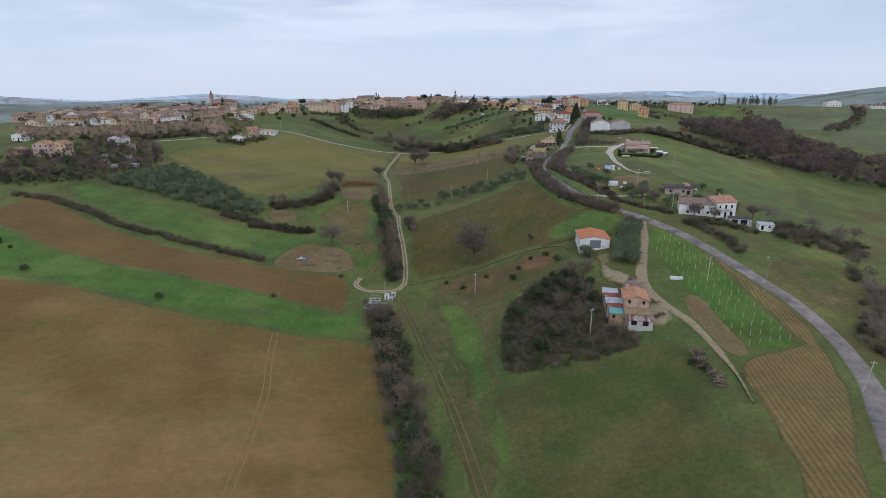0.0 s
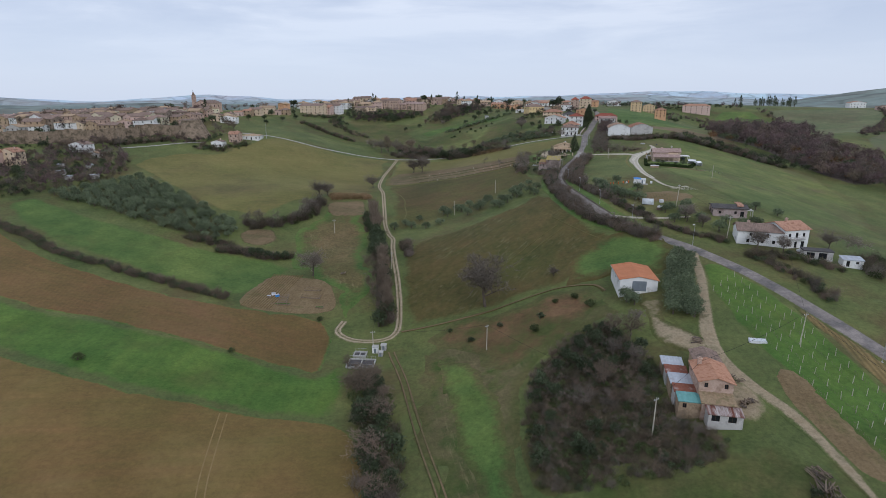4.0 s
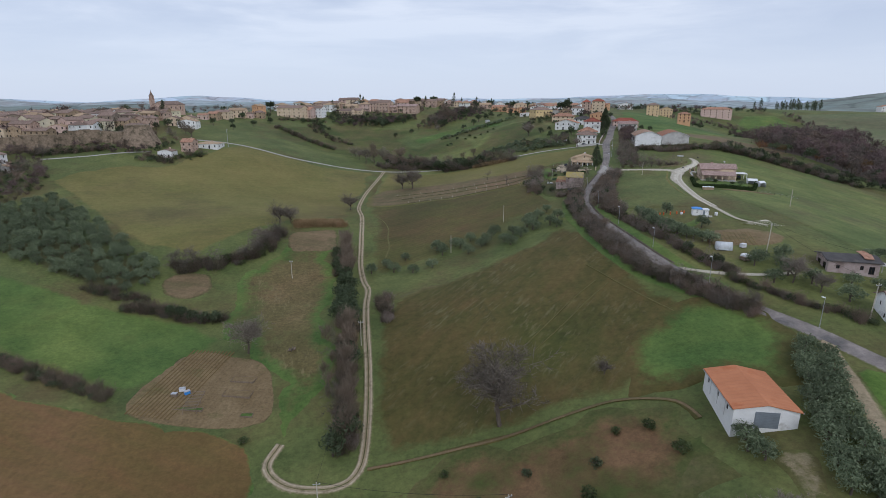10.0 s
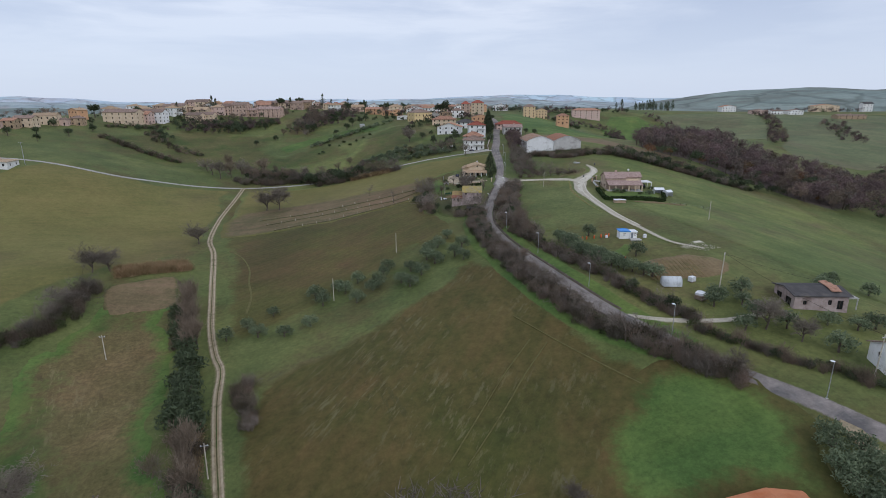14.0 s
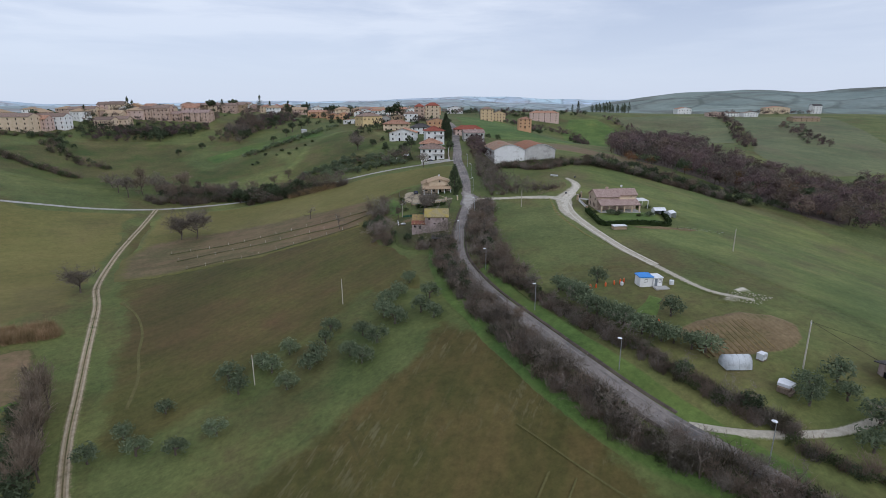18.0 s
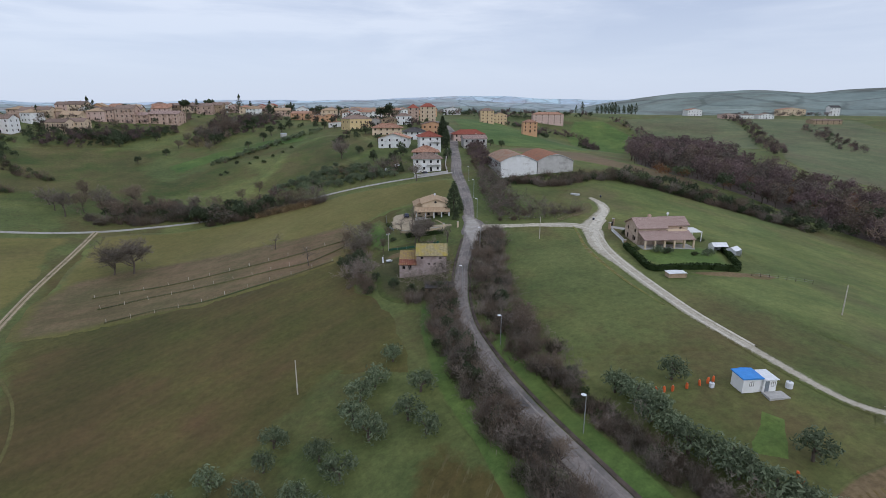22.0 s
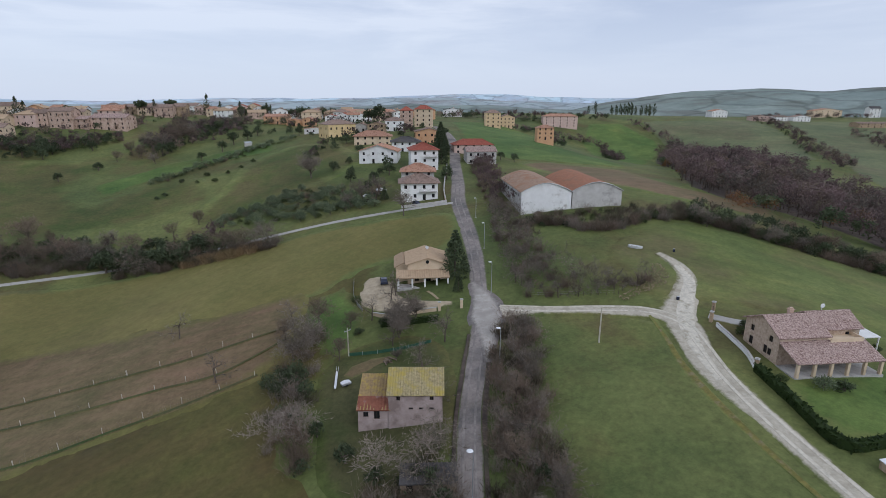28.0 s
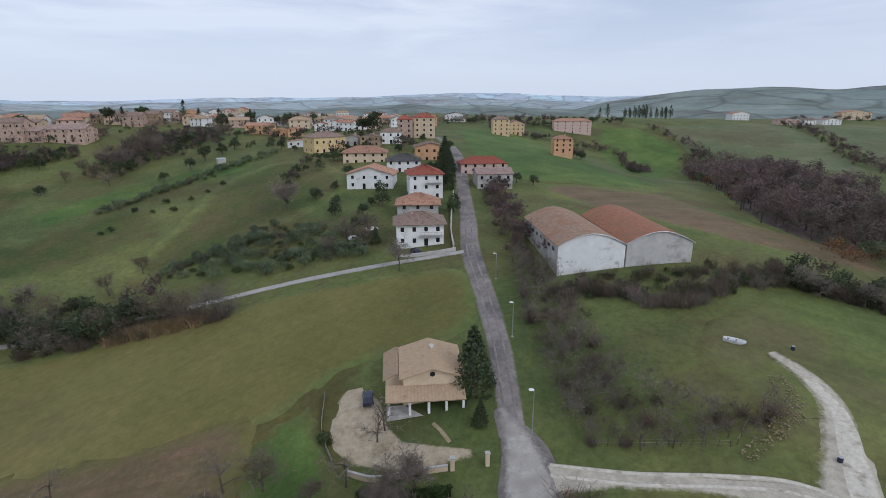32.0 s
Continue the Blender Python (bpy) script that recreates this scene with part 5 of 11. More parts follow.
def block(parent, w, d, h, roof, rise, wall, tile, fronts, sink=5.0, over=0.5, frame_mat=None, shutter=False, at=(0, 0, 0), rib=0.55, chimney=None, turn=0.0, plain=False):
    """A house block under a thing: walls with cut openings, windows, roof. fronts: windows of the front, right, back and left sides."""
    frame_mat = frame_mat or DARKFRAME
    here = pose(*at, 0, 0, turn)
    sides = [(w, pose(-w / 2, -d / 2, 0), roof == "y"), (d, pose(w / 2, -d / 2, 0, 0, 0, 90), roof == "x"), (w, pose(w / 2, d / 2, 0, 0, 0, 180), roof == "y"), (d, pose(-w / 2, d / 2, 0, 0, 0, 270), roof == "x")]
    walls = []
    for (width, m, peak), wins in zip(sides, fronts):
        holes = [(x - a / 2, x + a / 2, z, z + b) for x, z, a, b in wins]
        walls.append(moved(panel(width, h, holes, rise if peak else 0.0), here @ m))
        for x, z, a, b in wins:
            add_window(parent, here @ m @ pose(x, 0, z), a, b, frame_mat, shutter and b < 1.6, plain)
    walls.append(moved(box(-w / 2 - 0.03, w / 2 + 0.03, -d / 2 - 0.03, d / 2 + 0.03, -sink, 0.02), here))
    part("wall", join(*walls), wall, parent)
    if roof == "lean":
        part("roof", moved(roof_shape(w, d, h, roof, rise, over, rib), here), tile, parent)
    else:
        part("roof", moved(roof_shape(w, d, h + 0.05, roof, rise, over, rib), here), tile, parent)
    if chimney:
        cx, cy = chimney
        z = h + rise * (0.55 if roof in "xy" else 0.3)
        part("chimney", moved(join(box(cx - 0.4, cx + 0.4, cy - 0.3, cy + 0.3, z - 0.8, z + 1.2), box(cx - 0.5, cx + 0.5, cy - 0.4, cy + 0.4, z + 1.2, z + 1.32), box(cx - 0.3, cx + 0.3, cy - 0.2, cy + 0.2, z + 1.32, z + 1.55)), here), BRICKWALL, parent)


def site(a, b, depth, z=None):
    """The pose of a building from its two front corners, its depth and floor height, origin in the middle of the footprint; and its width."""
    ax, ay = a
    bx, by = b
    w = math.hypot(bx - ax, by - ay)
    turn = math.atan2(by - ay, bx - ax)
    cx, cy = (ax + bx) / 2 - math.sin(turn) * depth / 2, (ay + by) / 2 + math.cos(turn) * depth / 2
    if z is None:
        z = float(height(cx, cy)) + 0.2
    return pose(cx, cy, z, 0, 0, math.degrees(turn)), w


def simple_house(name, a, b, depth, eave, roof, rise, wall, tile, label, levels=2, cols=3, side=2, door=1, z=None, frame_mat=None, shutter=False, group="", chimney=(1.5, 0.8), category="house", over=0.5, rib=0.55, balcony=False, win=(1.0, 1.3), plain=False):
    m, w = site(a, b, depth, z)
    t = thing(name, m, label, category, group)
    st = eave / levels
    fr = window_grid(w, levels, cols, *win, door=door, storey=st)
    sd = window_grid(depth, levels, side, *win, storey=st)
    block(t, w, depth, eave, roof, rise, wall, tile, [fr, sd, [], [] if plain else sd], frame_mat=frame_mat, shutter=shutter, chimney=chimney, over=over, rib=rib, plain=plain)
    if balcony and levels > 1:
        bx = w * 0.22
        slabz = st * (levels - 1)
        part("balcony", join(box(-0.2, w / 2 - 0.3, -d_(1.3, depth), -depth / 2, slabz - 0.15, slabz), *[box(x, x + 0.05, -d_(1.3, depth), -d_(1.25, depth), slabz, slabz + 0.95) for x in np.arange(-0.15, w / 2 - 0.35, 0.4)], box(-0.2, w / 2 - 0.3, -d_(1.3, depth), -d_(1.24, depth), slabz + 0.95, slabz + 1.02)), CONCRETE, t)
    return t


def d_(out, depth):
    return depth / 2 + out


# the barn with the orange roof
m, w = site((51.7, 138.4), (62.9, 137.0), 14.6, -6.6)
barn = thing("barn", m, "white prefabricated barn with bright orange roof and grey roller door", "barn")
side = [(2.2, 1.7, 0.9, 1.1), (7.2, 1.7, 0.9, 1.1), (11.8, 1.7, 0.9, 1.1)]
block(barn, w, 14.6, 3.7, "y", 1.1, WHITEWALL, ORANGETILE, [[(w * 0.52, 0.03, 4.2, 3.2)][:0], side, [], side], over=0.35, rib=1.1, frame_mat=DARKFRAME)
roller = part("door", box(-1.9, 2.3, -7.38, -7.30, 0.0, 3.2), DOORGREY, barn, "wide grey roller door")
for z in np.arange(0.15, 3.1, 0.32):
    part("slat", box(-1.85, 2.25, -7.41, -7.382, z, z + 0.16), DOORGREY, roller)
for k in range(1, 4):
    for sx in (-w / 2 - 0.04, w / 2 + 0.01):
        part("pilaster", box(sx, sx + 0.03, -7.3 + k * 3.65 - 0.08, -7.3 + k * 3.65 + 0.08, 0, 3.6), GREYWALL, barn)
for sx in (-w / 2 - 0.48, w / 2 + 0.36):
    part("gutter", box(sx, sx + 0.12, -7.6, 7.6, 3.42, 3.54), GREYSTEEL, barn)

# the farmhouse and its sheds by the dirt track
m, w = site((52.0, 84.6), (58.6, 83.2), 9.0, -11.9)
farm = thing("farmhouse", m, "old brick farmhouse with patched terracotta roof beside a dirt track", "farmhouse")
block(farm, 6.8, 9.0, 4.7, "y", 1.1, BRICKWALL, tiles("orange_brown_tiles", (0.40, 0.205, 0.125), (0.52, 0.285, 0.185), (0.32, 0.15, 0.085)), [[(1.4, 3.2, 0.75, 1.1), (5.4, 3.2, 0.75, 1.1)], [(2.5, 3.2, 0.8, 1.0), (6.5, 3.2, 0.8, 1.0)], [], [(2.0, 3.4, 0.7, 0.9), (5.0, 3.4, 0.7, 0.9)]], over=0.4, chimney=(-2.0, 2.5))
block(farm, 5.6, 6.6, 4.5, "y", 1.0, STONEWALL, OLDTILE, [[], [(2.5, 3.0, 0.8, 1.0)], [], [(3.0, 3.2, 0.7, 0.9)]], at=(0.7, 7.8, 0.0), over=0.35)
block(farm, 6.4, 3.2, 2.3, "lean", 1.0, BRICKWALL, tiles("tan_patched_tiles", (0.24, 0.17, 0.105), (0.36, 0.265, 0.165), (0.19, 0.16, 0.08), vary=0.15), [[(1.6, 0.05, 1.2, 1.9), (4.6, 0.9, 0.9, 0.9)], [], [], []], at=(0.0, -6.1, -1.0), over=0.25, rib=0.8)
STRIPETIN = surface("rust_streaked_white_tin", (0.20, 0.115, 0.09), (0.62, 0.58, 0.55), 1.6, fine=5, spot=(0.17, 0.065, 0.045), spot_scale=1.1, spot_cut=0.52, rough=0.6, metal=0.2, stretch=(1, 0.15, 0.15))
shed = thing("lean_to_shed", m @ pose(0.8, -9.1, -1.2), "open shed under rust-streaked white tin before a farmhouse", "shed", "lean-to sheds")
block(shed, 6.6, 2.6, 1.7, "lean", 0.45, GREYWALL, STRIPETIN, [[(1.4, 0.05, 1.6, 1.4), (4.6, 0.05, 1.6, 1.4)], [], [], []], over=0.2, rib=0.7)
for k, (y, dd, mat, lab) in enumerate(((11.0, 3.4, TIN, "grey sheet roof"), (7.2, 3.0, RUST, "rusty tin roof"), (3.4, 4.0, TIN, "pale blue-grey sheet roof"), (-0.4, 2.8, RUST, "rusty tin roof"), (-3.6, 3.0, GREENTIN, "green corrugated roof"))):
    shed = thing("lean_to_shed", m @ pose(-6.3 + 0.25 * k, y - 2.0, -0.6 - 0.15 * k), "patched tin lean-to shed against a farmhouse", "shed", "lean-to sheds")
    block(shed, 4.6, dd, 2.5 - 0.1 * k, "lean", 0.5, GREYWALL if k % 2 else STONEWALL, mat, [[(1.2, 0.5, 0.8, 1.1)] if k == 4 else [], [], [], []], over=0.18, rib=0.7)

# the white house above the road, two joined wings
m, w = site((101.6, 166.4), (115.0, 161.9), 9.0, 0.6)
wl = thing("house", m, "long white farmhouse with grey-brown tiled roof and peeling walls", "house")
block(wl, w, 9.0, 5.2, "x", 1.9, WHITEWALL, OLDTILE, [[(3.5, 0.9, 0.9, 1.2), (8.0, 0.9, 0.9, 1.2), (11.5, 0.9, 0.9, 1.2), (4.2, 3.3, 0.9, 1.1), (9.4, 3.3, 0.9, 1.1)], [], [], [(3.0, 3.2, 0.8, 1.0), (6.0, 0.9, 0.9, 1.2)]], chimney=(-3, 1.5))
m, w = site((115.1, 161.2), (124.6, 163.0), 10.5, 0.3)
wr = thing("house", m, "white two-storey house with red tiled roof and a balcony", "house")
block(wr, w, 10.5, 6.6, "x", 1.9, WHITEWALL, TERRA, [[(2.0, 0.8, 1.0, 1.4), (4.8, 0.02, 1.1, 2.2), (7.6, 0.02, 1.4, 2.2), (2.0, 3.9, 1.0, 1.3), (4.8, 3.35, 1.0, 2.1), (7.6, 3.9, 1.0, 1.3)], [(3, 3.9, 1.0, 1.3), (7, 3.9, 1.0, 1.3)], [], []], chimney=(1.5, 2.0))
part("balcony", join(box(-3.6, 2.6, -6.5, -5.25, 3.15, 3.3), box(-3.6, 2.6, -6.5, -6.46, 4.2, 4.26), *[box(x, x + 0.04, -6.5, -6.46, 3.3, 4.2) for x in np.arange(-3.6, 2.6, 0.31)]), CONCRETE, wr)
m, w = site((117.0, 153.0), (125.0, 150.5), 4.2)
block(thing("garage", m, "low flat-roofed grey garage beside the yard", "garage"), w, 4.2, 2.4, "flat", 0, GREYWALL, SLATEROOF, [[(2, 0.03, 2.4, 2.0), (5.5, 0.03, 2.4, 2.0)], [], [], []], over=0.2)
m, w = site((126.0, 147.0), (131.5, 145.5), 3.6)
block(thing("shed", m, "small white shed with a sheet roof", "shed"), w, 3.6, 2.3, "lean", 0.5, WHITEWALL, TIN, [[(1.4, 0.03, 1.0, 1.9), (4, 1, 0.9, 0.8)], [], [], []], over=0.2)

# the unfinished house
m, w = site((106.3, 194.6), (118.2, 191.2), 8.4, 4.7)
ruin = thing("unfinished_house", m, "low unfinished house with dark roof and missing tiles", "house")
block(ruin, w, 8.4, 3.5, "x", 0.9, PINKGREY, SLATEROOF, [[(2.5, 1.1, 0.9, 1.0), (8.2, 1.1, 0.9, 1.2), (10.6, 0.02, 1.4, 2.2)], [(2, 1, 1, 1.1)], [], [(2.2, 0.03, 2.2, 2.2), (6.0, 0.03, 2.2, 2.2)]], over=0.6)
part("tile_stack", join(*[moved(ribbed((0, 0, 0), (2.2, 0, 0), (2.2, 3.0, 0.62), (0, 3.0, 0.62)), pose(2.6 + 0.2 * k, -3.2 + 0.9 * k, 4.2 + 0.16 * k, 0, 0, 12 * k - 8)) for k in range(3)]), TERRA, ruin, "loose stacks of new terracotta tiles")
part("porch", join(box(5.9, 8.3, -4.4, -1.0, 2.7, 2.9), box(8.05, 8.25, -4.3, -4.1, 0, 2.7), box(8.05, 8.25, -1.3, -1.1, 0, 2.7)), CONCRETE, ruin)

# the villa of tan stone
m, w = site((125.0, 312.2), (140.6, 308.3), 8.6, 13.9)
villa = thing("villa", m, "tan stone villa with mottled tile roofs and an arcaded porch", "villa")
block(villa, 8.4, 8.6, 5.1, "x", 2.1, VILLASTONE, MIXTILE, [[(6.2, 3.3, 1.0, 1.0)], [], [], [(1.9, 3.3, 0.9, 1.1), (6.6, 3.3, 0.9, 1.1), (1.9, 0.8, 1.0, 1.5), (6.6, 0.9, 0.9, 1.2), (5.6, 0.8, 0.9, 1.5)]], at=(-3.9, 0, 0), over=0.45, chimney=(1.5, 1.4))
block(villa, 7.6, 6.4, 5.3, "x", 1.8, VILLASTONE, MIXTILE, [[(5.6, 3.5, 1.1, 1.0)], [(2, 3.4, 0.9, 1.1)], [], []], at=(4.15, 1.1, 0), over=0.45)
part("terrace", join(box(0.4, 6.2, -4.9, -2.1, 3.9, 4.05), box(0.4, 6.2, -4.9, -4.75, 4.05, 4.7), box(6.05, 6.2, -4.75, -2.1, 4.05, 4.7)), CREAMWALL, villa)
part("porch_roof", ribbed((-8.2, -9.0, 2.55), (6.9, -9.0, 2.55), (6.9, -4.3, 4.2), (-8.2, -4.3, 4.2)), MIXTILE, villa)
for k in range(6):
    x = -7.8 + 2.85 * k
    part("porch_column", box(x - 0.22, x + 0.22, -8.8, -8.36, -1.0, 2.6), CREAMWALL, villa)
part("porch_floor", box(-8.2, 6.9, -8.9, -4.2, -1.2, 0.05), CONCRETE, villa)
part("satellite_dish", join(tube([(3, 1, 7.2), (3, 1, 8.0)], [0.03, 0.03]), moved(tube([(0, 0, 0), (0, 0.12, 0)], [0.42, 0.3], 12), pose(3, 0.9, 8.1))), WHITEPLASTIC, villa)

# the tiled barn under the road
m, w = site((62.6, 326.0), (70.4, 323.3), 8.4, 8.5)
b2 = thing("old_barn", m, "old pink-grey barn with a lichen-yellow tiled roof", "barn")
block(b2, w, 8.4, 4.5, "x", 2.2, PINKGREY, MOSSTILE, [[(1.5, 3.4, 0.6, 0.7), (6.6, 3.4, 0.6, 0.7), (3.4, 1.8, 0.7, 0.4), (5.0, 1.8, 0.7, 0.4), (6.6, 1.8, 0.7, 0.4)], [], [], []], over=0.3, rib=0.4)
block(b2, 4.8, 7.2, 1.8, "lean", 2.0, PINKGREY, tiles("lichen_brown_tiles", (0.23, 0.155, 0.085), (0.37, 0.265, 0.12), (0.40, 0.29, 0.07), vary=0.1), [[(1.2, 0.4, 0.8, 0.9), (2.9, 0.03, 0.9, 1.6)], [], [], []], at=(-6.5, -0.4, 0), over=0.25, rib=0.45)
part("eave_sheet", ribbed((-9.1, -4.35, 1.78), (-4.1, -4.35, 1.78), (-4.1, -1.6, 2.60), (-9.1, -1.6, 2.60)), RUST, b2, "rusty corrugated tin over the eave")
m, w = site((60.5, 311.5), (67.5, 309.3), 3.4)
block(thing("tool_shed", m, "low shed patched with slate, tiles and planks", "shed"), w, 3.4, 1.9, "lean", 0.4, WOOD, SLATEROOF, [[(1.2, 0.03, 0.9, 1.6)], [], [], []], over=0.15)

# the cream house beside the road
m, w = site((76.0, 370.9), (87.6, 368.0), 14.0, 13.0)
cream = thing("house", m, "cream two-storey house with sand-brown roofs and a pillared porch", "house")
block(cream, 9.6, 10.5, 5.2, "y", 1.5, CREAMWALL, SANDTILE, [[(2.2, 0.8, 1.0, 1.3), (5.0, 0.03, 1.2, 2.2), (7.4, 0.8, 1.0, 1.3)], [(3, 3.3, 1, 1.2), (7, 3.3, 1, 1.2)], [], [(3, 3.3, 1, 1.2)]], at=(1.2, 1.2, 0), over=0.55)
part("round_window", moved(tube([(0, 0, 0), (0, 0.08, 0)], [0.42, 0.42], 14), pose(1.2, -4.13, 5.55)), GLASS, cream)
block(cream, 3.6, 9.0, 4.0, "y", 1.0, CREAMWALL, SANDTILE, [[(1.8, 0.9, 1.0, 1.3)], [], [], [(3, 1.2, 1, 1.2), (6, 1.2, 1, 1.2)]], at=(-4.6, 2.5, 0), over=0.45)
part("porch_roof", ribbed((-6.4, -7.2, 2.6), (6.3, -7.2, 2.6), (6.3, -3.9, 3.7), (-6.4, -3.9, 3.7)), SANDTILE, cream)
for x in (-5.9, -2.6, 0.4, 3.2, 5.9):
    part("porch_column", box(x - 0.2, x + 0.2, -6.9, -6.5, -0.6, 2.6), WHITEWALL, cream)
part("porch_floor", box(-6.3, 6.3, -7.1, -3.9, -1.2, 0.04), CONCRETE, cream)
part("satellite_dish", join(tube([(1.5, 2.5, 6.5), (1.5, 2.5, 7.3)], [0.03, 0.03]), moved(tube([(0, 0, 0), (0.05, 0.14, 0)], [0.45, 0.32], 12), pose(1.5, 2.4, 7.4))), WHITEPLASTIC, cream)


def hangar(a, b, depth, z, tile, wall, label):
    m, w = site(a, b, depth, z)
    t = thing("hangar", m, label, "hangar", "twin hangars")
    n, eave, rise = 14, 5.6, 2.9
    arc = [(-w / 2 + w * k / n, eave + rise * (1 - abs(2 * k / n - 1) ** 1.7)) for k in range(n + 1)]
    for y, s in ((-depth / 2, 1), (depth / 2, -1)):
        pts = [(-w / 2, y, -2), (w / 2, y, -2), *[(x, y, h) for x, h in arc[::-1]]]
        back = [(x, yy + s * 0.3, h) for x, yy, h in pts]
        k = len(pts)
        part("end_wall", (pts + back, [tuple(range(k))[::s], tuple(range(k, 2 * k))[::-s]] + [(i, (i + 1) % k, (i + 1) % k + k, i + k)[::-s] for i in range(k)]), wall, t)
    for x in (-w / 2, w / 2 - 0.3):
        part("side_wall", box(x, x + 0.3, -depth / 2 + 0.3, depth / 2 - 0.3, -2, eave), GREYWALL, t)
        for y in np.arange(-depth / 2 + 2, depth / 2 - 1, 3.6):
            part("side_post", box(x - 0.06, x + 0.36, y - 0.15, y + 0.15, -2, eave - 0.05), CONCRETE, t)
        for y in np.arange(-depth / 2 + 3.1, depth / 2 - 2, 3.6):
            wi = add_window(t, pose(x if x < 0 else x + 0.3, y + 0.6, eave - 1.9, 0, 0, -90 if x < 0 else 90) @ pose(0, -0.21, 0), 1.6, 1.1, PALEFRAME)
    outer = [(x * 1.04, h + 0.12) for x, h in arc]
    v = [(x, y, h + dz) for y in np.linspace(-depth / 2 - 0.3, depth / 2 + 0.3, 12) for dz in (0, -0.14) for x, h in outer]
    row = 2 * (n + 1)
    f = []
    for j in range(11):
        for i in range(n):
            p = j * row + i
            f.append((p, p + 1, p + row + 1, p + row))
            f.append((p + n + 1, p + n + 1 + row, p + n + 2 + row, p + n + 2))
    for j in (0, 11):
        f += [(j * row + i, j * row + n + 1 + i, j * row + n + 2 + i, j * row + i + 1) for i in range(n)]
    for j in range(11):
        for i in (0, n):
            f.append((j * row + i, (j + 1) * row + i, (j + 1) * row + n + 1 + i, j * row + n + 1 + i))
    part("roof", (v, f), tile, t)
    part("edge_trim", join(*[tube([(x * 1.045, -depth / 2 - 0.34, h + 0.05), (x2 * 1.045, -depth / 2 - 0.34, h2 + 0.05)], [0.09, 0.09], 5) for (x, h), (x2, h2) in zip(arc, arc[1:])]), GREYSTEEL, t)
    return t


h1 = hangar((122.8, 399.5), (138.1, 395.7), 31.0, 23.2, surface("tan_rusty_tiles", (0.245, 0.158, 0.105), (0.38, 0.262, 0.185), 1.2, fine=8, spot=(0.31, 0.16, 0.09), spot_scale=0.25, spot_cut=0.55), WHITEWALL, "whitewashed hangar with a weathered brown barrel roof")
h2 = hangar((138.4, 395.6), (153.6, 391.6), 31.0, 23.4, surface("rust_red_tiles", (0.25, 0.110, 0.062), (0.375, 0.178, 0.105), 1.2, fine=8, spot=(0.24, 0.14, 0.09), spot_scale=0.35, spot_cut=0.58), GREYWALL, "pale grey hangar with a rust-red barrel roof")

# houses along the road at the top of the hill
simple_house("house", (95.2, 438.6), (108.0, 435.4), 10.5, 6.4, "hip", 2.5, WHITEWALL, OLDTILE, "white two-storey house with brown hipped roof at the road junction", cols=4, door=2, z=21.2, over=1.0, balcony=True, chimney=(-2, -1))
simple_house("house", (101.5, 461.5), (114.0, 457.5), 11.0, 5.2, "hip", 2.8, GREYWALL, TERRA, "grey house with a two-tier orange tiled roof", cols=3, z=23.4, over=0.9)
simple_house("house", (111.2, 481.0), (123.0, 478.8), 11.5, 9.4, "hip", 2.8, WHITEWALL, REDTILE, "tall white three-storey house with dark red hipped roof", levels=3, cols=3, z=25.8, over=0.9, balcony=True)
simple_house("house", (92.5, 503.0), (108.8, 496.0), 11.0, 5.8, "y", 2.8, WHITEWALL, TERRA, "white house with orange roof and an outside stair", cols=4, z=27.6, over=0.8)
simple_house("house", (112.5, 520.5), (126.5, 517.0), 11.0, 5.4, "hip", 2.4, WHITEWALL, SLATEROOF, "white house with a dark slate hipped roof", cols=4, z=30.4, over=0.8)
simple_house("house", (98.0, 545.0), (117.0, 540.0), 12.0, 5.6, "hip", 2.6, CREAMWALL, TERRA, "cream house with orange hipped roof", cols=5, z=31.8, over=0.9)
simple_house("house", (88.5, 574.0), (105.5, 580.5), 12.0, 8.2, "hip", 2.4, YELLOWWALL, OLDTILE, "bright yellow two-storey house with hipped roof", cols=5, z=34.2)
simple_house("house", (131.0, 540.0), (145.0, 537.0), 11.0, 7.0, "y", 1.8, ORANGEWALL, OLDTILE, "brown-orange house with a shallow gable", cols=4, z=32.4)
simple_house("house", (140.5, 488.0), (154.0, 485.0), 11.0, 6.2, "x", 1.8, GREYWALL, MIXTILE, "grey house with faded pink tiled roof by the road", cols=4, z=26.8)
simple_house("house", (143.0, 512.0), (163.0, 508.0), 10.0, 5.2, "hip", 2.6, PINKWALL, REDTILE, "low pink house with a red tiled roof", cols=5, z=29.0)
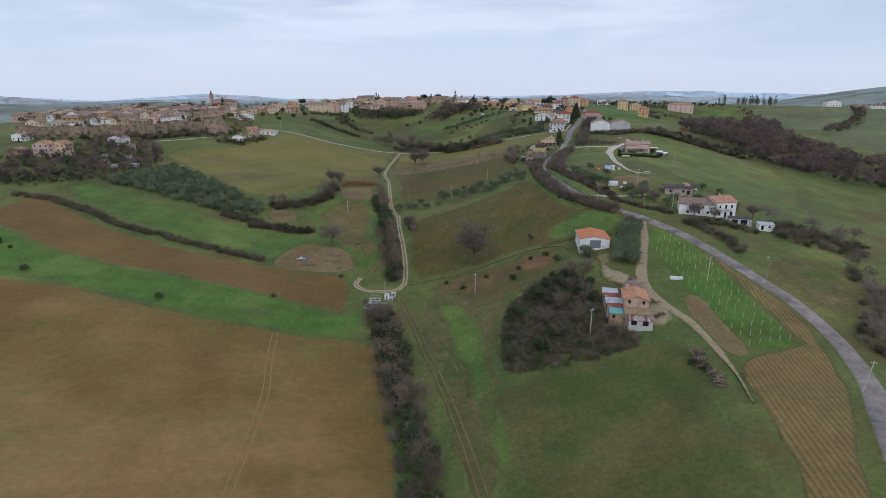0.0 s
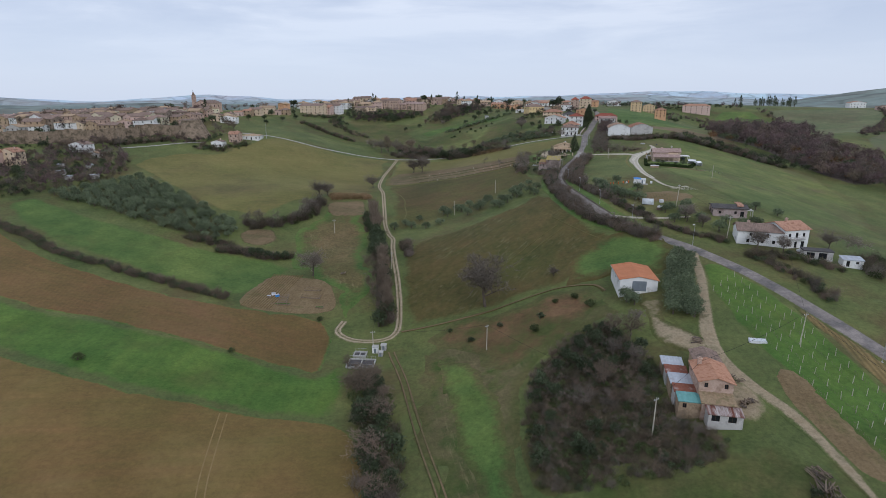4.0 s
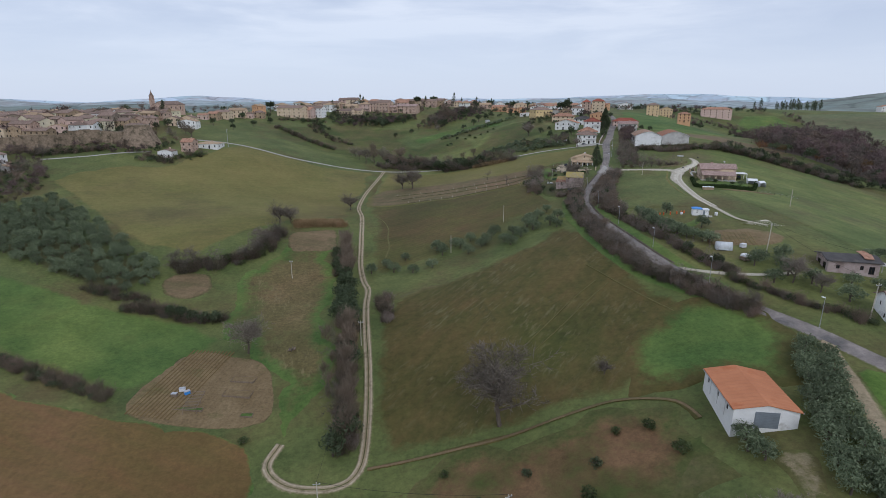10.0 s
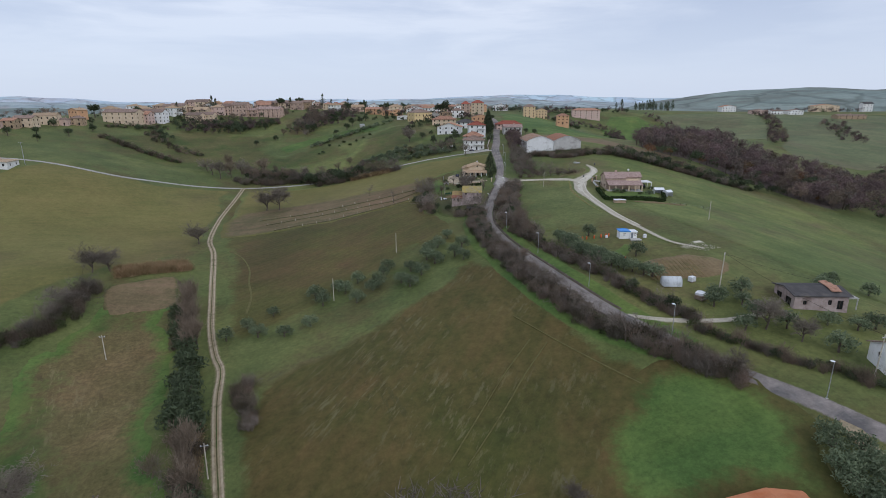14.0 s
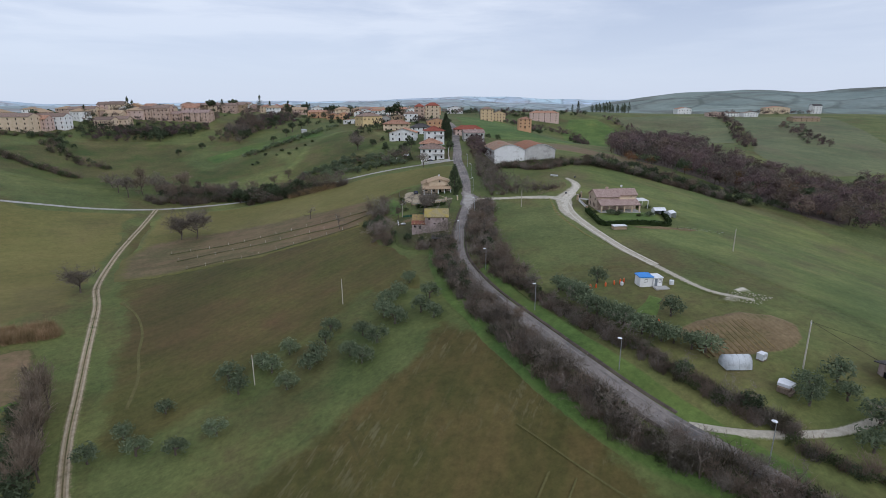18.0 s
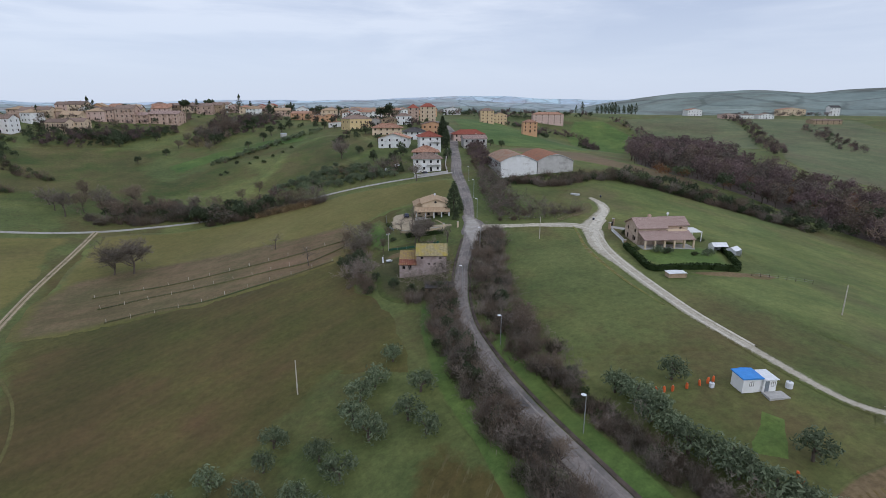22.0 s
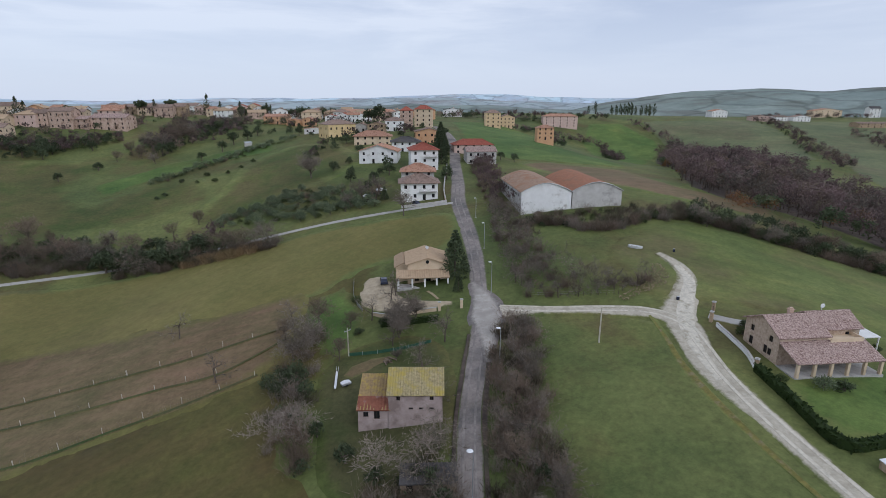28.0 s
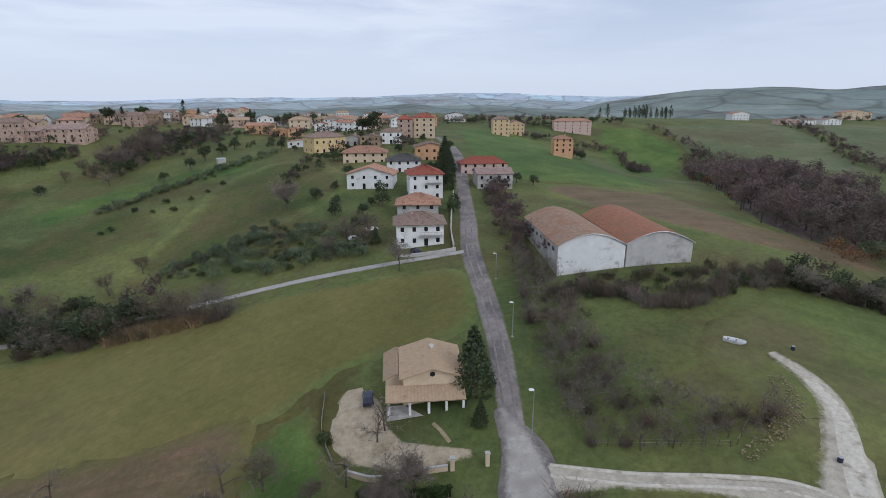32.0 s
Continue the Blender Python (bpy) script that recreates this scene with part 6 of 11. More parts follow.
# ---- plants ----
def leaf_mat(name, dark, light, rough=0.7):
    """Foliage or twigs: each leaf its own shade, each plant a little off from the next."""
    m = bpy.data.materials.new(name)
    m.use_nodes = True
    t = m.node_tree
    b = t.nodes["Principled BSDF"]
    b.inputs["Roughness"].default_value, b.inputs["Specular IOR Level"].default_value = rough, 0.2
    geo, info = t.nodes.new("ShaderNodeNewGeometry"), t.nodes.new("ShaderNodeObjectInfo")
    r = ramp_of(t, [(0.0, dark), (1.0, light)])
    t.links.new(geo.outputs["Random Per Island"], r.inputs["Fac"])
    span = node(t, "MapRange")
    span.inputs["To Min"].default_value, span.inputs["To Max"].default_value = 0.75, 1.25
    t.links.new(info.outputs["Random"], span.inputs["Value"])
    tone = t.nodes.new("ShaderNodeAttribute")
    tone.attribute_name = "tone"
    lean = t.nodes.new("ShaderNodeMath")
    lean.operation = "MULTIPLY_ADD"
    t.links.new(tone.outputs["Fac"], lean.inputs[0])
    lean.inputs[1].default_value = 0.28
    t.links.new(span.outputs[0], lean.inputs[2])
    shift = t.nodes.new("ShaderNodeMath")
    shift.operation = "MULTIPLY_ADD"
    t.links.new(tone.outputs["Fac"], shift.inputs[0])
    shift.inputs[1].default_value, shift.inputs[2].default_value = -0.012, 0.5
    hsv = node(t, "HueSaturation")
    t.links.new(lean.outputs[0], hsv.inputs["Value"])
    t.links.new(shift.outputs[0], hsv.inputs["Hue"])
    t.links.new(r.outputs["Color"], hsv.inputs["Color"])
    t.links.new(hsv.outputs["Color"], b.inputs["Base Color"])
    thin = node(t, "BsdfTranslucent")
    t.links.new(hsv.outputs["Color"], thin.inputs["Color"])
    mix = node(t, "MixShader", Fac=0.35)
    t.links.new(b.outputs[0], mix.inputs[1])
    t.links.new(thin.outputs[0], mix.inputs[2])
    t.links.new(mix.outputs[0], t.nodes["Material Output"].inputs["Surface"])
    return m


OLIVE = leaf_mat("olive_foliage", (0.098, 0.128, 0.070), (0.222, 0.260, 0.155))
DARKLEAF = leaf_mat("dark_evergreen_foliage", (0.050, 0.066, 0.035), (0.108, 0.134, 0.070))
MIDLEAF = leaf_mat("shrub_foliage", (0.05, 0.07, 0.026), (0.115, 0.14, 0.058))
HEDGELEAF = leaf_mat("clipped_hedge_foliage", (0.024, 0.044, 0.012), (0.055, 0.085, 0.024))
TWIG = leaf_mat("grey_brown_twigs", (0.150, 0.126, 0.102), (0.262, 0.222, 0.182))
TWIGRED = leaf_mat("russet_twigs", (0.146, 0.111, 0.083), (0.240, 0.186, 0.140))
PALETWIG = leaf_mat("pale_poplar_twigs", (0.180, 0.138, 0.100), (0.290, 0.232, 0.175))
FARTWIG = leaf_mat("brown_purple_twigs", (0.105, 0.075, 0.070), (0.180, 0.130, 0.120))
RUSSET = leaf_mat("dead_oak_leaves", (0.110, 0.058, 0.026), (0.230, 0.135, 0.062))
REED = leaf_mat("dry_reeds", (0.190, 0.130, 0.065), (0.380, 0.280, 0.160))
BRAMBLE = leaf_mat("bramble_stems_and_leaves", (0.075, 0.066, 0.042), (0.18, 0.155, 0.105))


def mesh_np(name, verts, tris, quads, material):
    me = bpy.data.meshes.new(name)
    verts = np.asarray(verts, np.float32).reshape(-1, 3)
    tris, quads = np.asarray(tris, np.int32).reshape(-1, 3), np.asarray(quads, np.int32).reshape(-1, 4)
    me.vertices.add(len(verts))
    me.vertices.foreach_set("co", verts.ravel())
    me.loops.add(tris.size + quads.size)
    me.loops.foreach_set("vertex_index", np.r_[tris.ravel(), quads.ravel()])
    me.polygons.add(len(tris) + len(quads))
    me.polygons.foreach_set("loop_start", np.r_[np.arange(len(tris)) * 3, tris.size + np.arange(len(quads)) * 4].astype(np.int32))
    me.update(calc_edges=True)
    me.materials.append(material)
    return me


def unit(v):
    return v / (np.linalg.norm(v, axis=-1, keepdims=True) + 1e-9)


def leaves(rng, centres, radii, count, size, flat=1.0, slim=1.0):
    """Quads for leaf sprays round the given clump centres."""
    k = rng.integers(0, len(centres), count)
    d = unit(rng.normal(0, 1, (count, 3))) * (rng.random((count, 1)) ** 0.45)
    p = centres[k] + d * radii[k][:, None] * np.array([1, 1, flat])
    n = unit(d + rng.normal(0, 0.55, (count, 3)))
    a = unit(np.cross(n, rng.normal(0, 1, (count, 3))))
    b = np.cross(n, a) * slim
    s = size * (0.6 + 0.8 * rng.random((count, 1)))
    v = np.stack([p - a * s - b * s * 0.45, p + a * s * 0.8 - b * s * 0.5, p + a * s + b * s * 0.5, p - a * s * 0.7 + b * s * 0.45], 1)
    return v.reshape(-1, 3), np.arange(count * 4).reshape(-1, 4)


def limbs(rng, h, spread, levels, forks, lean=0.55, first=0.3, width=0.05, upward=0.45):
    """A winter tree: trunk and limbs as tubes, twigs as thin triangles."""
    tubes, twigs = [], []

    def grow(p, d, length, r, lv):
        q = p + d * length
        mid = (p + q) / 2 + rng.normal(0, length * 0.05, 3)
        if lv < 2:
            tubes.append(([p, mid, q], [r, r * 0.82, r * 0.62], 6 if lv == 0 else 4))
        else:
            side = unit(np.cross(d, rng.normal(0, 1, 3)))
            w = max(width, r * 0.8)
            twigs.append((p - side * w, p + side * w, q))
        if lv >= levels:
            return
        for k in range(forks[min(lv, len(forks) - 1)]):
            at = 1.0 if k == 0 else (first if lv == 0 else 0.25) + (1 - (first if lv == 0 else 0.25)) * rng.random()
            nd = unit(d * (1 - lean) + unit(rng.normal(0, 1, 3) * np.array([spread, spread, 0.7])) * lean + np.array([0, 0, upward * 0.3]))
            grow(p + (q - p) * at, nd, length * (0.5 + 0.28 * rng.random()), r * 0.55, lv + 1)

    grow(np.zeros(3), unit(np.array([rng.normal(0, 0.06), rng.normal(0, 0.06), 1.0])), h * 0.42, h * 0.022, 0)
    tv = [], []
    shape = join(*[tube(p, r, s) for p, r, s in tubes])
    tw = np.array(twigs).reshape(-1, 3)
    return shape, tw, np.arange(len(tw)).reshape(-1, 3)


def bare_tree(seed, h=8.0, spread=1.0, material=None, forks=(8, 6, 5, 5), width=0.04, lean=0.6):
    rng = np.random.default_rng(seed)
    shape, tv, tf = limbs(rng, h, spread, 4, forks, lean, 0.35, width)
    top = tv[:, 2].max()
    k = h / top
    return mesh_of("trunk", [Vector(v) * k for v in shape[0]], shape[1], BARK), mesh_np("crown", tv * k, tf, [], material or TWIG)


def olive_tree(seed, h=4.0, r=2.3, count=900, material=None, size=0.24, low=0.5):
    rng = np.random.default_rng(seed)
    n = 13
    c = unit(rng.normal(0, 1, (n, 3)))
    c[:, 2] = np.abs(c[:, 2]) * 0.8 - 0.15
    c = c * np.array([r * 0.72, r * 0.72, h * (0.86 - low)]) + np.array([0, 0, h * low])
    v, f = leaves(rng, c, rng.uniform(0.38, 0.62, n) * r, count, size, 1.0, 0.62)
    stem = [tube([(0, 0, -0.4), (0.05, 0.04, h * 0.2), (0.1 * rng.normal(), 0.1 * rng.normal(), h * 0.36)], [0.24, 0.19, 0.16], 7)]
    stem += [tube([(0, 0, h * 0.3), tuple(c[i] * np.array([0.5, 0.5, 0.82])), tuple(c[i])], [0.13, 0.09, 0.04], 5) for i in range(6)]
    return mesh_of("trunk", *join(*stem), BARK), mesh_np("crown", v, [], f, material or OLIVE)


def cypress_tree(seed, h=9.0, r=1.6, count=800, material=None, point=0.75):
    rng = np.random.default_rng(seed)
    z = rng.random(26) ** 0.9
    a = rng.random(26) * math.tau
    rad = r * np.clip(np.minimum(1, (1 - z) * 2.0) * (0.35 + 0.65 * np.minimum(1, z * 5)), 0.06, 1)
    c = np.c_[np.cos(a) * rad * 0.55, np.sin(a) * rad * 0.55, 0.6 + z * (h - 0.9)]
    v, f = leaves(rng, c, rad * point, count, 0.17, 1.7)
    return mesh_of("trunk", *tube([(0, 0, -0.3), (0, 0, h * 0.3), (0, 0, h * 0.85)], [0.2, 0.14, 0.04], 6), BARK), mesh_np("crown", v, [], f, material or DARKLEAF)


def fir_tree(seed, h=9.0, r=3.7, count=2300):
    rng = np.random.default_rng(seed)
    z = np.repeat(np.linspace(0.06, 0.97, 15), 7)
    a = np.tile(np.arange(7) / 7 * math.tau, 15) + rng.normal(0, 0.25, 105) + z * 9
    rad = r * (1 - z) ** 0.85
    c = np.c_[np.cos(a) * rad * 0.7, np.sin(a) * rad * 0.7, z * h - rad * 0.12]
    v, f = leaves(rng, c, 0.22 + rad * 0.28, count, 0.2, 0.5)
    return mesh_of("trunk", *tube([(0, 0, -0.3), (0, 0, h * 0.5), (0, 0, h * 0.97)], [0.24, 0.15, 0.03], 6), BARK), mesh_np("crown", v, [], f, DARKLEAF)


def umbrella_pine(seed, h=9.0):
    rng = np.random.default_rng(seed)
    n = 26
    c = unit(rng.normal(0, 1, (n, 3))) * rng.uniform(0.4, 1.0, (n, 1)) * np.array([3.2, 3.2, 1.7]) + np.array([0, 0, h * 0.66])
    v, f = leaves(rng, c, rng.uniform(0.9, 1.5, n), 820, 0.34, 0.7)
    return mesh_of("trunk", *join(tube([(0, 0, -0.4), (0.1, 0, h * 0.4), (0, 0.1, h * 0.78)], [0.28, 0.2, 0.12], 7), *[tube([(0, 0, h * 0.62), tuple(q)], [0.1, 0.04], 5) for q in c[:6]]), BARK), mesh_np("crown", v, [], f, DARKLEAF)


def wood_tree(seed, h=9.0, r=3.6, count=190, material=None):
    """A winter wood tree seen from far: a trunk, limbs and a rounded crown of twig sprays in clumps."""
    rng = np.random.default_rng(seed)
    n = 11
    c = unit(rng.normal(0, 1, (n, 3)))
    c[:, 2] = np.abs(c[:, 2])
    c = c * np.array([r * 0.72, r * 0.72, h * 0.40]) + np.array([0, 0, h * 0.48])
    v, f = leaves(rng, c, rng.uniform(0.36, 0.6, n) * r, count, 0.62, 1.0, 0.30)
    limb = join(tube([(0, 0, -0.4), (0.1, 0.05, h * 0.3), (0.1, 0.1, h * 0.6)], [0.2, 0.15, 0.09], 4), *[tube([(0, 0, h * 0.3), tuple(q)], [0.1, 0.03], 3, False) for q in c[:7]])
    return mesh_of("trunk", *limb, BARK), mesh_np("crown", v, [], f, material or FARTWIG)


WOODS = [wood_tree(400 + s, material=(FARTWIG, FARTWIG, TWIGRED, TWIG)[s]) for s in range(4)]
BARE = [bare_tree(s, 8.0, 1.0, TWIG if s % 2 else TWIGRED) for s in range(4)]
BROAD = [bare_tree(20 + s, 8.0, 1.4, TWIG, (11, 8, 6, 5), 0.030, 0.6) for s in range(2)]
POPLAR = [bare_tree(30 + s, 8.0, 0.45, PALETWIG, (10, 6, 4, 3), 0.035, 0.36) for s in range(2)]
SMALLBARE = [bare_tree(40 + s, 8.0, 1.0, TWIG, (5, 4, 4, 3), 0.04) for s in range(2)]
LOW = [bare_tree(45 + s, 4.3, 1.1, TWIG if s else TWIGRED, (6, 5, 4, 4), 0.035) for s in range(2)]
FARBARE = [bare_tree(300 + s, 8.0, 1.1, TWIGRED if s == 1 else FARTWIG, (6, 5, 4, 3), 0.14) for s in range(4)]
OLIVES = [olive_tree(50 + s, count=560, size=0.25) for s in range(4)]
SHRUBS = [olive_tree(60 + s, 2.4, 1.5, 420, MIDLEAF if s else DARKLEAF, 0.2, low=0.36) for s in range(3)]
EVERGREEN = [olive_tree(70 + s, 6.5, 2.4, 450, DARKLEAF, 0.34, low=0.38) for s in range(3)]
RUSSETS = [olive_tree(80, 5.5, 2.2, 620, RUSSET, 0.2)]
CYPRESS = [cypress_tree(90 + s) for s in range(2)]
FIR = [fir_tree(95)]
PINE = [umbrella_pine(97), olive_tree(98, 9.0, 3.0, 760, DARKLEAF, 0.38, low=0.36)]


def brush_clump(seed, count=130, material=None):
    """A clump of bare stems with side twigs, about 3 m high, for hedges and brush."""
    rng = np.random.default_rng(seed)
    base = np.c_[rng.normal(0, 0.55, (count, 2)), np.zeros(count)]
    d = unit(np.c_[rng.normal(0, 0.42, (count, 2)), np.ones(count)])
    ln = rng.uniform(1.3, 3.2, (count, 1))
    tip = base + d * ln
    tri = []
    for p, q in [(base, tip)] + [(base + d * ln * a, None) for a in (0.3, 0.5, 0.7, 0.85)]:
        if q is None:
            q = p + unit(d + rng.normal(0, 0.6, (count, 3))) * ln * rng.uniform(0.25, 0.5, (count, 1))
            w = 0.032
        else:
            w = 0.042
        side = unit(np.cross(q - p, rng.normal(0, 1, (count, 3)))) * w
        tri.append(np.stack([p - side, p + side, q], 1))
    v = np.concatenate(tri).reshape(-1, 3)
    return None, mesh_np("stems", v, np.arange(len(v)).reshape(-1, 3), [], material or TWIG)


BRUSH = [brush_clump(200 + s, 145, (TWIGRED, TWIGRED, TWIG, BRAMBLE)[s]) for s in range(4)]


def plant(name, models, spots, label, category, group, size=(0.85, 1.15), seed=1, sink=0.05, ref=None):
    """Trees as things of their own at the given places, or places with a height: (x, y) or (x, y, h); ref: the model's own height."""
    rng = np.random.default_rng(seed)
    for s in spots:
        trunk, crown = models[int(rng.integers(0, len(models)))]
        k = (s[2] / ref) if len(s) > 2 and ref else rng.uniform(*size)
        p = up(s[0], s[1], -sink)
        t = thing(name, Matrix.Translation(p) @ Euler((0, 0, rng.random() * math.tau)).to_matrix().to_4x4() @ Matrix.Diagonal((k * rng.uniform(0.9, 1.12), k * rng.uniform(0.9, 1.12), k, 1)), label, category, group)
        part("trunk", trunk, None, t)
        part("crown", crown, None, t)


def read_mesh(me):
    v = np.empty(len(me.vertices) * 3, np.float32)
    me.vertices.foreach_get("co", v)
    size = np.empty(len(me.polygons), np.int32)
    me.polygons.foreach_get("loop_total", size)
    idx = np.empty(len(me.loops), np.int32)
    me.loops.foreach_get("vertex_index", idx)
    return v.reshape(-1, 3), size, idx


def thicket(name, models, spots, label, category, group="", size=(0.8, 1.2), seed=1, sink=0.1, keep=1.0, with_trunk=False):
    """Plants past counting as one object: copies of the models' crowns joined, each turned and sized by chance; keep: share of the leaves."""
    rng = np.random.default_rng(seed)
    sets = {}
    for trunk, crown in models:
        for me in ([crown, trunk] if with_trunk else [crown]):
            sets.setdefault(me.materials[0].name, (me.materials[0], []))
    for s in spots:
        trunk, crown = models[int(rng.integers(0, len(models)))]
        k = s[2] if len(s) > 2 else rng.uniform(*size)
        a = rng.random() * math.tau
        ca, sa = math.cos(a), math.sin(a)
        base = np.array([s[0], s[1], float(height(s[0], s[1])) - sink])
        mood = rng.uniform(-1, 1)
        for me in ([crown, trunk] if with_trunk else [crown]):
            v, tot, idx = read_mesh(me)
            if keep < 1 and me is crown:
                n = int(tot[0])
                pick = rng.random(len(tot)) < keep
                v = v.reshape(-1, n, 3)[pick].reshape(-1, 3) if len(v) == len(tot) * n else v
                tot = tot[pick]
                idx = np.arange(len(v), dtype=np.int32)
            m = np.array([[ca, -sa, 0], [sa, ca, 0], [0, 0, 1]]) * k * np.array([rng.uniform(0.85, 1.2), rng.uniform(0.85, 1.2), rng.uniform(0.85, 1.15)])
            sets[me.materials[0].name][1].append((v @ m.T + base, tot, idx, mood))
    top = None
    for mat, bits in sets.values():
        if not bits:
            continue
        n, vs, tri, quad, moods = 0, [], [], [], []
        for v, tot, idx, mood in bits:
            vs.append(v)
            moods.append(np.full(len(v), mood, np.float32))
            if len(tot) and tot.min() == tot.max() and tot[0] in (3, 4):
                (tri if tot[0] == 3 else quad).append(idx.reshape(-1, int(tot[0])) + n)
            else:
                starts = np.r_[0, np.cumsum(tot)[:-1]]
                for w, store in ((3, tri), (4, quad)):
                    sel = starts[tot == w]
                    if len(sel):
                        store.append(idx[sel[:, None] + np.arange(w)] + n)
            n += len(v)
        me = mesh_np(name, np.concatenate(vs), np.concatenate(tri) if tri else [], np.concatenate(quad) if quad else [], mat)
        me.attributes.new("tone", "FLOAT", "POINT").data.foreach_set("value", np.concatenate(moods))
        if top is None:
            top = tagged(new(name, me), label, category, group, "stuff")
        else:
            ob = part("undergrowth" if mat is not BARK else "trunks", me, None, top)
            tagged(ob, kind="stuff")
    return top


def along(points, gap, width=0.0, seed=1, shift=0.0):
    """Places along a line of the plan, scattered over a width, moved to the right of it by shift."""
    c = smooth_line(points, 1.0)
    d = unit(np.gradient(c, axis=0))
    side = np.stack([d[:, 1], -d[:, 0]], 1)
    rng = np.random.default_rng(seed)
    run = np.r_[0, np.cumsum(np.linalg.norm(np.diff(c, axis=0), axis=1))]
    out = []
    for s in np.arange(gap * 0.5, run[-1], gap):
        s += rng.uniform(-0.4, 0.4) * gap
        i = int(np.clip(np.searchsorted(run, s), 0, len(c) - 1))
        p = c[i] + side[i] * (shift + rng.uniform(-0.5, 0.5) * width)
        out.append((float(p[0]), float(p[1])))
    return out


def within(poly, gap, seed=1, jitter=0.4, turn=0.0):
    """Places in a loose grid inside a polygon of the plan."""
    rng = np.random.default_rng(seed)
    p = np.array(poly, float)
    c = p.mean(0)
    r = np.abs(p - c).max() * 1.5
    g = np.arange(-r, r, gap)
    x, y = (q.ravel() for q in np.meshgrid(g, g))
    x, y = x + rng.uniform(-jitter, jitter, x.shape) * gap, y + rng.uniform(-jitter, jitter, y.shape) * gap
    ca, sa = math.cos(radians(turn)), math.sin(radians(turn))
    X, Y = c[0] + x * ca - y * sa, c[1] + x * sa + y * ca
    ok = inside(poly, X, Y)
    return [(float(a), float(b)) for a, b in zip(X[ok], Y[ok])]


# the stream bank between the ploughed field and the meadow
CREEK = [(-33, 138), (-28, 124), (-21, 106), (-17.8, 88), (-14.5, 68), (-11, 53), (-8, 40), (-6, 25), (-4, 0), (-2, -60)]
thicket("bank_scrub", [*BRUSH, BARE[0], SHRUBS[0], SHRUBS[1], SHRUBS[2], SHRUBS[1]], along(CREEK[1:], 0.62, 9.5, 2), "tangled bare scrub and shrubs along a stream bank", "scrub", size=(0.7, 1.3), seed=2, keep=0.6)
plant("bank_tree", EVERGREEN, along(CREEK[1:5], 2.4, 8.0, 3) + along(CREEK[4:], 5.5, 7, 33), "ivy-dark evergreen tree on the stream bank", "tree", "bank trees", (0.7, 1.15), 3)
plant("bare_tree", BARE, along(CREEK, 9.0, 6.0, 5), "bare winter tree on the stream bank", "tree", "bare trees", (0.55, 0.8), 4)

# the dirt track's row of poplars and dark ivy trees
plant("poplar", POPLAR, along([(-22.5, 158), (-25.5, 176), (-28, 192), (-29.5, 203)], 2.6, 2.5, 6) + along([(-43, 280), (-40, 262), (-37, 248)], 2.4, 3.0, 7), "slim bare poplar beside the dirt track", "tree", "poplars by the track", (1.15, 1.6), 6)
plant("ivy_tree", EVERGREEN, along([(-31.5, 208), (-33, 222), (-35.5, 236), (-38, 248)], 3.0, 3.0, 8) + [(-24, 166), (-23.5, 161), (-27, 188)], "dark ivy-covered tree beside the dirt track", "tree", "ivy trees", (1.0, 1.5), 7)
thicket("track_trees", [*POPLAR, SMALLBARE[0]], along([(-25.5, 160), (-29.0, 174), (-31.5, 188), (-33.5, 200)], 1.9, 5.0, 66), "belt of slim bare poplar stems beside the track", "trees", size=(0.75, 1.2), seed=66, keep=0.8)
plant("ivy_tree", EVERGREEN, [(-45.5, 271), (-42.9, 259.2), (-36.8, 229), (-33.6, 224.5), (-26.0, 157.5), (-34, 212), (-35, 218), (-40, 252)], "dark ivy-covered tree in the track hedge", "tree", "ivy trees", (1.1, 1.5), 67)
thicket("track_brush", [*BRUSH, LOW[0]], along([(-23, 157), (-26.5, 180), (-30, 204), (-33, 216)], 0.8, 4.5, 9) + along([(-22, 226), (-19.5, 218), (-18.5, 208)], 0.8, 4.0, 10) + along([(-46, 278), (-41, 252)], 1.5, 5, 11), "brown bare brush along the dirt track", "brush", size=(0.7, 1.3), seed=8, keep=0.7)
thicket("reed_bed", [(None, mesh_np("reed", *(lambda r: (lambda p, t, w: (np.stack([p - w, p + w, t], 1).reshape(-1, 3), np.arange(len(p) * 3).reshape(-1, 3), []))(np.c_[r.normal(0, 0.8, (240, 2)), np.zeros(240)], np.c_[r.normal(0, 1.1, (240, 2)), r.uniform(1.6, 2.7, 240)], np.c_[r.normal(0, 0.05, (240, 2)), np.zeros(240)]))(np.random.default_rng(5)), REED))], along([(-72, 303), (-66, 306), (-58, 309), (-50, 311)], 0.35, 6.5, 12) + along([(22, 438), (30, 435.5), (38, 432), (45, 430)], 0.7, 4.0, 13) + along([(-28.5, 198), (-29.5, 206), (-30.5, 213)], 1.0, 2.0, 19), "bed of dry straw-coloured reeds", "reeds", size=(0.9, 1.2), seed=9)

# garden and hedges left of the track
thicket("field_hedge", [*BRUSH, SHRUBS[0]], along([(-110, 221), (-97, 222), (-85, 218.5), (-74, 217)], 0.7, 4.5, 14), "dark mixed hedge beside the gardens", "hedge", size=(0.8, 1.3), seed=10, keep=0.6)
plant("evergreen_shrub", EVERGREEN, [(-92, 219.5), (-88, 218), (-84, 217.5), (-80, 217), (-76, 217)], "dark evergreen tree in the hedge", "tree", "hedge trees", (0.75, 1.0), 11)
thicket("field_hedge", [*BRUSH, BARE[1], SMALLBARE[0], SHRUBS[1]], along([(-106, 250), (-97, 255), (-89, 259), (-82, 265), (-77, 275), (-75, 291)], 0.55, 7.0, 15), "brown bare hedge above the terraces", "hedge", size=(0.9, 1.55), seed=12, keep=0.6)
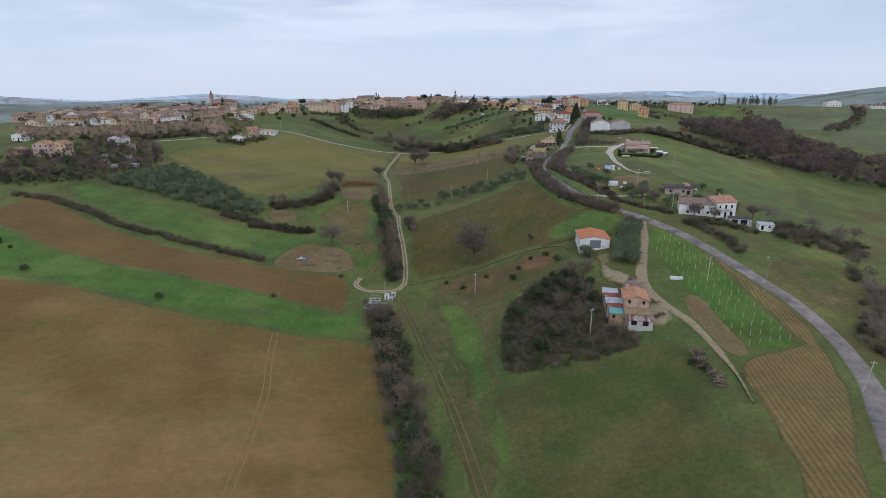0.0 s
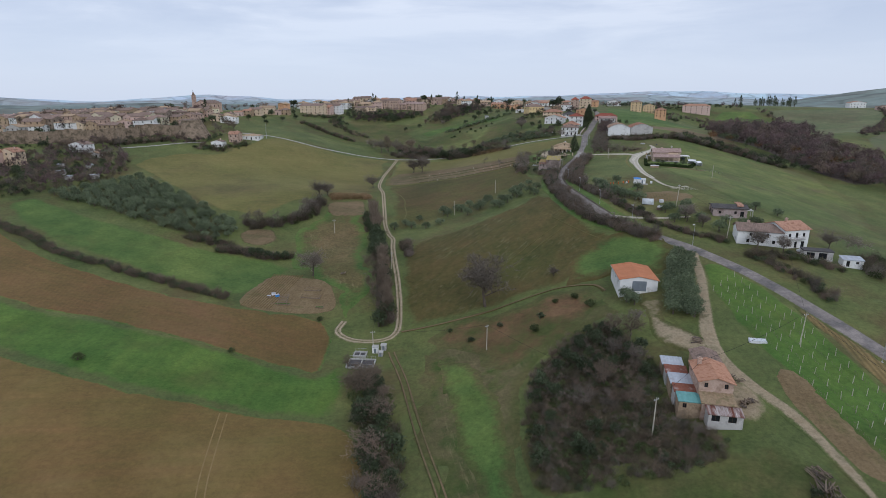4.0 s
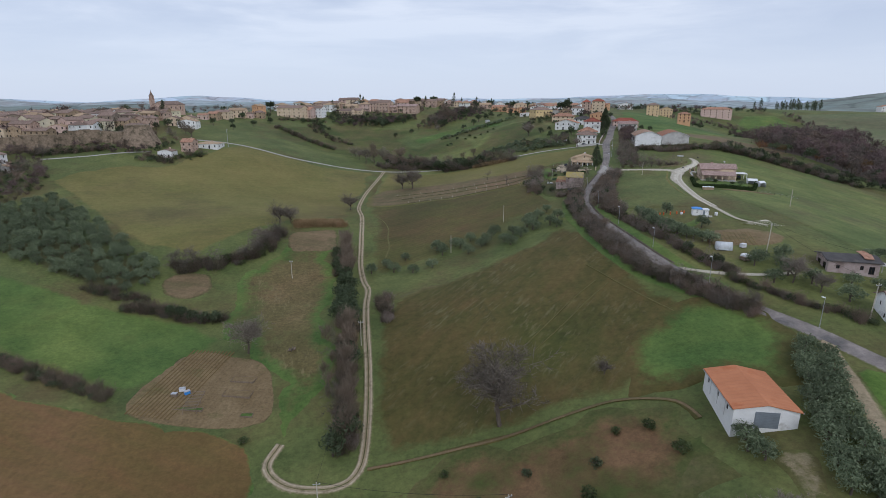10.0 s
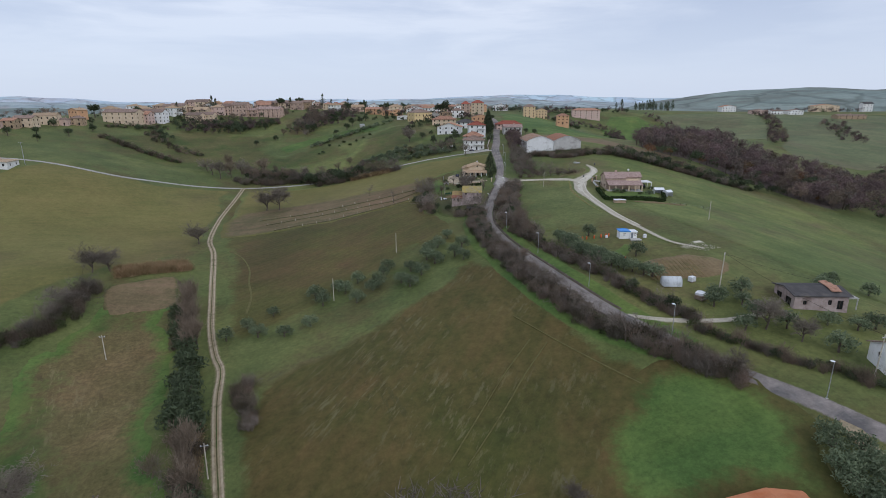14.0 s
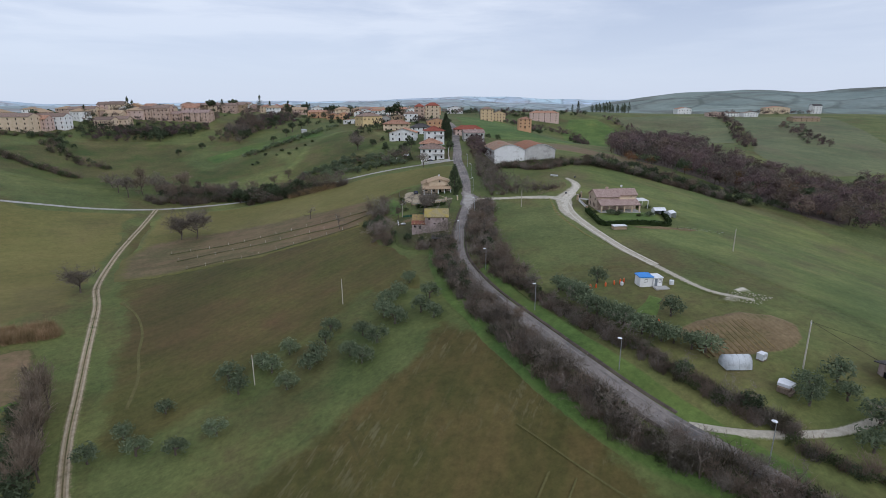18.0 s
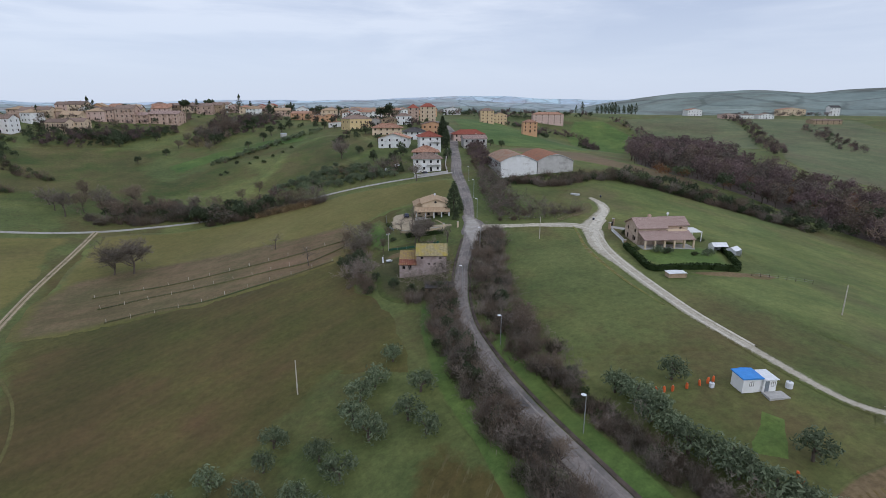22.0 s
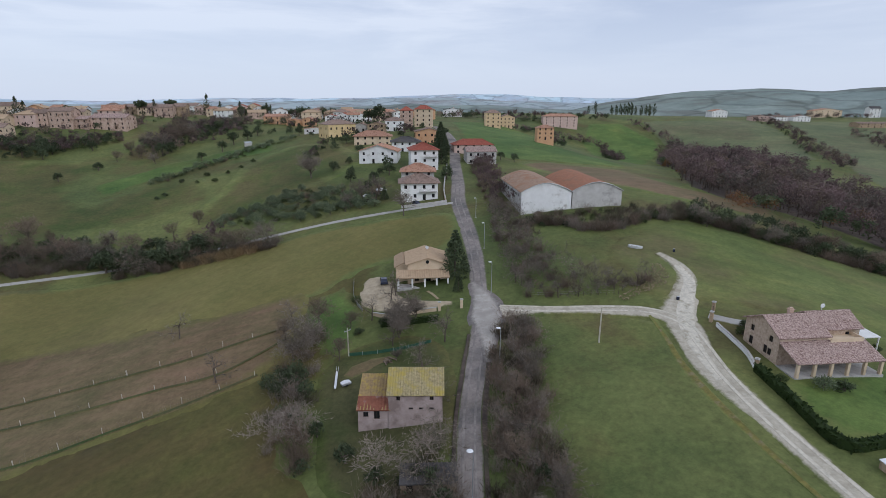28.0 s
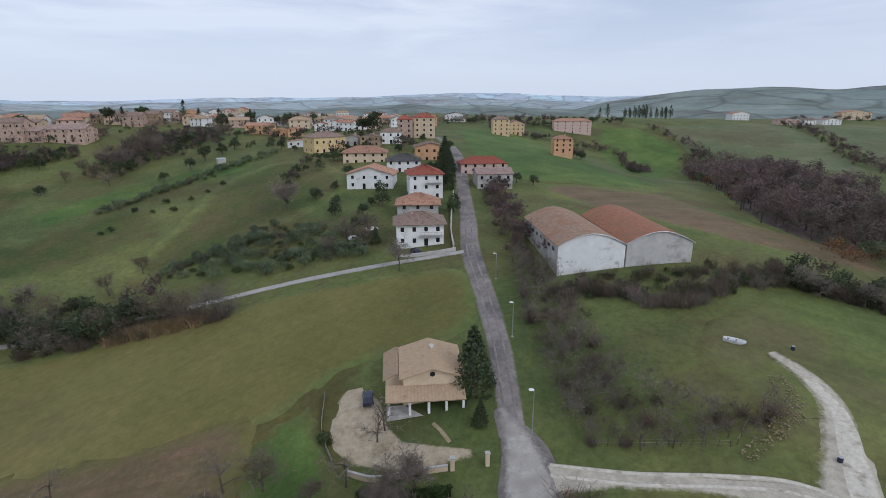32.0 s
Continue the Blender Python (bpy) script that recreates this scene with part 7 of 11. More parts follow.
plant("bare_tree", BROAD, [(-79, 303, 12.0), (-74, 305, 11.0), (-51.3, 342, 11.5), (-58.7, 197.6, 12.5), (11.8, 158.5, 21.0), (-26.7, 395.0, 15.0), (-20.1, 392.5, 14.5), (69.6, 494.4, 14), (71, 351, 7.5), (36.9, 166, 5.0), (93.5, 189.0, 8.5), (106, 161, 7.5), (113, 157.5, 6.5), (133, 164, 8.0), (97, 183, 6.0)], "broad bare winter tree standing alone", "tree", "bare trees", seed=13, ref=8.0)
thicket("bramble_hedge", [SHRUBS[0], BRUSH[3], BRUSH[1]], along([(-240, 226), (-220, 223.8), (-192, 212), (-166, 198), (-127.6, 187), (-87, 174.5)], 0.6, 4.2, 16), "low dark bramble hedge between fields", "hedge", size=(0.65, 1.05), seed=14, keep=0.5)
plant("bush", SHRUBS, [(-106.5, 119), (-69.4, 134.4), (-196, 160), (-187, 155), (-165, 133), (-205, 165), (-47.6, 161.5), (-0.9, 147.5), (15.3, 142.4), (28, 140), (34, 147), (25, 133), (40, 146), (43, 138), (6, 138), (62, 60), (64, 57)], "rounded dark bush standing in grass", "bush", "field bushes", (0.7, 1.2), 15)

# olive grove below the town
GROVE = [(-216, 262), (-201, 291), (-191, 314), (-155, 286), (-120, 256), (-104, 247), (-112, 232), (-145, 238), (-184, 252)]
plant("olive_tree", OLIVES, within(GROVE, 4.9, 17, 0.22, 38), "grey-green olive tree in a close-planted grove", "olive tree", "olive grove", (0.85, 1.2), 16)
thicket("grove_hedge", [SHRUBS[0], BRUSH[0], BRUSH[3]], along([(-128, 231), (-118, 229), (-104, 227)], 0.9, 4.5, 18), "dark hedge along the foot of an olive grove", "hedge", size=(0.7, 1.2), seed=17, keep=0.5)
thicket("garden_scrub", [*BRUSH, BARE[1], SHRUBS[0], SHRUBS[1], SHRUBS[2], SHRUBS[0]], within([(-260, 236), (-232, 246), (-218, 262), (-203, 296), (-206, 330), (-225, 356), (-262, 345), (-290, 290)], 4.6, 19), "bare scrub and gardens below the town", "scrub", size=(0.7, 1.4), seed=18, keep=0.38)
plant("evergreen_tree", EVERGREEN, [(-262, 248), (-255, 243), (-247, 250), (-240, 262), (-250, 290), (-236, 292), (-228, 310), (-244, 330)], "dark evergreen tree in the gardens", "tree", "garden trees", (0.8, 1.2), 19)

# olive rows across the middle field
plant("olive_tree", OLIVES, [(6.5, 266.5), (-4.9, 250), (-0.9, 262.5), (-16.2, 264), (-23.5, 259), (-12.3, 248), (16.7, 264), (21.6, 276), (24, 261), (28.4, 268), (30.8, 262), (9.4, 257), (37.6, 279.3), (41, 282), (43.8, 268.7), (19.7, 271), (14.9, 262), (4.5, 270), (35.1, 273.4), (45.5, 263.5), (-3, 269), (36.7, 268), (-20, 252), (-29, 254), (11, 272), (26, 256), (48, 275), (46, 288)], "grey-green olive tree in a straggling row", "olive tree", "olive rows", (0.95, 1.35), 20)

# thicket beside the farmhouse
THICKET = [(15.5, 90), (20.5, 110), (32, 122), (44, 126), (49, 104), (47, 88), (54.5, 74.5), (52, 70), (38, 68.5), (25, 69), (15.5, 72)]
thicket("thicket", [BRUSH[0], BRUSH[1], BRUSH[3], BRUSH[2], LOW[0], LOW[1], SHRUBS[1], BRUSH[3], SHRUBS[0], SHRUBS[2]], within(THICKET, 1.6, 21), "dense thicket of bare brown stems and brambles", "thicket", size=(0.4, 0.85), seed=21, keep=0.5)
plant("evergreen_tree", EVERGREEN, [(35, 118), (39, 116), (42, 120), (38, 122), (26, 80), (30, 84), (27, 77), (41, 112), (45, 109), (36, 111), (44, 115), (48, 108), (33, 105), (30, 113), (34, 114.5), (27, 108), (31, 109), (22, 104), (19.5, 98), (24, 98), (40, 104), (37, 106.5), (43, 104.5), (18.5, 86), (22, 90), (17.5, 78), (34, 82), (46, 98)], "dark evergreen tree rising from a thicket", "tree", "thicket trees", (0.55, 0.85), 22)
plant("bare_tree", BARE, [(44, 118), (47, 114), (41, 108), (45, 103), (36, 98), (40, 88), (30, 92), (50, 119)], "pale bare tree rising from a thicket", "tree", "bare trees", (0.7, 1.0), 23)

# olives by the barn
plant("olive_tree", OLIVES, [(53.6, 137), (54.2, 131.5), (52.8, 134.2)] + along([(79, 161), (70.5, 146), (65.8, 134), (61.6, 121)], 2.7, 0.6, 301) + along([(81.5, 157.5), (73.6, 142), (69.6, 129), (65.2, 117)], 2.7, 0.6, 302) + along([(77, 154), (69.5, 139), (64.6, 120)], 4.2, 1.0, 303), "large grey-green olive tree beside the barn", "olive tree", "barn olives", (0.9, 1.15), 24)

# hedges of the road
LEFT = [(78, 176), (70, 190), (63, 204), (59.5, 214), (57.5, 228), (56.5, 246), (56.8, 270), (59.5, 294), (65, 311)]
thicket("road_hedge", [*BRUSH, *BRUSH, SHRUBS[1]], along(LEFT, 0.42, 5.6, 25), "unkempt bare hedge along the road", "hedge", size=(0.7, 1.25), seed=25, keep=0.52)
thicket("road_hedge", BRUSH, along([(70, 266), (70.5, 285), (76, 305), (83, 322), (90, 338), (94, 344)], 0.5, 9.0, 26), "unkempt bare hedge beside the grass field", "hedge", size=(0.65, 1.2), seed=26, keep=0.44)
thicket("road_hedge", [*BRUSH, SHRUBS[1]], along([(82.5, 196), (78, 207), (76, 215), (74.5, 224), (72.5, 233), (70.5, 243), (69.5, 254), (69.5, 266)], 0.34, 3.2, 27), "brown hedge above the road bank", "hedge", size=(0.5, 0.9), seed=27, keep=0.6)
plant("bare_tree", BARE + SMALLBARE, along(LEFT, 3.6, 5, 28) + along([(70, 258), (72, 288), (80, 315), (92, 341)], 3.6, 7, 29), "thin bare tree in the road hedge", "tree", "hedge trees", (0.5, 0.82), 28)
plant("ivy_tree", EVERGREEN, along([(57.5, 268), (58.5, 282), (62, 300), (66, 312)], 3.4, 3.5, 228) + [(74.5, 297), (78, 306), (71.5, 262), (76, 214), (80, 203)], "dark ivy-clad tree in the road hedge", "tree", "hedge trees", (0.5, 0.8), 228)
plant("olive_tree", OLIVES, along([(74.9, 257), (75.9, 250.6), (75.8, 241.4), (77, 234), (79, 228.5), (80.6, 223.5), (84.1, 217.6)], 2.3, 1.6, 77) + [ (89.3, 200.4), (92, 203), (84.8, 253), (88, 231), (99, 203), (94.5, 193), (98, 188), (89, 190), (101, 178), (108, 187), (113, 184), (96, 199), (118, 184), (124, 203), (130, 206), (136, 200), (127, 170), (131, 176)], "grey-green olive tree on the bank above the road", "olive tree", "roadside olives", (0.9, 1.25), 29)
thicket("hedge_saplings", SMALLBARE, along(LEFT, 2.2, 6.0, 128) + along([(70, 262), (72, 288), (80, 314), (92, 340)], 2.4, 8.0, 129) + along([(82, 198), (77, 212), (73, 230), (70, 250)], 3.2, 4.0, 130), "wispy grey saplings growing out of the road hedge", "saplings", size=(0.45, 0.8), seed=128, keep=0.9)
thicket("yard_hedge", [SHRUBS[0], SHRUBS[1], *BRUSH], along([(99, 166), (92, 176), (85, 186), (80, 195)], 0.8, 3.0, 30) + along([(108, 122), (106, 140), (101, 155), (113, 153), (124, 144)], 0.9, 5.0, 31), "dark hedge along the road", "hedge", size=(0.6, 1.0), seed=30, keep=0.6)
thicket("slope_scrub", [*BRUSH, BARE[1], SHRUBS[1]], within([(126, 140), (150, 120), (165, 140), (150, 160), (134, 156)], 3.4, 32) + along([(112, 60), (122, 80), (136, 95), (140, 112)], 1.4, 7, 33), "brown scrub on the slope below the white house", "scrub", size=(0.7, 1.3), seed=31, keep=0.55)

# round the tiled barn and the cream house
thicket("garden_scrub", [*BRUSH, BARE[1], SHRUBS[0]], along([(47, 322), (47, 332), (50, 342), (50.5, 354), (55, 361)], 0.9, 6.0, 34) + along([(56, 315), (62, 311), (67, 316)], 0.8, 4, 35), "brown scrub at the edge of a garden", "scrub", size=(0.7, 1.4), seed=32, keep=0.38)
plant("evergreen_tree", EVERGREEN, [(55, 322), (58, 316), (52, 330), (49, 336), (63, 313)], "dark evergreen tree at a garden's edge", "tree", "garden trees", (0.5, 0.8), 33)
plant("bare_tree", SMALLBARE, [(73.3, 367), (75, 369), (27, 379.5), (36, 355), (51.5, 368), (69, 349), (71, 335), (72, 341), (68, 318), (71, 328), (46.5, 336), (78.5, 345), (80.5, 349.5), (67.5, 361)], "small bare tree near a house", "tree", "garden trees", (0.55, 0.95), 34)
plant("fir_tree", FIR, [(90.6, 371.5, 11.5), (88.4, 363.5, 4.5)], "tall dark fir beside the cream house", "fir", "firs", seed=35, ref=9.0)
plant("bush", SHRUBS, [(72, 356), (69.5, 358), (64, 357), (75, 355), (66, 371), (83, 384), (88, 386), (134.5, 300), (128, 303), (121.5, 308.5), (143, 311), (128.5, 322), (131, 324), (147, 311)], "clipped green garden bush by a house", "bush", "garden bushes", (0.55, 1.0), 36)
plant("olive_tree", OLIVES, [(125.5, 304.5), (144, 315), (147.5, 318), (138, 299)], "small olive tree on a lawn", "olive tree", "garden olives", (0.5, 0.75), 37)

# between the drive and the hangars
thicket("drive_scrub", [BRUSH[0], LOW[0], LOW[1], SMALLBARE[0], SMALLBARE[1]], within([(98, 353), (104, 372), (110, 392), (117, 412), (125, 408), (120, 392), (115.5, 374), (113, 360), (124, 350), (129, 347), (122, 343), (108, 347.5)], 2.1, 38), "grey-brown bare scrub between the road and the meadow", "scrub", size=(0.5, 1.1), seed=38, keep=0.6)
plant("bare_tree", SMALLBARE, along([(101, 356), (107, 374), (113, 396), (121, 416)], 3.0, 5.0, 39) + [(106, 349), (110, 347.5), (114, 346.5), (118, 346), (124, 346)], "slender bare sapling by the road", "tree", "saplings", (0.5, 0.75), 39)
thicket("hangar_hedge", [*BRUSH, SHRUBS[0], SHRUBS[1]], along([(119, 392), (127, 386), (134, 380), (142, 378), (152, 378.5), (163, 379), (172, 373), (180, 362), (192, 350), (205, 338), (216, 326)], 0.62, 5.0, 40), "dark hedge below the hangars", "hedge", size=(0.7, 1.2), seed=40, keep=0.6)
plant("evergreen_tree", EVERGREEN, along([(166, 378), (176, 368), (188, 354), (202, 341), (214, 329)], 3.4, 6, 41), "dark ivy tree in the field hedge", "tree", "hedge trees", (0.5, 0.85), 41)
plant("bare_tree", BARE, along([(160, 381), (172, 372), (190, 353), (210, 333)], 5.5, 8, 42), "bare tree in the field hedge", "tree", "hedge trees", (0.6, 0.9), 42)

# woods of the far valley
VALLEY_WOOD = [(207, 420), (205, 400), (222, 390), (228, 374), (230, 350), (232, 325), (245, 300), (300, 330), (328, 367), (312, 400), (312, 440), (322, 473), (355, 525), (406, 600), (406, 645), (370, 632), (344, 586), (290, 525), (243, 468)]
thicket("woodland", [*WOODS, *WOODS, *WOODS[:2], FARBARE[0], RUSSETS[0]], within(VALLEY_WOOD, 6.0, 43), "purple-brown winter woodland filling a valley", "woodland", size=(0.55, 1.5), seed=43, with_trunk=True)
thicket("woodland", [EVERGREEN[0], *WOODS[:3]], within([(240, 338), (300, 342), (390, 396), (420, 340), (330, 275), (262, 275), (228, 310)], 6.4, 44), "dark evergreen woodland in the valley", "woodland", size=(0.75, 1.3), seed=44, keep=0.9)
for k, (line, wdt) in enumerate((([(575, 710), (538, 650), (482, 581), (411, 508), (378, 472)], 14), ([(575, 600), (514, 533), (470, 485)], 26), ([(431, 741), (430, 712), (426, 678), (410, 650)], 12), ([(262, 545), (300, 590), (345, 668), (335, 696)], 10), ([(300, 700), (318, 690), (340, 690)], 12), ([(620, 745), (680, 720), (730, 690)], 14))):
    thicket("far_hedge", [*WOODS[:3], FARBARE[0], EVERGREEN[1]], along(line, 1.9, wdt, 45 + k), "brown hedge running over far fields", "hedge", size=(0.5, 0.9), seed=45 + k, keep=0.6)

# valley left of the lane and the hillside under the town
thicket("valley_scrub", [*BRUSH, BARE[0], BARE[3], SHRUBS[0]], along([(0, 447), (10, 444), (26, 438), (40, 432), (50, 429)], 0.8, 6.0, 52) + along([(-34, 459), (-20, 461), (-6, 459), (4, 456)], 0.9, 6.0, 152) + along([(-52, 464), (-38, 462), (-22, 466), (-8, 462)], 1.4, 9.0, 51), "bare trees and scrub in the valley bottom", "scrub", size=(0.8, 1.5), seed=52, keep=0.6)
plant("evergreen_tree", EVERGREEN, along([(-4, 456), (4, 449), (12, 446), (20, 443), (27, 440)], 1.9, 6.0, 53), "dark evergreen tree in the valley bottom", "tree", "valley trees", (1.1, 1.6), 53)
plant("bare_tree", BARE, [(-38, 462), (-30, 468), (-22, 470), (-14, 466), (-44, 470), (-33, 478), (-26, 480)], "tall bare tree in the valley bottom", "tree", "valley trees", (0.9, 1.3), 54)
thicket("hill_hedge", [SHRUBS[0], SHRUBS[1], OLIVES[1], OLIVES[3], BRUSH[0]], along([(28, 470), (40, 473), (50, 475), (60, 474), (72, 469), (80, 470)], 0.9, 6.0, 55) + along([(62, 452), (74, 450), (86, 446)], 1.0, 5, 56) + along([(-2, 540), (9, 549), (19, 555), (30, 563), (42, 574), (56, 582)], 1.1, 6, 57) + along([(-22, 606), (0, 616), (21, 640), (35, 665)], 1.0, 14, 58), "dark hedge climbing the hillside", "hedge", size=(0.6, 0.95), seed=55, keep=0.5)
thicket("hill_scrub", [SHRUBS[0], BRUSH[0], BRUSH[3], SHRUBS[1], LOW[0]], along([(-125, 575), (-110, 550), (-95, 535), (-80, 525)], 1.3, 8, 59) + along([(-112, 645), (-90, 622), (-70, 620), (-50, 622), (-30, 640)], 1.0, 16, 60) + along([(-160, 585), (-140, 592), (-118, 600)], 1.1, 12, 61) + along([(-150, 545), (-120, 520), (-90, 500)], 0.9, 5, 62) + along([(-190, 392), (-176, 389), (-165, 395), (-158, 408)], 0.9, 9, 63), "dark shrubs scattered down the hillside", "scrub", size=(0.8, 1.5), seed=59, keep=0.45)
plant("bush", SHRUBS, [(4, 519), (7, 521), (24, 540), (13, 537), (20, 531), (28, 528), (34, 536), (40, 541), (46, 548)], "dark bush in a row on the green hillside", "bush", "hillside bushes", (0.7, 1.1), 60)
thicket("hill_wood", [EVERGREEN[0], WOODS[0], WOODS[2], FARBARE[0], EVERGREEN[2]], within([(-17, 594), (-11, 632), (8, 668), (30, 690), (50, 664), (40, 625), (14, 605), (-2, 580)], 6.0, 261), "dark wooded gully under the ridge houses", "trees", size=(0.5, 0.95), seed=261, keep=0.7)
thicket("hill_wood", [EVERGREEN[0], EVERGREEN[1], WOODS[1], FARBARE[2]], within([(-104, 588), (-118, 640), (-92, 662), (-52, 640), (-46, 612), (-72, 592)], 6.5, 262), "dark trees massed below the long town buildings", "trees", size=(0.45, 0.85), seed=262, keep=0.7)
thicket("olive_terrace", [OLIVES[0], OLIVES[2], SHRUBS[1]], within([(31, 468), (42, 477), (58, 481), (78, 474), (76, 444), (61, 448), (46, 457)], 4.6, 263, 0.3, 20), "dull olive trees on the slope above the lane", "olive trees", size=(0.6, 0.95), seed=263, keep=0.7)
thicket("olive_terrace", [OLIVES[1], SHRUBS[1], OLIVES[3]], along([(30, 560), (44, 572), (58, 584), (72, 594)], 1.5, 9.0, 264), "olive trees in a band across the hillside", "olive trees", size=(0.6, 0.9), seed=264, keep=0.6)
# ---- the town and the houses on the far ridge ----
simple_house("house", (-291.5, 404.6), (-282.8, 403.7), 8.0, 6.4, "y", 1.9, CREAMWALL, OLDTILE, "cream rendered town house with weathered brown tiled roof", levels=2, cols=2, z=26.8, door=1, group="town houses", category="house", over=0.4, rib=0.9, win=(0.95, 1.3), plain=True)
simple_house("house", (-283.8, 406.6), (-274.3, 407.4), 8.0, 6.4, "y", 1.9, STONEWALL, OLDTILE, "pale town house with weathered brown tiled roof", levels=2, cols=2, z=26.7, door=1, group="town houses", category="house", over=0.4, rib=0.9, win=(0.95, 1.3), plain=True)
simple_house("house", (-273.2, 406.4), (-258.2, 406.6), 10.5, 5.9, "x", 1.8, STONEWALL, OLDTILE, "tan stone town house with weathered brown tiled roof", levels=2, cols=4, z=25.8, door=2, group="town houses", category="house", over=0.4, rib=0.9, win=(0.95, 1.3), plain=True)
simple_house("house", (-267.5, 423.0), (-257.2, 424.1), 8.0, 5.5, "y", 1.6, PINKWALL, SANDTILE, "pink rendered town house with sand-coloured tiled roof", levels=2, cols=3, z=28.1, door=1, group="town houses", category="house", over=0.4, rib=0.9, win=(0.95, 1.3), plain=True)
simple_house("house", (-259.9, 429.5), (-252.0, 430.1), 8.0, 5.2, "y", 1.6, STONEWALL, SANDTILE, "pale town house with sand-coloured tiled roof", levels=2, cols=2, z=28.5, door=1, group="town houses", category="house", over=0.4, rib=0.9, win=(0.95, 1.3), plain=True)
simple_house("house", (-256.0, 430.9), (-241.9, 430.3), 9.9, 6.6, "x", 2.0, WHITEWALL, OLDTILE, "white rendered town house with weathered brown tiled roof", levels=2, cols=4, z=28.1, door=2, group="town houses", category="house", over=0.4, rib=0.9, win=(0.95, 1.3), plain=True)
simple_house("house", (-322.9, 395.0), (-309.2, 396.2), 9.7, 4.8, "x", 1.4, WHITEWALL, SANDTILE, "white rendered town house with sand-coloured tiled roof", levels=2, cols=4, z=26.6, door=2, group="town houses", category="house", over=0.4, rib=0.9, win=(0.95, 1.3), plain=True)
simple_house("house", (-181.2, 394.5), (-172.2, 394.9), 8.0, 4.2, "y", 1.2, WHITEWALL, OLDTILE, "white rendered town house with weathered brown tiled roof", levels=1, cols=2, z=15.5, door=1, group="town houses", category="house", over=0.4, rib=0.9, win=(0.95, 1.3), plain=True)
simple_house("house", (-173.0, 409.4), (-165.4, 408.9), 8.0, 6.6, "x", 2.0, BRICKWALL, TERRA, "brown brick town house with orange tiled roof", levels=2, cols=2, z=17.9, door=1, group="town houses", category="house", over=0.4, rib=0.9, win=(0.95, 1.3), plain=True)
simple_house("house", (-168.4, 419.8), (-152.9, 419.1), 10.9, 3.4, "hip", 1.0, WHITEWALL, SANDTILE, "white rendered town house with sand-coloured tiled roof", levels=1, cols=4, z=19.2, door=2, group="town houses", category="house", over=0.4, rib=0.9, win=(0.95, 1.3), plain=True)
simple_house("house", (-257.9, 347.9), (-245.8, 346.5), 8.6, 5.7, "y", 1.7, WHITEWALL, OLDTILE, "white rendered town house with weathered brown tiled roof", levels=2, cols=3, z=16.1, door=1, group="town houses", category="house", over=0.4, rib=0.9, win=(0.95, 1.3), plain=True)
simple_house("house", (-239.6, 339.7), (-233.3, 339.8), 8.0, 3.3, "y", 1.0, GREYWALL, SANDTILE, "grey rendered town house with sand-coloured tiled roof", levels=1, cols=2, z=13.3, door=1, group="town houses", category="house", over=0.4, rib=0.9, win=(0.95, 1.3), plain=True)
simple_house("house", (-217.1, 481.2), (-206.8, 481.5), 8.0, 5.7, "y", 1.7, CREAMWALL, OLDTILE, "cream rendered town house with weathered brown tiled roof", levels=2, cols=3, z=31.5, door=1, group="town houses", category="house", over=0.4, rib=0.9, win=(0.95, 1.3), plain=True)
simple_house("house", (-209.0, 489.3), (-198.5, 488.7), 8.0, 6.2, "y", 1.8, CREAMWALL, OLDTILE, "pale town house with weathered brown tiled roof", levels=2, cols=3, z=31.3, door=1, group="town houses", category="house", over=0.4, rib=0.9, win=(0.95, 1.3), plain=True)
simple_house("house", (-206.1, 477.5), (-192.4, 478.6), 9.6, 5.4, "y", 1.6, WHITEWALL, SANDTILE, "white rendered town house with sand-coloured tiled roof", levels=2, cols=4, z=29.7, door=2, group="town houses", category="house", over=0.4, rib=0.9, win=(0.95, 1.3), plain=True)
simple_house("house", (-212.0, 526.1), (-204.0, 526.2), 8.0, 3.8, "x", 1.1, PINKWALL, TERRA, "pink rendered town house with orange tiled roof", levels=1, cols=2, z=34.9, door=1, group="town houses", category="house", over=0.4, rib=0.9, win=(0.95, 1.3), plain=True)
simple_house("house", (-205.2, 532.1), (-196.9, 531.5), 8.0, 5.4, "x", 1.6, STONEWALL, TERRA, "pale town house with orange tiled roof", levels=2, cols=2, z=34.4, door=1, group="town houses", category="house", over=0.4, rib=0.9, win=(0.95, 1.3), plain=True)
simple_house("house", (-204.3, 545.2), (-191.5, 543.9), 9.0, 6.1, "x", 1.8, CREAMWALL, OLDTILE, "cream rendered town house with weathered brown tiled roof", levels=2, cols=3, z=34.8, door=1, group="town houses", category="house", over=0.4, rib=0.9, win=(0.95, 1.3), plain=True)
simple_house("house", (-199.3, 563.5), (-184.3, 564.1), 10.5, 6.8, "x", 2.0, CREAMWALL, SANDTILE, "cream rendered town house with sand-coloured tiled roof", levels=2, cols=4, z=35.3, door=2, group="town houses", category="house", over=0.4, rib=0.9, win=(0.95, 1.3), plain=True)
simple_house("house", (-187.0, 568.6), (-179.4, 568.3), 8.0, 4.4, "hip", 1.3, PINKWALL, OLDTILE, "pink rendered town house with weathered brown tiled roof", levels=1, cols=2, z=34.6, door=1, group="town houses", category="house", over=0.4, rib=0.9, win=(0.95, 1.3), plain=True)
simple_house("house", (-180.3, 575.5), (-171.6, 574.8), 8.0, 5.6, "hip", 1.7, STONEWALL, OLDTILE, "pale town house with weathered brown tiled roof", levels=2, cols=2, z=34.3, door=1, group="town houses", category="house", over=0.4, rib=0.9, win=(0.95, 1.3), plain=True)
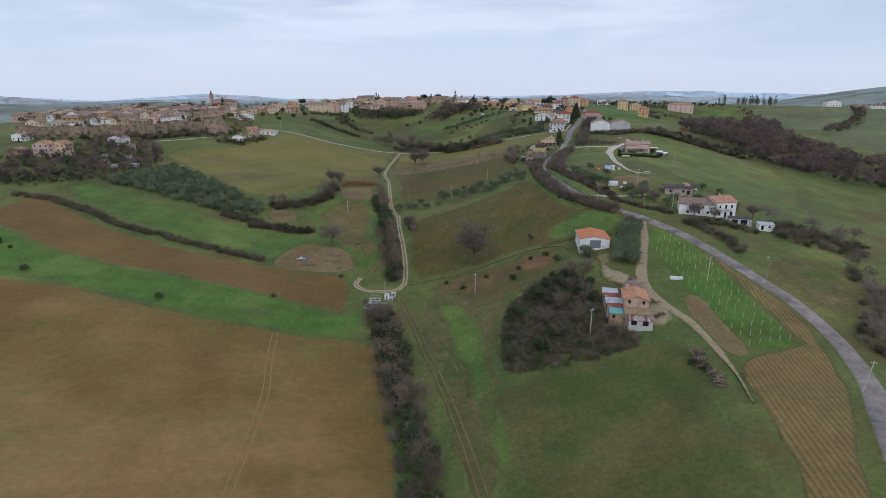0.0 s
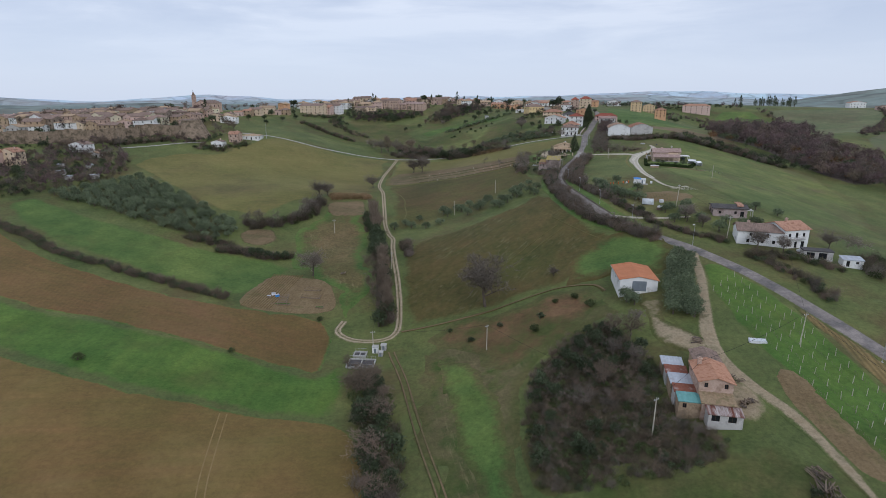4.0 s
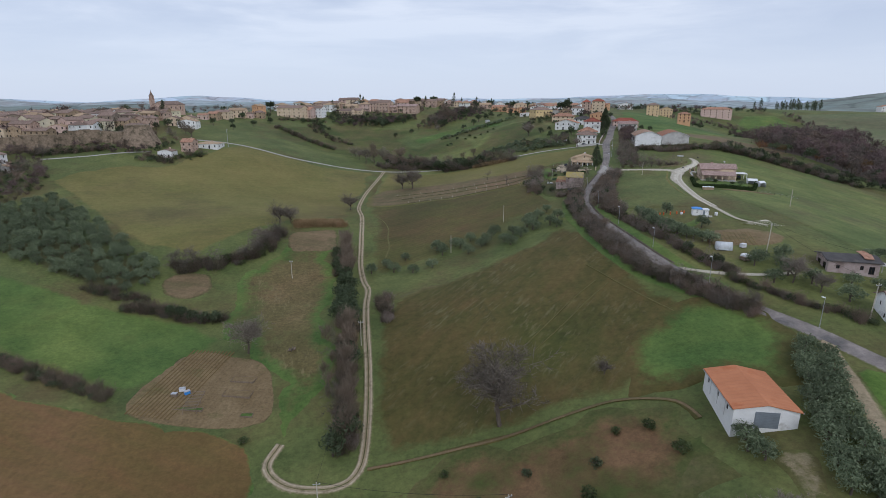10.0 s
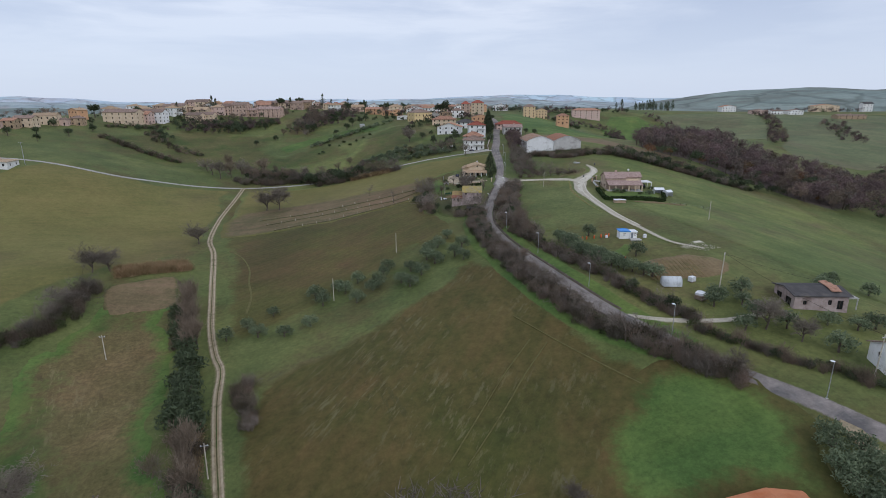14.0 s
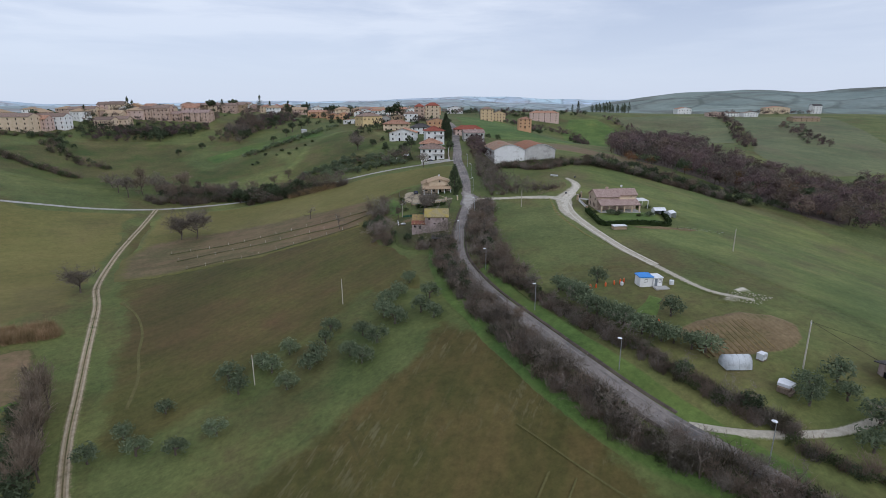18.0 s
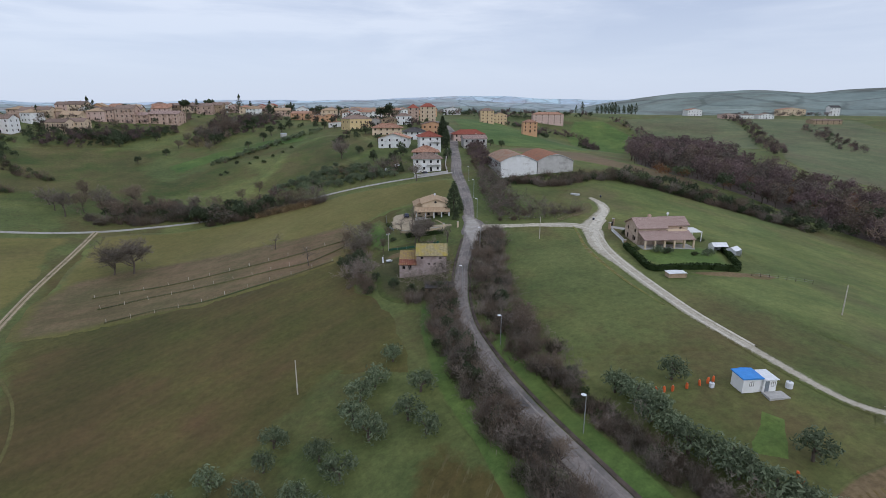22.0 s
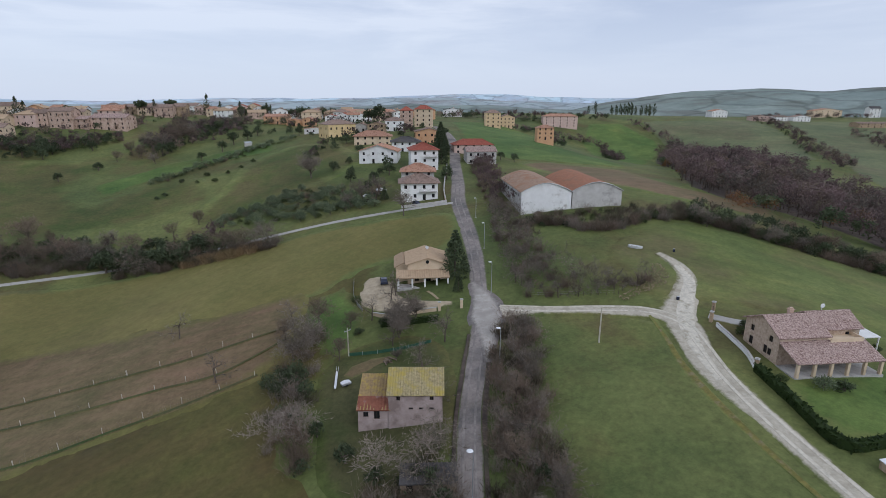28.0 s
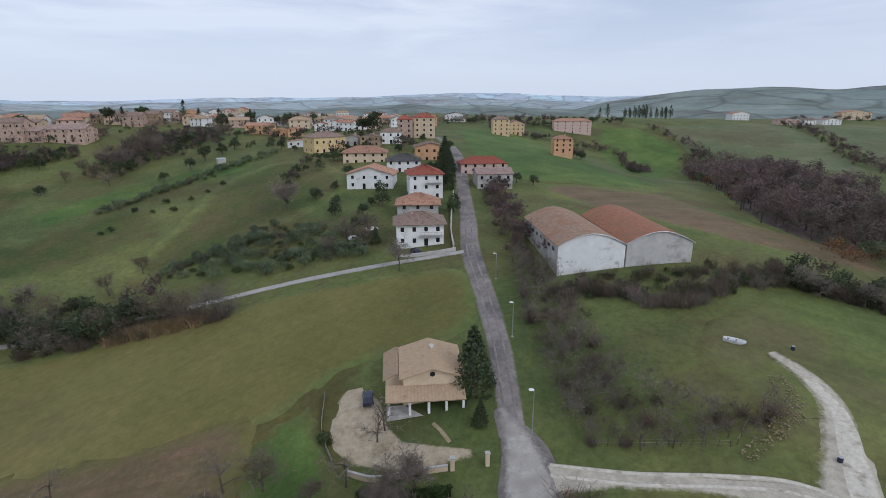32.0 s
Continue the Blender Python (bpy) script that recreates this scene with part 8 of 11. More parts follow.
simple_house("house", (-240.5, 509.1), (-229.1, 509.7), 8.0, 6.5, "x", 1.9, STONEWALL, OLDTILE, "tan stone town house with weathered brown tiled roof", levels=2, cols=3, z=36.5, door=1, group="town houses", category="house", over=0.4, rib=0.9, win=(0.95, 1.3), plain=True)
simple_house("house", (-280.4, 300.7), (-269.2, 300.2), 8.0, 8.3, "y", 2.4, PINKWALL, TERRA, "pink rendered town house with orange tiled roof", levels=3, cols=3, z=12.5, door=1, group="town houses", category="house", over=0.4, rib=0.9, win=(0.95, 1.3), plain=True)
simple_house("house", (-272.0, 306.2), (-261.7, 305.0), 8.0, 8.2, "y", 2.4, CREAMWALL, TERRA, "pale town house with orange tiled roof", levels=3, cols=3, z=12.4, door=1, group="town houses", category="house", over=0.4, rib=0.9, win=(0.95, 1.3), plain=True)
simple_house("house", (-291.6, 292.9), (-282.5, 293.4), 8.0, 5.3, "y", 1.6, STONEWALL, OLDTILE, "tan stone town house with weathered brown tiled roof", levels=2, cols=2, z=12.5, door=1, group="town houses", category="house", over=0.4, rib=0.9, win=(0.95, 1.3), plain=True)
simple_house("house", (-336.0, 370.8), (-325.2, 371.5), 8.0, 8.6, "y", 2.4, CREAMWALL, OLDTILE, "cream rendered town house with weathered brown tiled roof", levels=3, cols=3, z=24.0, door=1, group="town houses", category="house", over=0.4, rib=0.9, win=(0.95, 1.3), plain=True)
simple_house("house", (-333.5, 378.7), (-324.7, 379.3), 8.0, 5.8, "y", 1.7, GREYWALL, SANDTILE, "grey rendered town house with sand-coloured tiled roof", levels=2, cols=2, z=24.9, door=1, group="town houses", category="house", over=0.4, rib=0.9, win=(0.95, 1.3), plain=True)
simple_house("house", (-325.0, 381.0), (-314.4, 380.5), 8.0, 6.8, "y", 2.0, GREYWALL, SANDTILE, "pale town house with sand-coloured tiled roof", levels=2, cols=3, z=24.9, door=1, group="town houses", category="house", over=0.4, rib=0.9, win=(0.95, 1.3), plain=True)
simple_house("house", (-325.3, 397.9), (-312.0, 399.2), 9.4, 7.9, "x", 2.3, STONEWALL, OLDTILE, "tan stone town house with weathered brown tiled roof", levels=3, cols=3, z=27.0, door=1, group="town houses", category="house", over=0.4, rib=0.9, win=(0.95, 1.3), plain=True)
simple_house("house", (-325.0, 340.3), (-314.1, 339.4), 8.0, 4.6, "y", 1.4, WHITEWALL, OLDTILE, "white rendered town house with weathered brown tiled roof", levels=1, cols=3, z=20.1, door=1, group="town houses", category="house", over=0.4, rib=0.9, win=(0.95, 1.3), plain=True)
simple_house("house", (-166.8, 605.3), (-139.9, 597.1), 13.0, 9.3, "x", 2.4, CREAMWALL, OLDTILE, "cream rendered town house with weathered brown tiled roof", levels=3, cols=5, z=34.3, door=2, group="town houses", category="house", over=0.4, rib=0.9, win=(0.95, 1.3), plain=True)
simple_house("house", (-144.1, 610.5), (-132.9, 606.3), 8.3, 8.0, "x", 2.4, PINKWALL, TERRA, "pink rendered town house with orange tiled roof", levels=3, cols=3, z=33.8, door=1, group="town houses", category="house", over=0.4, rib=0.9, win=(0.95, 1.3), plain=True)
simple_house("house", (-136.0, 618.5), (-123.7, 614.0), 9.2, 9.1, "x", 2.4, WHITEWALL, OLDTILE, "white rendered town house with weathered brown tiled roof", levels=3, cols=3, z=34.1, door=1, group="town houses", category="house", over=0.4, rib=0.9, win=(0.95, 1.3), plain=True)
simple_house("house", (-108.4, 627.4), (-95.4, 622.4), 9.8, 7.1, "x", 2.1, CREAMWALL, OLDTILE, "cream rendered town house with weathered brown tiled roof", levels=2, cols=4, z=33.3, door=2, group="town houses", category="house", over=0.4, rib=0.9, win=(0.95, 1.3), plain=True)
simple_house("house", (-96.3, 632.3), (-85.7, 628.6), 8.0, 7.0, "x", 2.1, CREAMWALL, OLDTILE, "pale town house with weathered brown tiled roof", levels=2, cols=3, z=33.6, door=1, group="town houses", category="house", over=0.4, rib=0.9, win=(0.95, 1.3), plain=True)
simple_house("house", (-83.3, 665.1), (-74.0, 662.3), 8.0, 8.6, "x", 2.4, BRICKWALL, OLDTILE, "brown brick town house with weathered brown tiled roof", levels=3, cols=3, z=39.0, door=1, group="town houses", category="house", over=0.4, rib=0.9, win=(0.95, 1.3), plain=True)
simple_house("house", (-73.3, 662.4), (-59.8, 658.1), 9.9, 10.6, "x", 2.4, BRICKWALL, OLDTILE, "pale town house with weathered brown tiled roof", levels=3, cols=4, z=38.1, door=2, group="town houses", category="house", over=0.4, rib=0.9, win=(0.95, 1.3), plain=True)
simple_house("house", (-65.8, 663.4), (-51.5, 657.9), 10.8, 6.1, "x", 1.8, BRICKWALL, MIXTILE, "brown brick town house with mottled tiled roof", levels=2, cols=4, z=37.9, door=2, group="town houses", category="house", over=0.4, rib=0.9, win=(0.95, 1.3), plain=True)
simple_house("house", (-50.8, 660.9), (-29.2, 653.6), 13.0, 7.9, "x", 2.3, BRICKWALL, MIXTILE, "pale town house with mottled tiled roof", levels=3, cols=5, z=36.8, door=2, group="town houses", category="house", over=0.4, rib=0.9, win=(0.95, 1.3), plain=True)
simple_house("house", (-137.3, 675.2), (-127.4, 671.8), 8.0, 6.6, "x", 2.0, PINKWALL, OLDTILE, "pink rendered town house with weathered brown tiled roof", levels=2, cols=3, z=41.3, door=1, group="town houses", category="house", over=0.4, rib=0.9, win=(0.95, 1.3), plain=True)
simple_house("house", (-126.8, 672.1), (-116.6, 669.6), 8.0, 7.1, "x", 2.1, CREAMWALL, OLDTILE, "pale town house with weathered brown tiled roof", levels=2, cols=3, z=41.0, door=1, group="town houses", category="house", over=0.4, rib=0.9, win=(0.95, 1.3), plain=True)
simple_house("house", (-123.2, 706.8), (-114.4, 703.9), 8.0, 7.9, "x", 2.3, PINKWALL, OLDTILE, "pink rendered town house with weathered brown tiled roof", levels=3, cols=2, z=43.5, door=1, group="town houses", category="house", over=0.4, rib=0.9, win=(0.95, 1.3), plain=True)
simple_house("house", (-112.2, 696.0), (-99.0, 692.9), 9.5, 8.7, "x", 2.4, CREAMWALL, OLDTILE, "pale town house with weathered brown tiled roof", levels=3, cols=3, z=43.0, door=1, group="town houses", category="house", over=0.4, rib=0.9, win=(0.95, 1.3), plain=True)
simple_house("house", (-46.7, 736.5), (-33.5, 730.5), 10.1, 5.9, "x", 1.8, STONEWALL, OLDTILE, "tan stone town house with weathered brown tiled roof", levels=2, cols=4, z=44.8, door=2, group="town houses", category="house", over=0.4, rib=0.9, win=(0.95, 1.3), plain=True)
simple_house("house", (-33.2, 736.5), (-23.2, 733.0), 8.0, 6.4, "x", 1.9, STONEWALL, OLDTILE, "pale town house with weathered brown tiled roof", levels=2, cols=3, z=44.6, door=1, group="town houses", category="house", over=0.4, rib=0.9, win=(0.95, 1.3), plain=True)
simple_house("house", (-20.7, 710.6), (-8.2, 707.6), 9.0, 7.3, "x", 2.2, BRICKWALL, OLDTILE, "brown brick town house with weathered brown tiled roof", levels=2, cols=3, z=43.0, door=1, group="town houses", category="house", over=0.4, rib=0.9, win=(0.95, 1.3), plain=True)
simple_house("house", (-8.8, 720.7), (0.1, 717.9), 8.0, 7.6, "x", 2.3, STONEWALL, OLDTILE, "pale town house with weathered brown tiled roof", levels=2, cols=2, z=43.3, door=1, group="town houses", category="house", over=0.4, rib=0.9, win=(0.95, 1.3), plain=True)
simple_house("house", (-8.0, 961.8), (2.6, 958.1), 8.0, 7.7, "y", 2.3, ORANGEWALL, TERRA, "orange rendered town house with orange tiled roof", levels=2, cols=3, z=39.9, door=1, group="town houses", category="house", over=0.4, rib=0.9, win=(0.95, 1.3), plain=True)
simple_house("house", (32.0, 941.4), (43.2, 937.8), 8.3, 8.5, "y", 2.4, PINKWALL, REDTILE, "pink rendered town house with red tiled roof", levels=3, cols=3, z=39.8, door=1, group="town houses", category="house", over=0.4, rib=0.9, win=(0.95, 1.3), plain=True)
simple_house("house", (45.1, 966.7), (56.4, 961.6), 8.6, 9.9, "y", 2.4, CREAMWALL, REDTILE, "pale town house with red tiled roof", levels=3, cols=3, z=39.2, door=1, group="town houses", category="house", over=0.4, rib=0.9, win=(0.95, 1.3), plain=True)
simple_house("house", (6.7, 952.1), (15.9, 949.4), 8.0, 5.5, "y", 1.6, WHITEWALL, OLDTILE, "white rendered town house with weathered brown tiled roof", levels=2, cols=2, z=40.1, door=1, group="town houses", category="house", over=0.4, rib=0.9, win=(0.95, 1.3), plain=True)
simple_house("house", (16.8, 962.8), (28.8, 957.6), 9.1, 7.7, "y", 2.3, WHITEWALL, OLDTILE, "pale town house with weathered brown tiled roof", levels=2, cols=3, z=39.7, door=1, group="town houses", category="house", over=0.4, rib=0.9, win=(0.95, 1.3), plain=True)
simple_house("house", (55.6, 676.8), (70.5, 669.5), 11.6, 5.6, "x", 1.7, ORANGEWALL, TERRA, "orange rendered town house with orange tiled roof", levels=2, cols=4, z=38.6, door=2, group="town houses", category="house", over=0.4, rib=0.9, win=(0.95, 1.3), plain=True)
simple_house("house", (70.3, 654.9), (80.3, 652.4), 8.0, 4.0, "y", 1.2, ORANGEWALL, TERRA, "orange rendered town house with orange tiled roof", levels=1, cols=3, z=37.9, door=1, group="town houses", category="house", over=0.4, rib=0.9, win=(0.95, 1.3), plain=True)
simple_house("house", (80.7, 648.6), (87.9, 645.4), 8.0, 4.8, "y", 1.4, ORANGEWALL, TERRA, "pale town house with orange tiled roof", levels=2, cols=2, z=38.0, door=1, group="town houses", category="house", over=0.4, rib=0.9, win=(0.95, 1.3), plain=True)
simple_house("house", (101.4, 688.2), (109.9, 686.1), 8.0, 4.7, "y", 1.4, WHITEWALL, REDTILE, "white rendered town house with red tiled roof", levels=2, cols=2, z=39.1, door=1, group="town houses", category="house", over=0.4, rib=0.9, win=(0.95, 1.3), plain=True)
simple_house("house", (111.4, 688.9), (119.0, 685.2), 8.0, 5.6, "y", 1.6, WHITEWALL, REDTILE, "pale town house with red tiled roof", levels=2, cols=2, z=39.1, door=1, group="town houses", category="house", over=0.4, rib=0.9, win=(0.95, 1.3), plain=True)
simple_house("house", (117.5, 681.5), (126.5, 677.4), 8.0, 5.7, "x", 1.7, WHITEWALL, TERRA, "white rendered town house with orange tiled roof", levels=2, cols=3, z=39.2, door=1, group="town houses", category="house", over=0.4, rib=0.9, win=(0.95, 1.3), plain=True)
simple_house("house", (128.9, 683.8), (135.7, 681.1), 8.0, 6.2, "x", 1.8, WHITEWALL, TERRA, "pale town house with orange tiled roof", levels=2, cols=2, z=39.3, door=1, group="town houses", category="house", over=0.4, rib=0.9, win=(0.95, 1.3), plain=True)
simple_house("house", (105.9, 588.7), (113.0, 586.0), 8.0, 4.3, "y", 1.3, GREYWALL, OLDTILE, "grey rendered town house with weathered brown tiled roof", levels=1, cols=2, z=36.8, door=1, group="town houses", category="house", over=0.4, rib=0.9, win=(0.95, 1.3), plain=True)
simple_house("house", (112.7, 580.8), (122.6, 577.0), 8.0, 5.1, "y", 1.5, STONEWALL, OLDTILE, "pale town house with weathered brown tiled roof", levels=2, cols=3, z=36.6, door=1, group="town houses", category="house", over=0.4, rib=0.9, win=(0.95, 1.3), plain=True)
simple_house("house", (124.7, 585.5), (135.9, 582.6), 8.1, 6.4, "hip", 1.9, WHITEWALL, OLDTILE, "white rendered town house with weathered brown tiled roof", levels=2, cols=3, z=37.4, door=1, group="town houses", category="house", over=0.4, rib=0.9, win=(0.95, 1.3), plain=True)
simple_house("house", (140.0, 606.3), (148.4, 604.2), 8.0, 10.9, "hip", 2.4, BRICKWALL, REDTILE, "brown brick town house with red tiled roof", levels=4, cols=2, z=38.6, door=1, group="town houses", category="house", over=0.4, rib=0.9, win=(0.95, 1.3), plain=True)
simple_house("house", (150.1, 607.2), (161.4, 602.9), 8.4, 11.8, "hip", 2.4, CREAMWALL, REDTILE, "pale town house with red tiled roof", levels=4, cols=3, z=38.5, door=1, group="town houses", category="house", over=0.4, rib=0.9, win=(0.95, 1.3), plain=True)
simple_house("house", (191.6, 966.4), (202.1, 962.5), 8.0, 5.5, "hip", 1.6, WHITEWALL, OLDTILE, "white rendered town house with weathered brown tiled roof", levels=2, cols=3, z=37.6, door=1, group="town houses", category="house", over=0.4, rib=0.9, win=(0.95, 1.3), plain=True)
simple_house("house", (200.0, 946.1), (212.9, 940.3), 9.9, 6.7, "hip", 2.0, WHITEWALL, OLDTILE, "pale town house with weathered brown tiled roof", levels=2, cols=4, z=37.4, door=2, group="town houses", category="house", over=0.4, rib=0.9, win=(0.95, 1.3), plain=True)
simple_house("house", (138.2, 922.5), (148.2, 918.0), 8.0, 5.1, "x", 1.5, WHITEWALL, SANDTILE, "white rendered town house with sand-coloured tiled roof", levels=2, cols=3, z=37.6, door=1, group="town houses", category="house", over=0.4, rib=0.9, win=(0.95, 1.3), plain=True)
simple_house("house", (155.2, 951.6), (168.4, 946.9), 9.8, 7.4, "x", 2.2, WHITEWALL, SANDTILE, "pale town house with sand-coloured tiled roof", levels=2, cols=4, z=37.4, door=2, group="town houses", category="house", over=0.4, rib=0.9, win=(0.95, 1.3), plain=True)
simple_house("house", (102.1, 936.7), (115.7, 930.7), 10.4, 5.1, "hip", 1.5, WHITEWALL, OLDTILE, "white rendered town house with weathered brown tiled roof", levels=2, cols=4, z=38.4, door=2, group="town houses", category="house", over=0.4, rib=0.9, win=(0.95, 1.3), plain=True)
simple_house("house", (119.6, 952.2), (135.3, 947.1), 11.5, 6.6, "hip", 2.0, WHITEWALL, OLDTILE, "pale town house with weathered brown tiled roof", levels=2, cols=4, z=38.0, door=2, group="town houses", category="house", over=0.4, rib=0.9, win=(0.95, 1.3), plain=True)
simple_house("house", (77.5, 603.5), (92.2, 598.4), 10.8, 3.0, "y", 0.9, WHITEWALL, TERRA, "white rendered town house with orange tiled roof", levels=1, cols=4, z=35.7, door=2, group="town houses", category="house", over=0.4, rib=0.9, win=(0.95, 1.3), plain=True)
simple_house("house", (229.5, 669.1), (241.7, 665.7), 8.8, 11.8, "hip", 2.4, TANWALL, OLDTILE, "tan rendered town house with weathered brown tiled roof", levels=4, cols=3, z=34.2, door=1, group="town houses", category="house", over=0.4, rib=0.9, win=(0.95, 1.3), plain=True)
simple_house("house", (255.4, 697.2), (269.0, 694.0), 9.8, 9.1, "y", 2.4, TANWALL, OLDTILE, "tan rendered town house with weathered brown tiled roof", levels=3, cols=4, z=32.2, door=2, group="town houses", category="house", over=0.4, rib=0.9, win=(0.95, 1.3), plain=True)
simple_house("house", (221.8, 568.3), (232.2, 564.9), 8.0, 7.8, "hip", 1.8, ORANGEWALL, TERRA, "orange rendered town house with orange tiled roof", levels=3, cols=3, z=31.0, door=1, group="town houses", category="house", over=0.4, rib=0.9, win=(0.95, 1.3), plain=True)
simple_house("house", (326.7, 744.5), (359.1, 732.1), 13.0, 11.1, "hip", 2.4, PINKWALL, TERRA, "pink rendered town house with orange tiled roof", levels=4, cols=5, z=29.4, door=2, group="town houses", category="house", over=0.4, rib=0.9, win=(0.95, 1.3), plain=True)
simple_house("house", (233.2, 783.7), (251.5, 778.6), 13.0, 6.7, "y", 2.0, WHITEWALL, SLATEROOF, "white rendered town house with dark roof", levels=2, cols=5, z=39.6, door=2, group="town houses", category="house", over=0.4, rib=0.9, win=(0.95, 1.3), plain=True)
simple_house("house", (585.9, 784.4), (606.0, 779.9), 13.0, 7.5, "y", 2.2, WHITEWALL, TERRA, "white rendered town house with orange tiled roof", levels=2, cols=5, z=35.9, door=2, group="town houses", category="house", over=0.4, rib=0.9, win=(0.95, 1.3), plain=True)
simple_house("house", (571.2, 713.8), (589.7, 705.0), 13.0, 5.2, "y", 1.5, PINKWALL, OLDTILE, "pink rendered town house with weathered brown tiled roof", levels=2, cols=5, z=33.9, door=2, group="town houses", category="house", over=0.4, rib=0.9, win=(0.95, 1.3), plain=True)
simple_house("house", (601.5, 711.9), (616.8, 707.0), 11.3, 4.7, "x", 1.4, WHITEWALL, OLDTILE, "white rendered town house with weathered brown tiled roof", levels=2, cols=4, z=33.9, door=2, group="town houses", category="house", over=0.4, rib=0.9, win=(0.95, 1.3), plain=True)
simple_house("house", (620.5, 702.7), (638.0, 695.9), 13.0, 5.2, "y", 1.6, WHITEWALL, OLDTILE, "white rendered town house with weathered brown tiled roof", levels=2, cols=5, z=33.6, door=2, group="town houses", category="house", over=0.4, rib=0.9, win=(0.95, 1.3), plain=True)
simple_house("house", (703.9, 742.2), (738.3, 731.6), 13.0, 8.1, "y", 2.4, CREAMWALL, TERRA, "cream rendered town house with orange tiled roof", levels=3, cols=5, z=36.3, door=2, group="town houses", category="house", over=0.4, rib=0.9, win=(0.95, 1.3), plain=True)
simple_house("house", (624.0, 634.0), (655.8, 624.0), 13.0, 4.8, "x", 1.4, STONEWALL, OLDTILE, "tan stone town house with weathered brown tiled roof", levels=2, cols=5, z=29.4, door=2, group="town houses", category="house", over=0.4, rib=0.9, win=(0.95, 1.3), plain=True)
simple_house("house", (747.6, 705.4), (759.6, 700.7), 9.0, 10.6, "x", 2.4, WHITEWALL, SLATEROOF, "white rendered town house with dark roof", levels=3, cols=3, z=37.0, door=1, group="town houses", category="house", over=0.4, rib=0.9, win=(0.95, 1.3), plain=True)

# ---- the walled old town on its hill ----
OLD_TOWN = [(-430, 462), (-360, 425), (-300, 392), (-268, 402), (-243, 428), (-218, 446), (-222, 480), (-238, 530), (-300, 575), (-380, 560), (-450, 520)]
rng = np.random.default_rng(77)
TOWNCREAM = surface("pale_yellow_render", (0.58, 0.52, 0.37), (0.70, 0.64, 0.48), 0.5, fine=12, spot=(0.42, 0.36, 0.26), spot_scale=0.3, spot_cut=0.62, height=0.01, vary=0.08)
TOWNSTONE = surface("grey_brown_town_masonry", (0.27, 0.215, 0.165), (0.42, 0.345, 0.27), 0.8, fine=8, spot=(0.20, 0.155, 0.115), spot_scale=0.4, spot_cut=0.57, height=0.04, vary=0.15)
kinds = [(TOWNSTONE, "grey-brown stone"), (STONEWALL, "tan stone"), (TOWNCREAM, "pale yellow rendered"), (BRICKWALL, "old brick"), (PINKWALL, "pinkish rendered"), (WHITEWALL, "pale rendered")]
for x, y in within(OLD_TOWN, 15.0, 71, 0.2, -28):
    wall, said = kinds[int(rng.choice(6, p=(0.34, 0.16, 0.20, 0.10, 0.06, 0.14)))]
    tile, over = ((OLDTILE, "weathered brown tiles"), (SANDTILE, "sand-coloured tiles"), (MIXTILE, "mottled tiles"))[int(rng.choice(3, p=(0.76, 0.14, 0.10)))]
    wide, deep, eave = rng.uniform(8, 14.5), rng.uniform(8.5, 12), rng.uniform(4.8, 7.4)
    a = radians(rng.uniform(-34, 8))
    c, s = math.cos(a) * wide / 2, math.sin(a) * wide / 2
    simple_house("house", (x - c, y - s), (x + c, y + s), deep, eave, ("x", "x", "hip", "y")[int(rng.integers(0, 4))], rng.uniform(1.5, 2.3), wall, tile, f"{said} old town house roofed in {over}", levels=2, cols=int(rng.integers(2, 4)), side=2, door=None, z=min(float(height(x, y)) + (2.4 if y < 425 else 0.8), 35.0), group="old town houses", over=0.4, rib=0.8, win=(0.9, 1.3), plain=True, chimney=(rng.uniform(-3, 3), 1.2) if rng.random() < 0.7 else None)

# the church
ch = thing("church", pose(-250, 536, float(height(-250, 536)), 0, 0, -20), "tan brick church with a slender domed bell tower", "church")
block(ch, 15.0, 20.0, 8.6, "y", 2.6, BRICKWALL, OLDTILE, [[(7.5, 5.6, 1.5, 1.9), (7.5, 0.03, 1.8, 3.2)], [(5, 4.5, 1.1, 2.2), (10, 4.5, 1.1, 2.2), (15, 4.5, 1.1, 2.2)], [], []], at=(5.0, 8.0, 0), rib=0.8, sink=8)
part("bell_tower", join(box(-7.0, -4.0, -1.5, 1.5, -6, 12.4), box(-7.25, -3.75, -1.75, 1.75, 12.4, 12.8), *[box(x, x + 0.7, y, y + 0.7, 12.8, 15.6) for x in (-6.9, -4.8) for y in (-1.4, 0.7)], box(-6.3, -4.7, -0.8, 0.8, 12.8, 15.6), box(-7.15, -3.85, -1.65, 1.65, 15.6, 16.0)), BRICKWALL, ch)
part("dome", moved(tube([(0, 0, 0), (0, 0, 0.8), (0, 0, 1.6), (0, 0, 2.4), (0, 0, 3.2), (0, 0, 3.3), (0, 0, 5.6)], [1.45, 1.35, 1.05, 0.7, 0.4, 0.2, 0.05], 12), pose(-5.5, 0, 16.0)), OLDTILE, ch, "small tiled dome and spike")

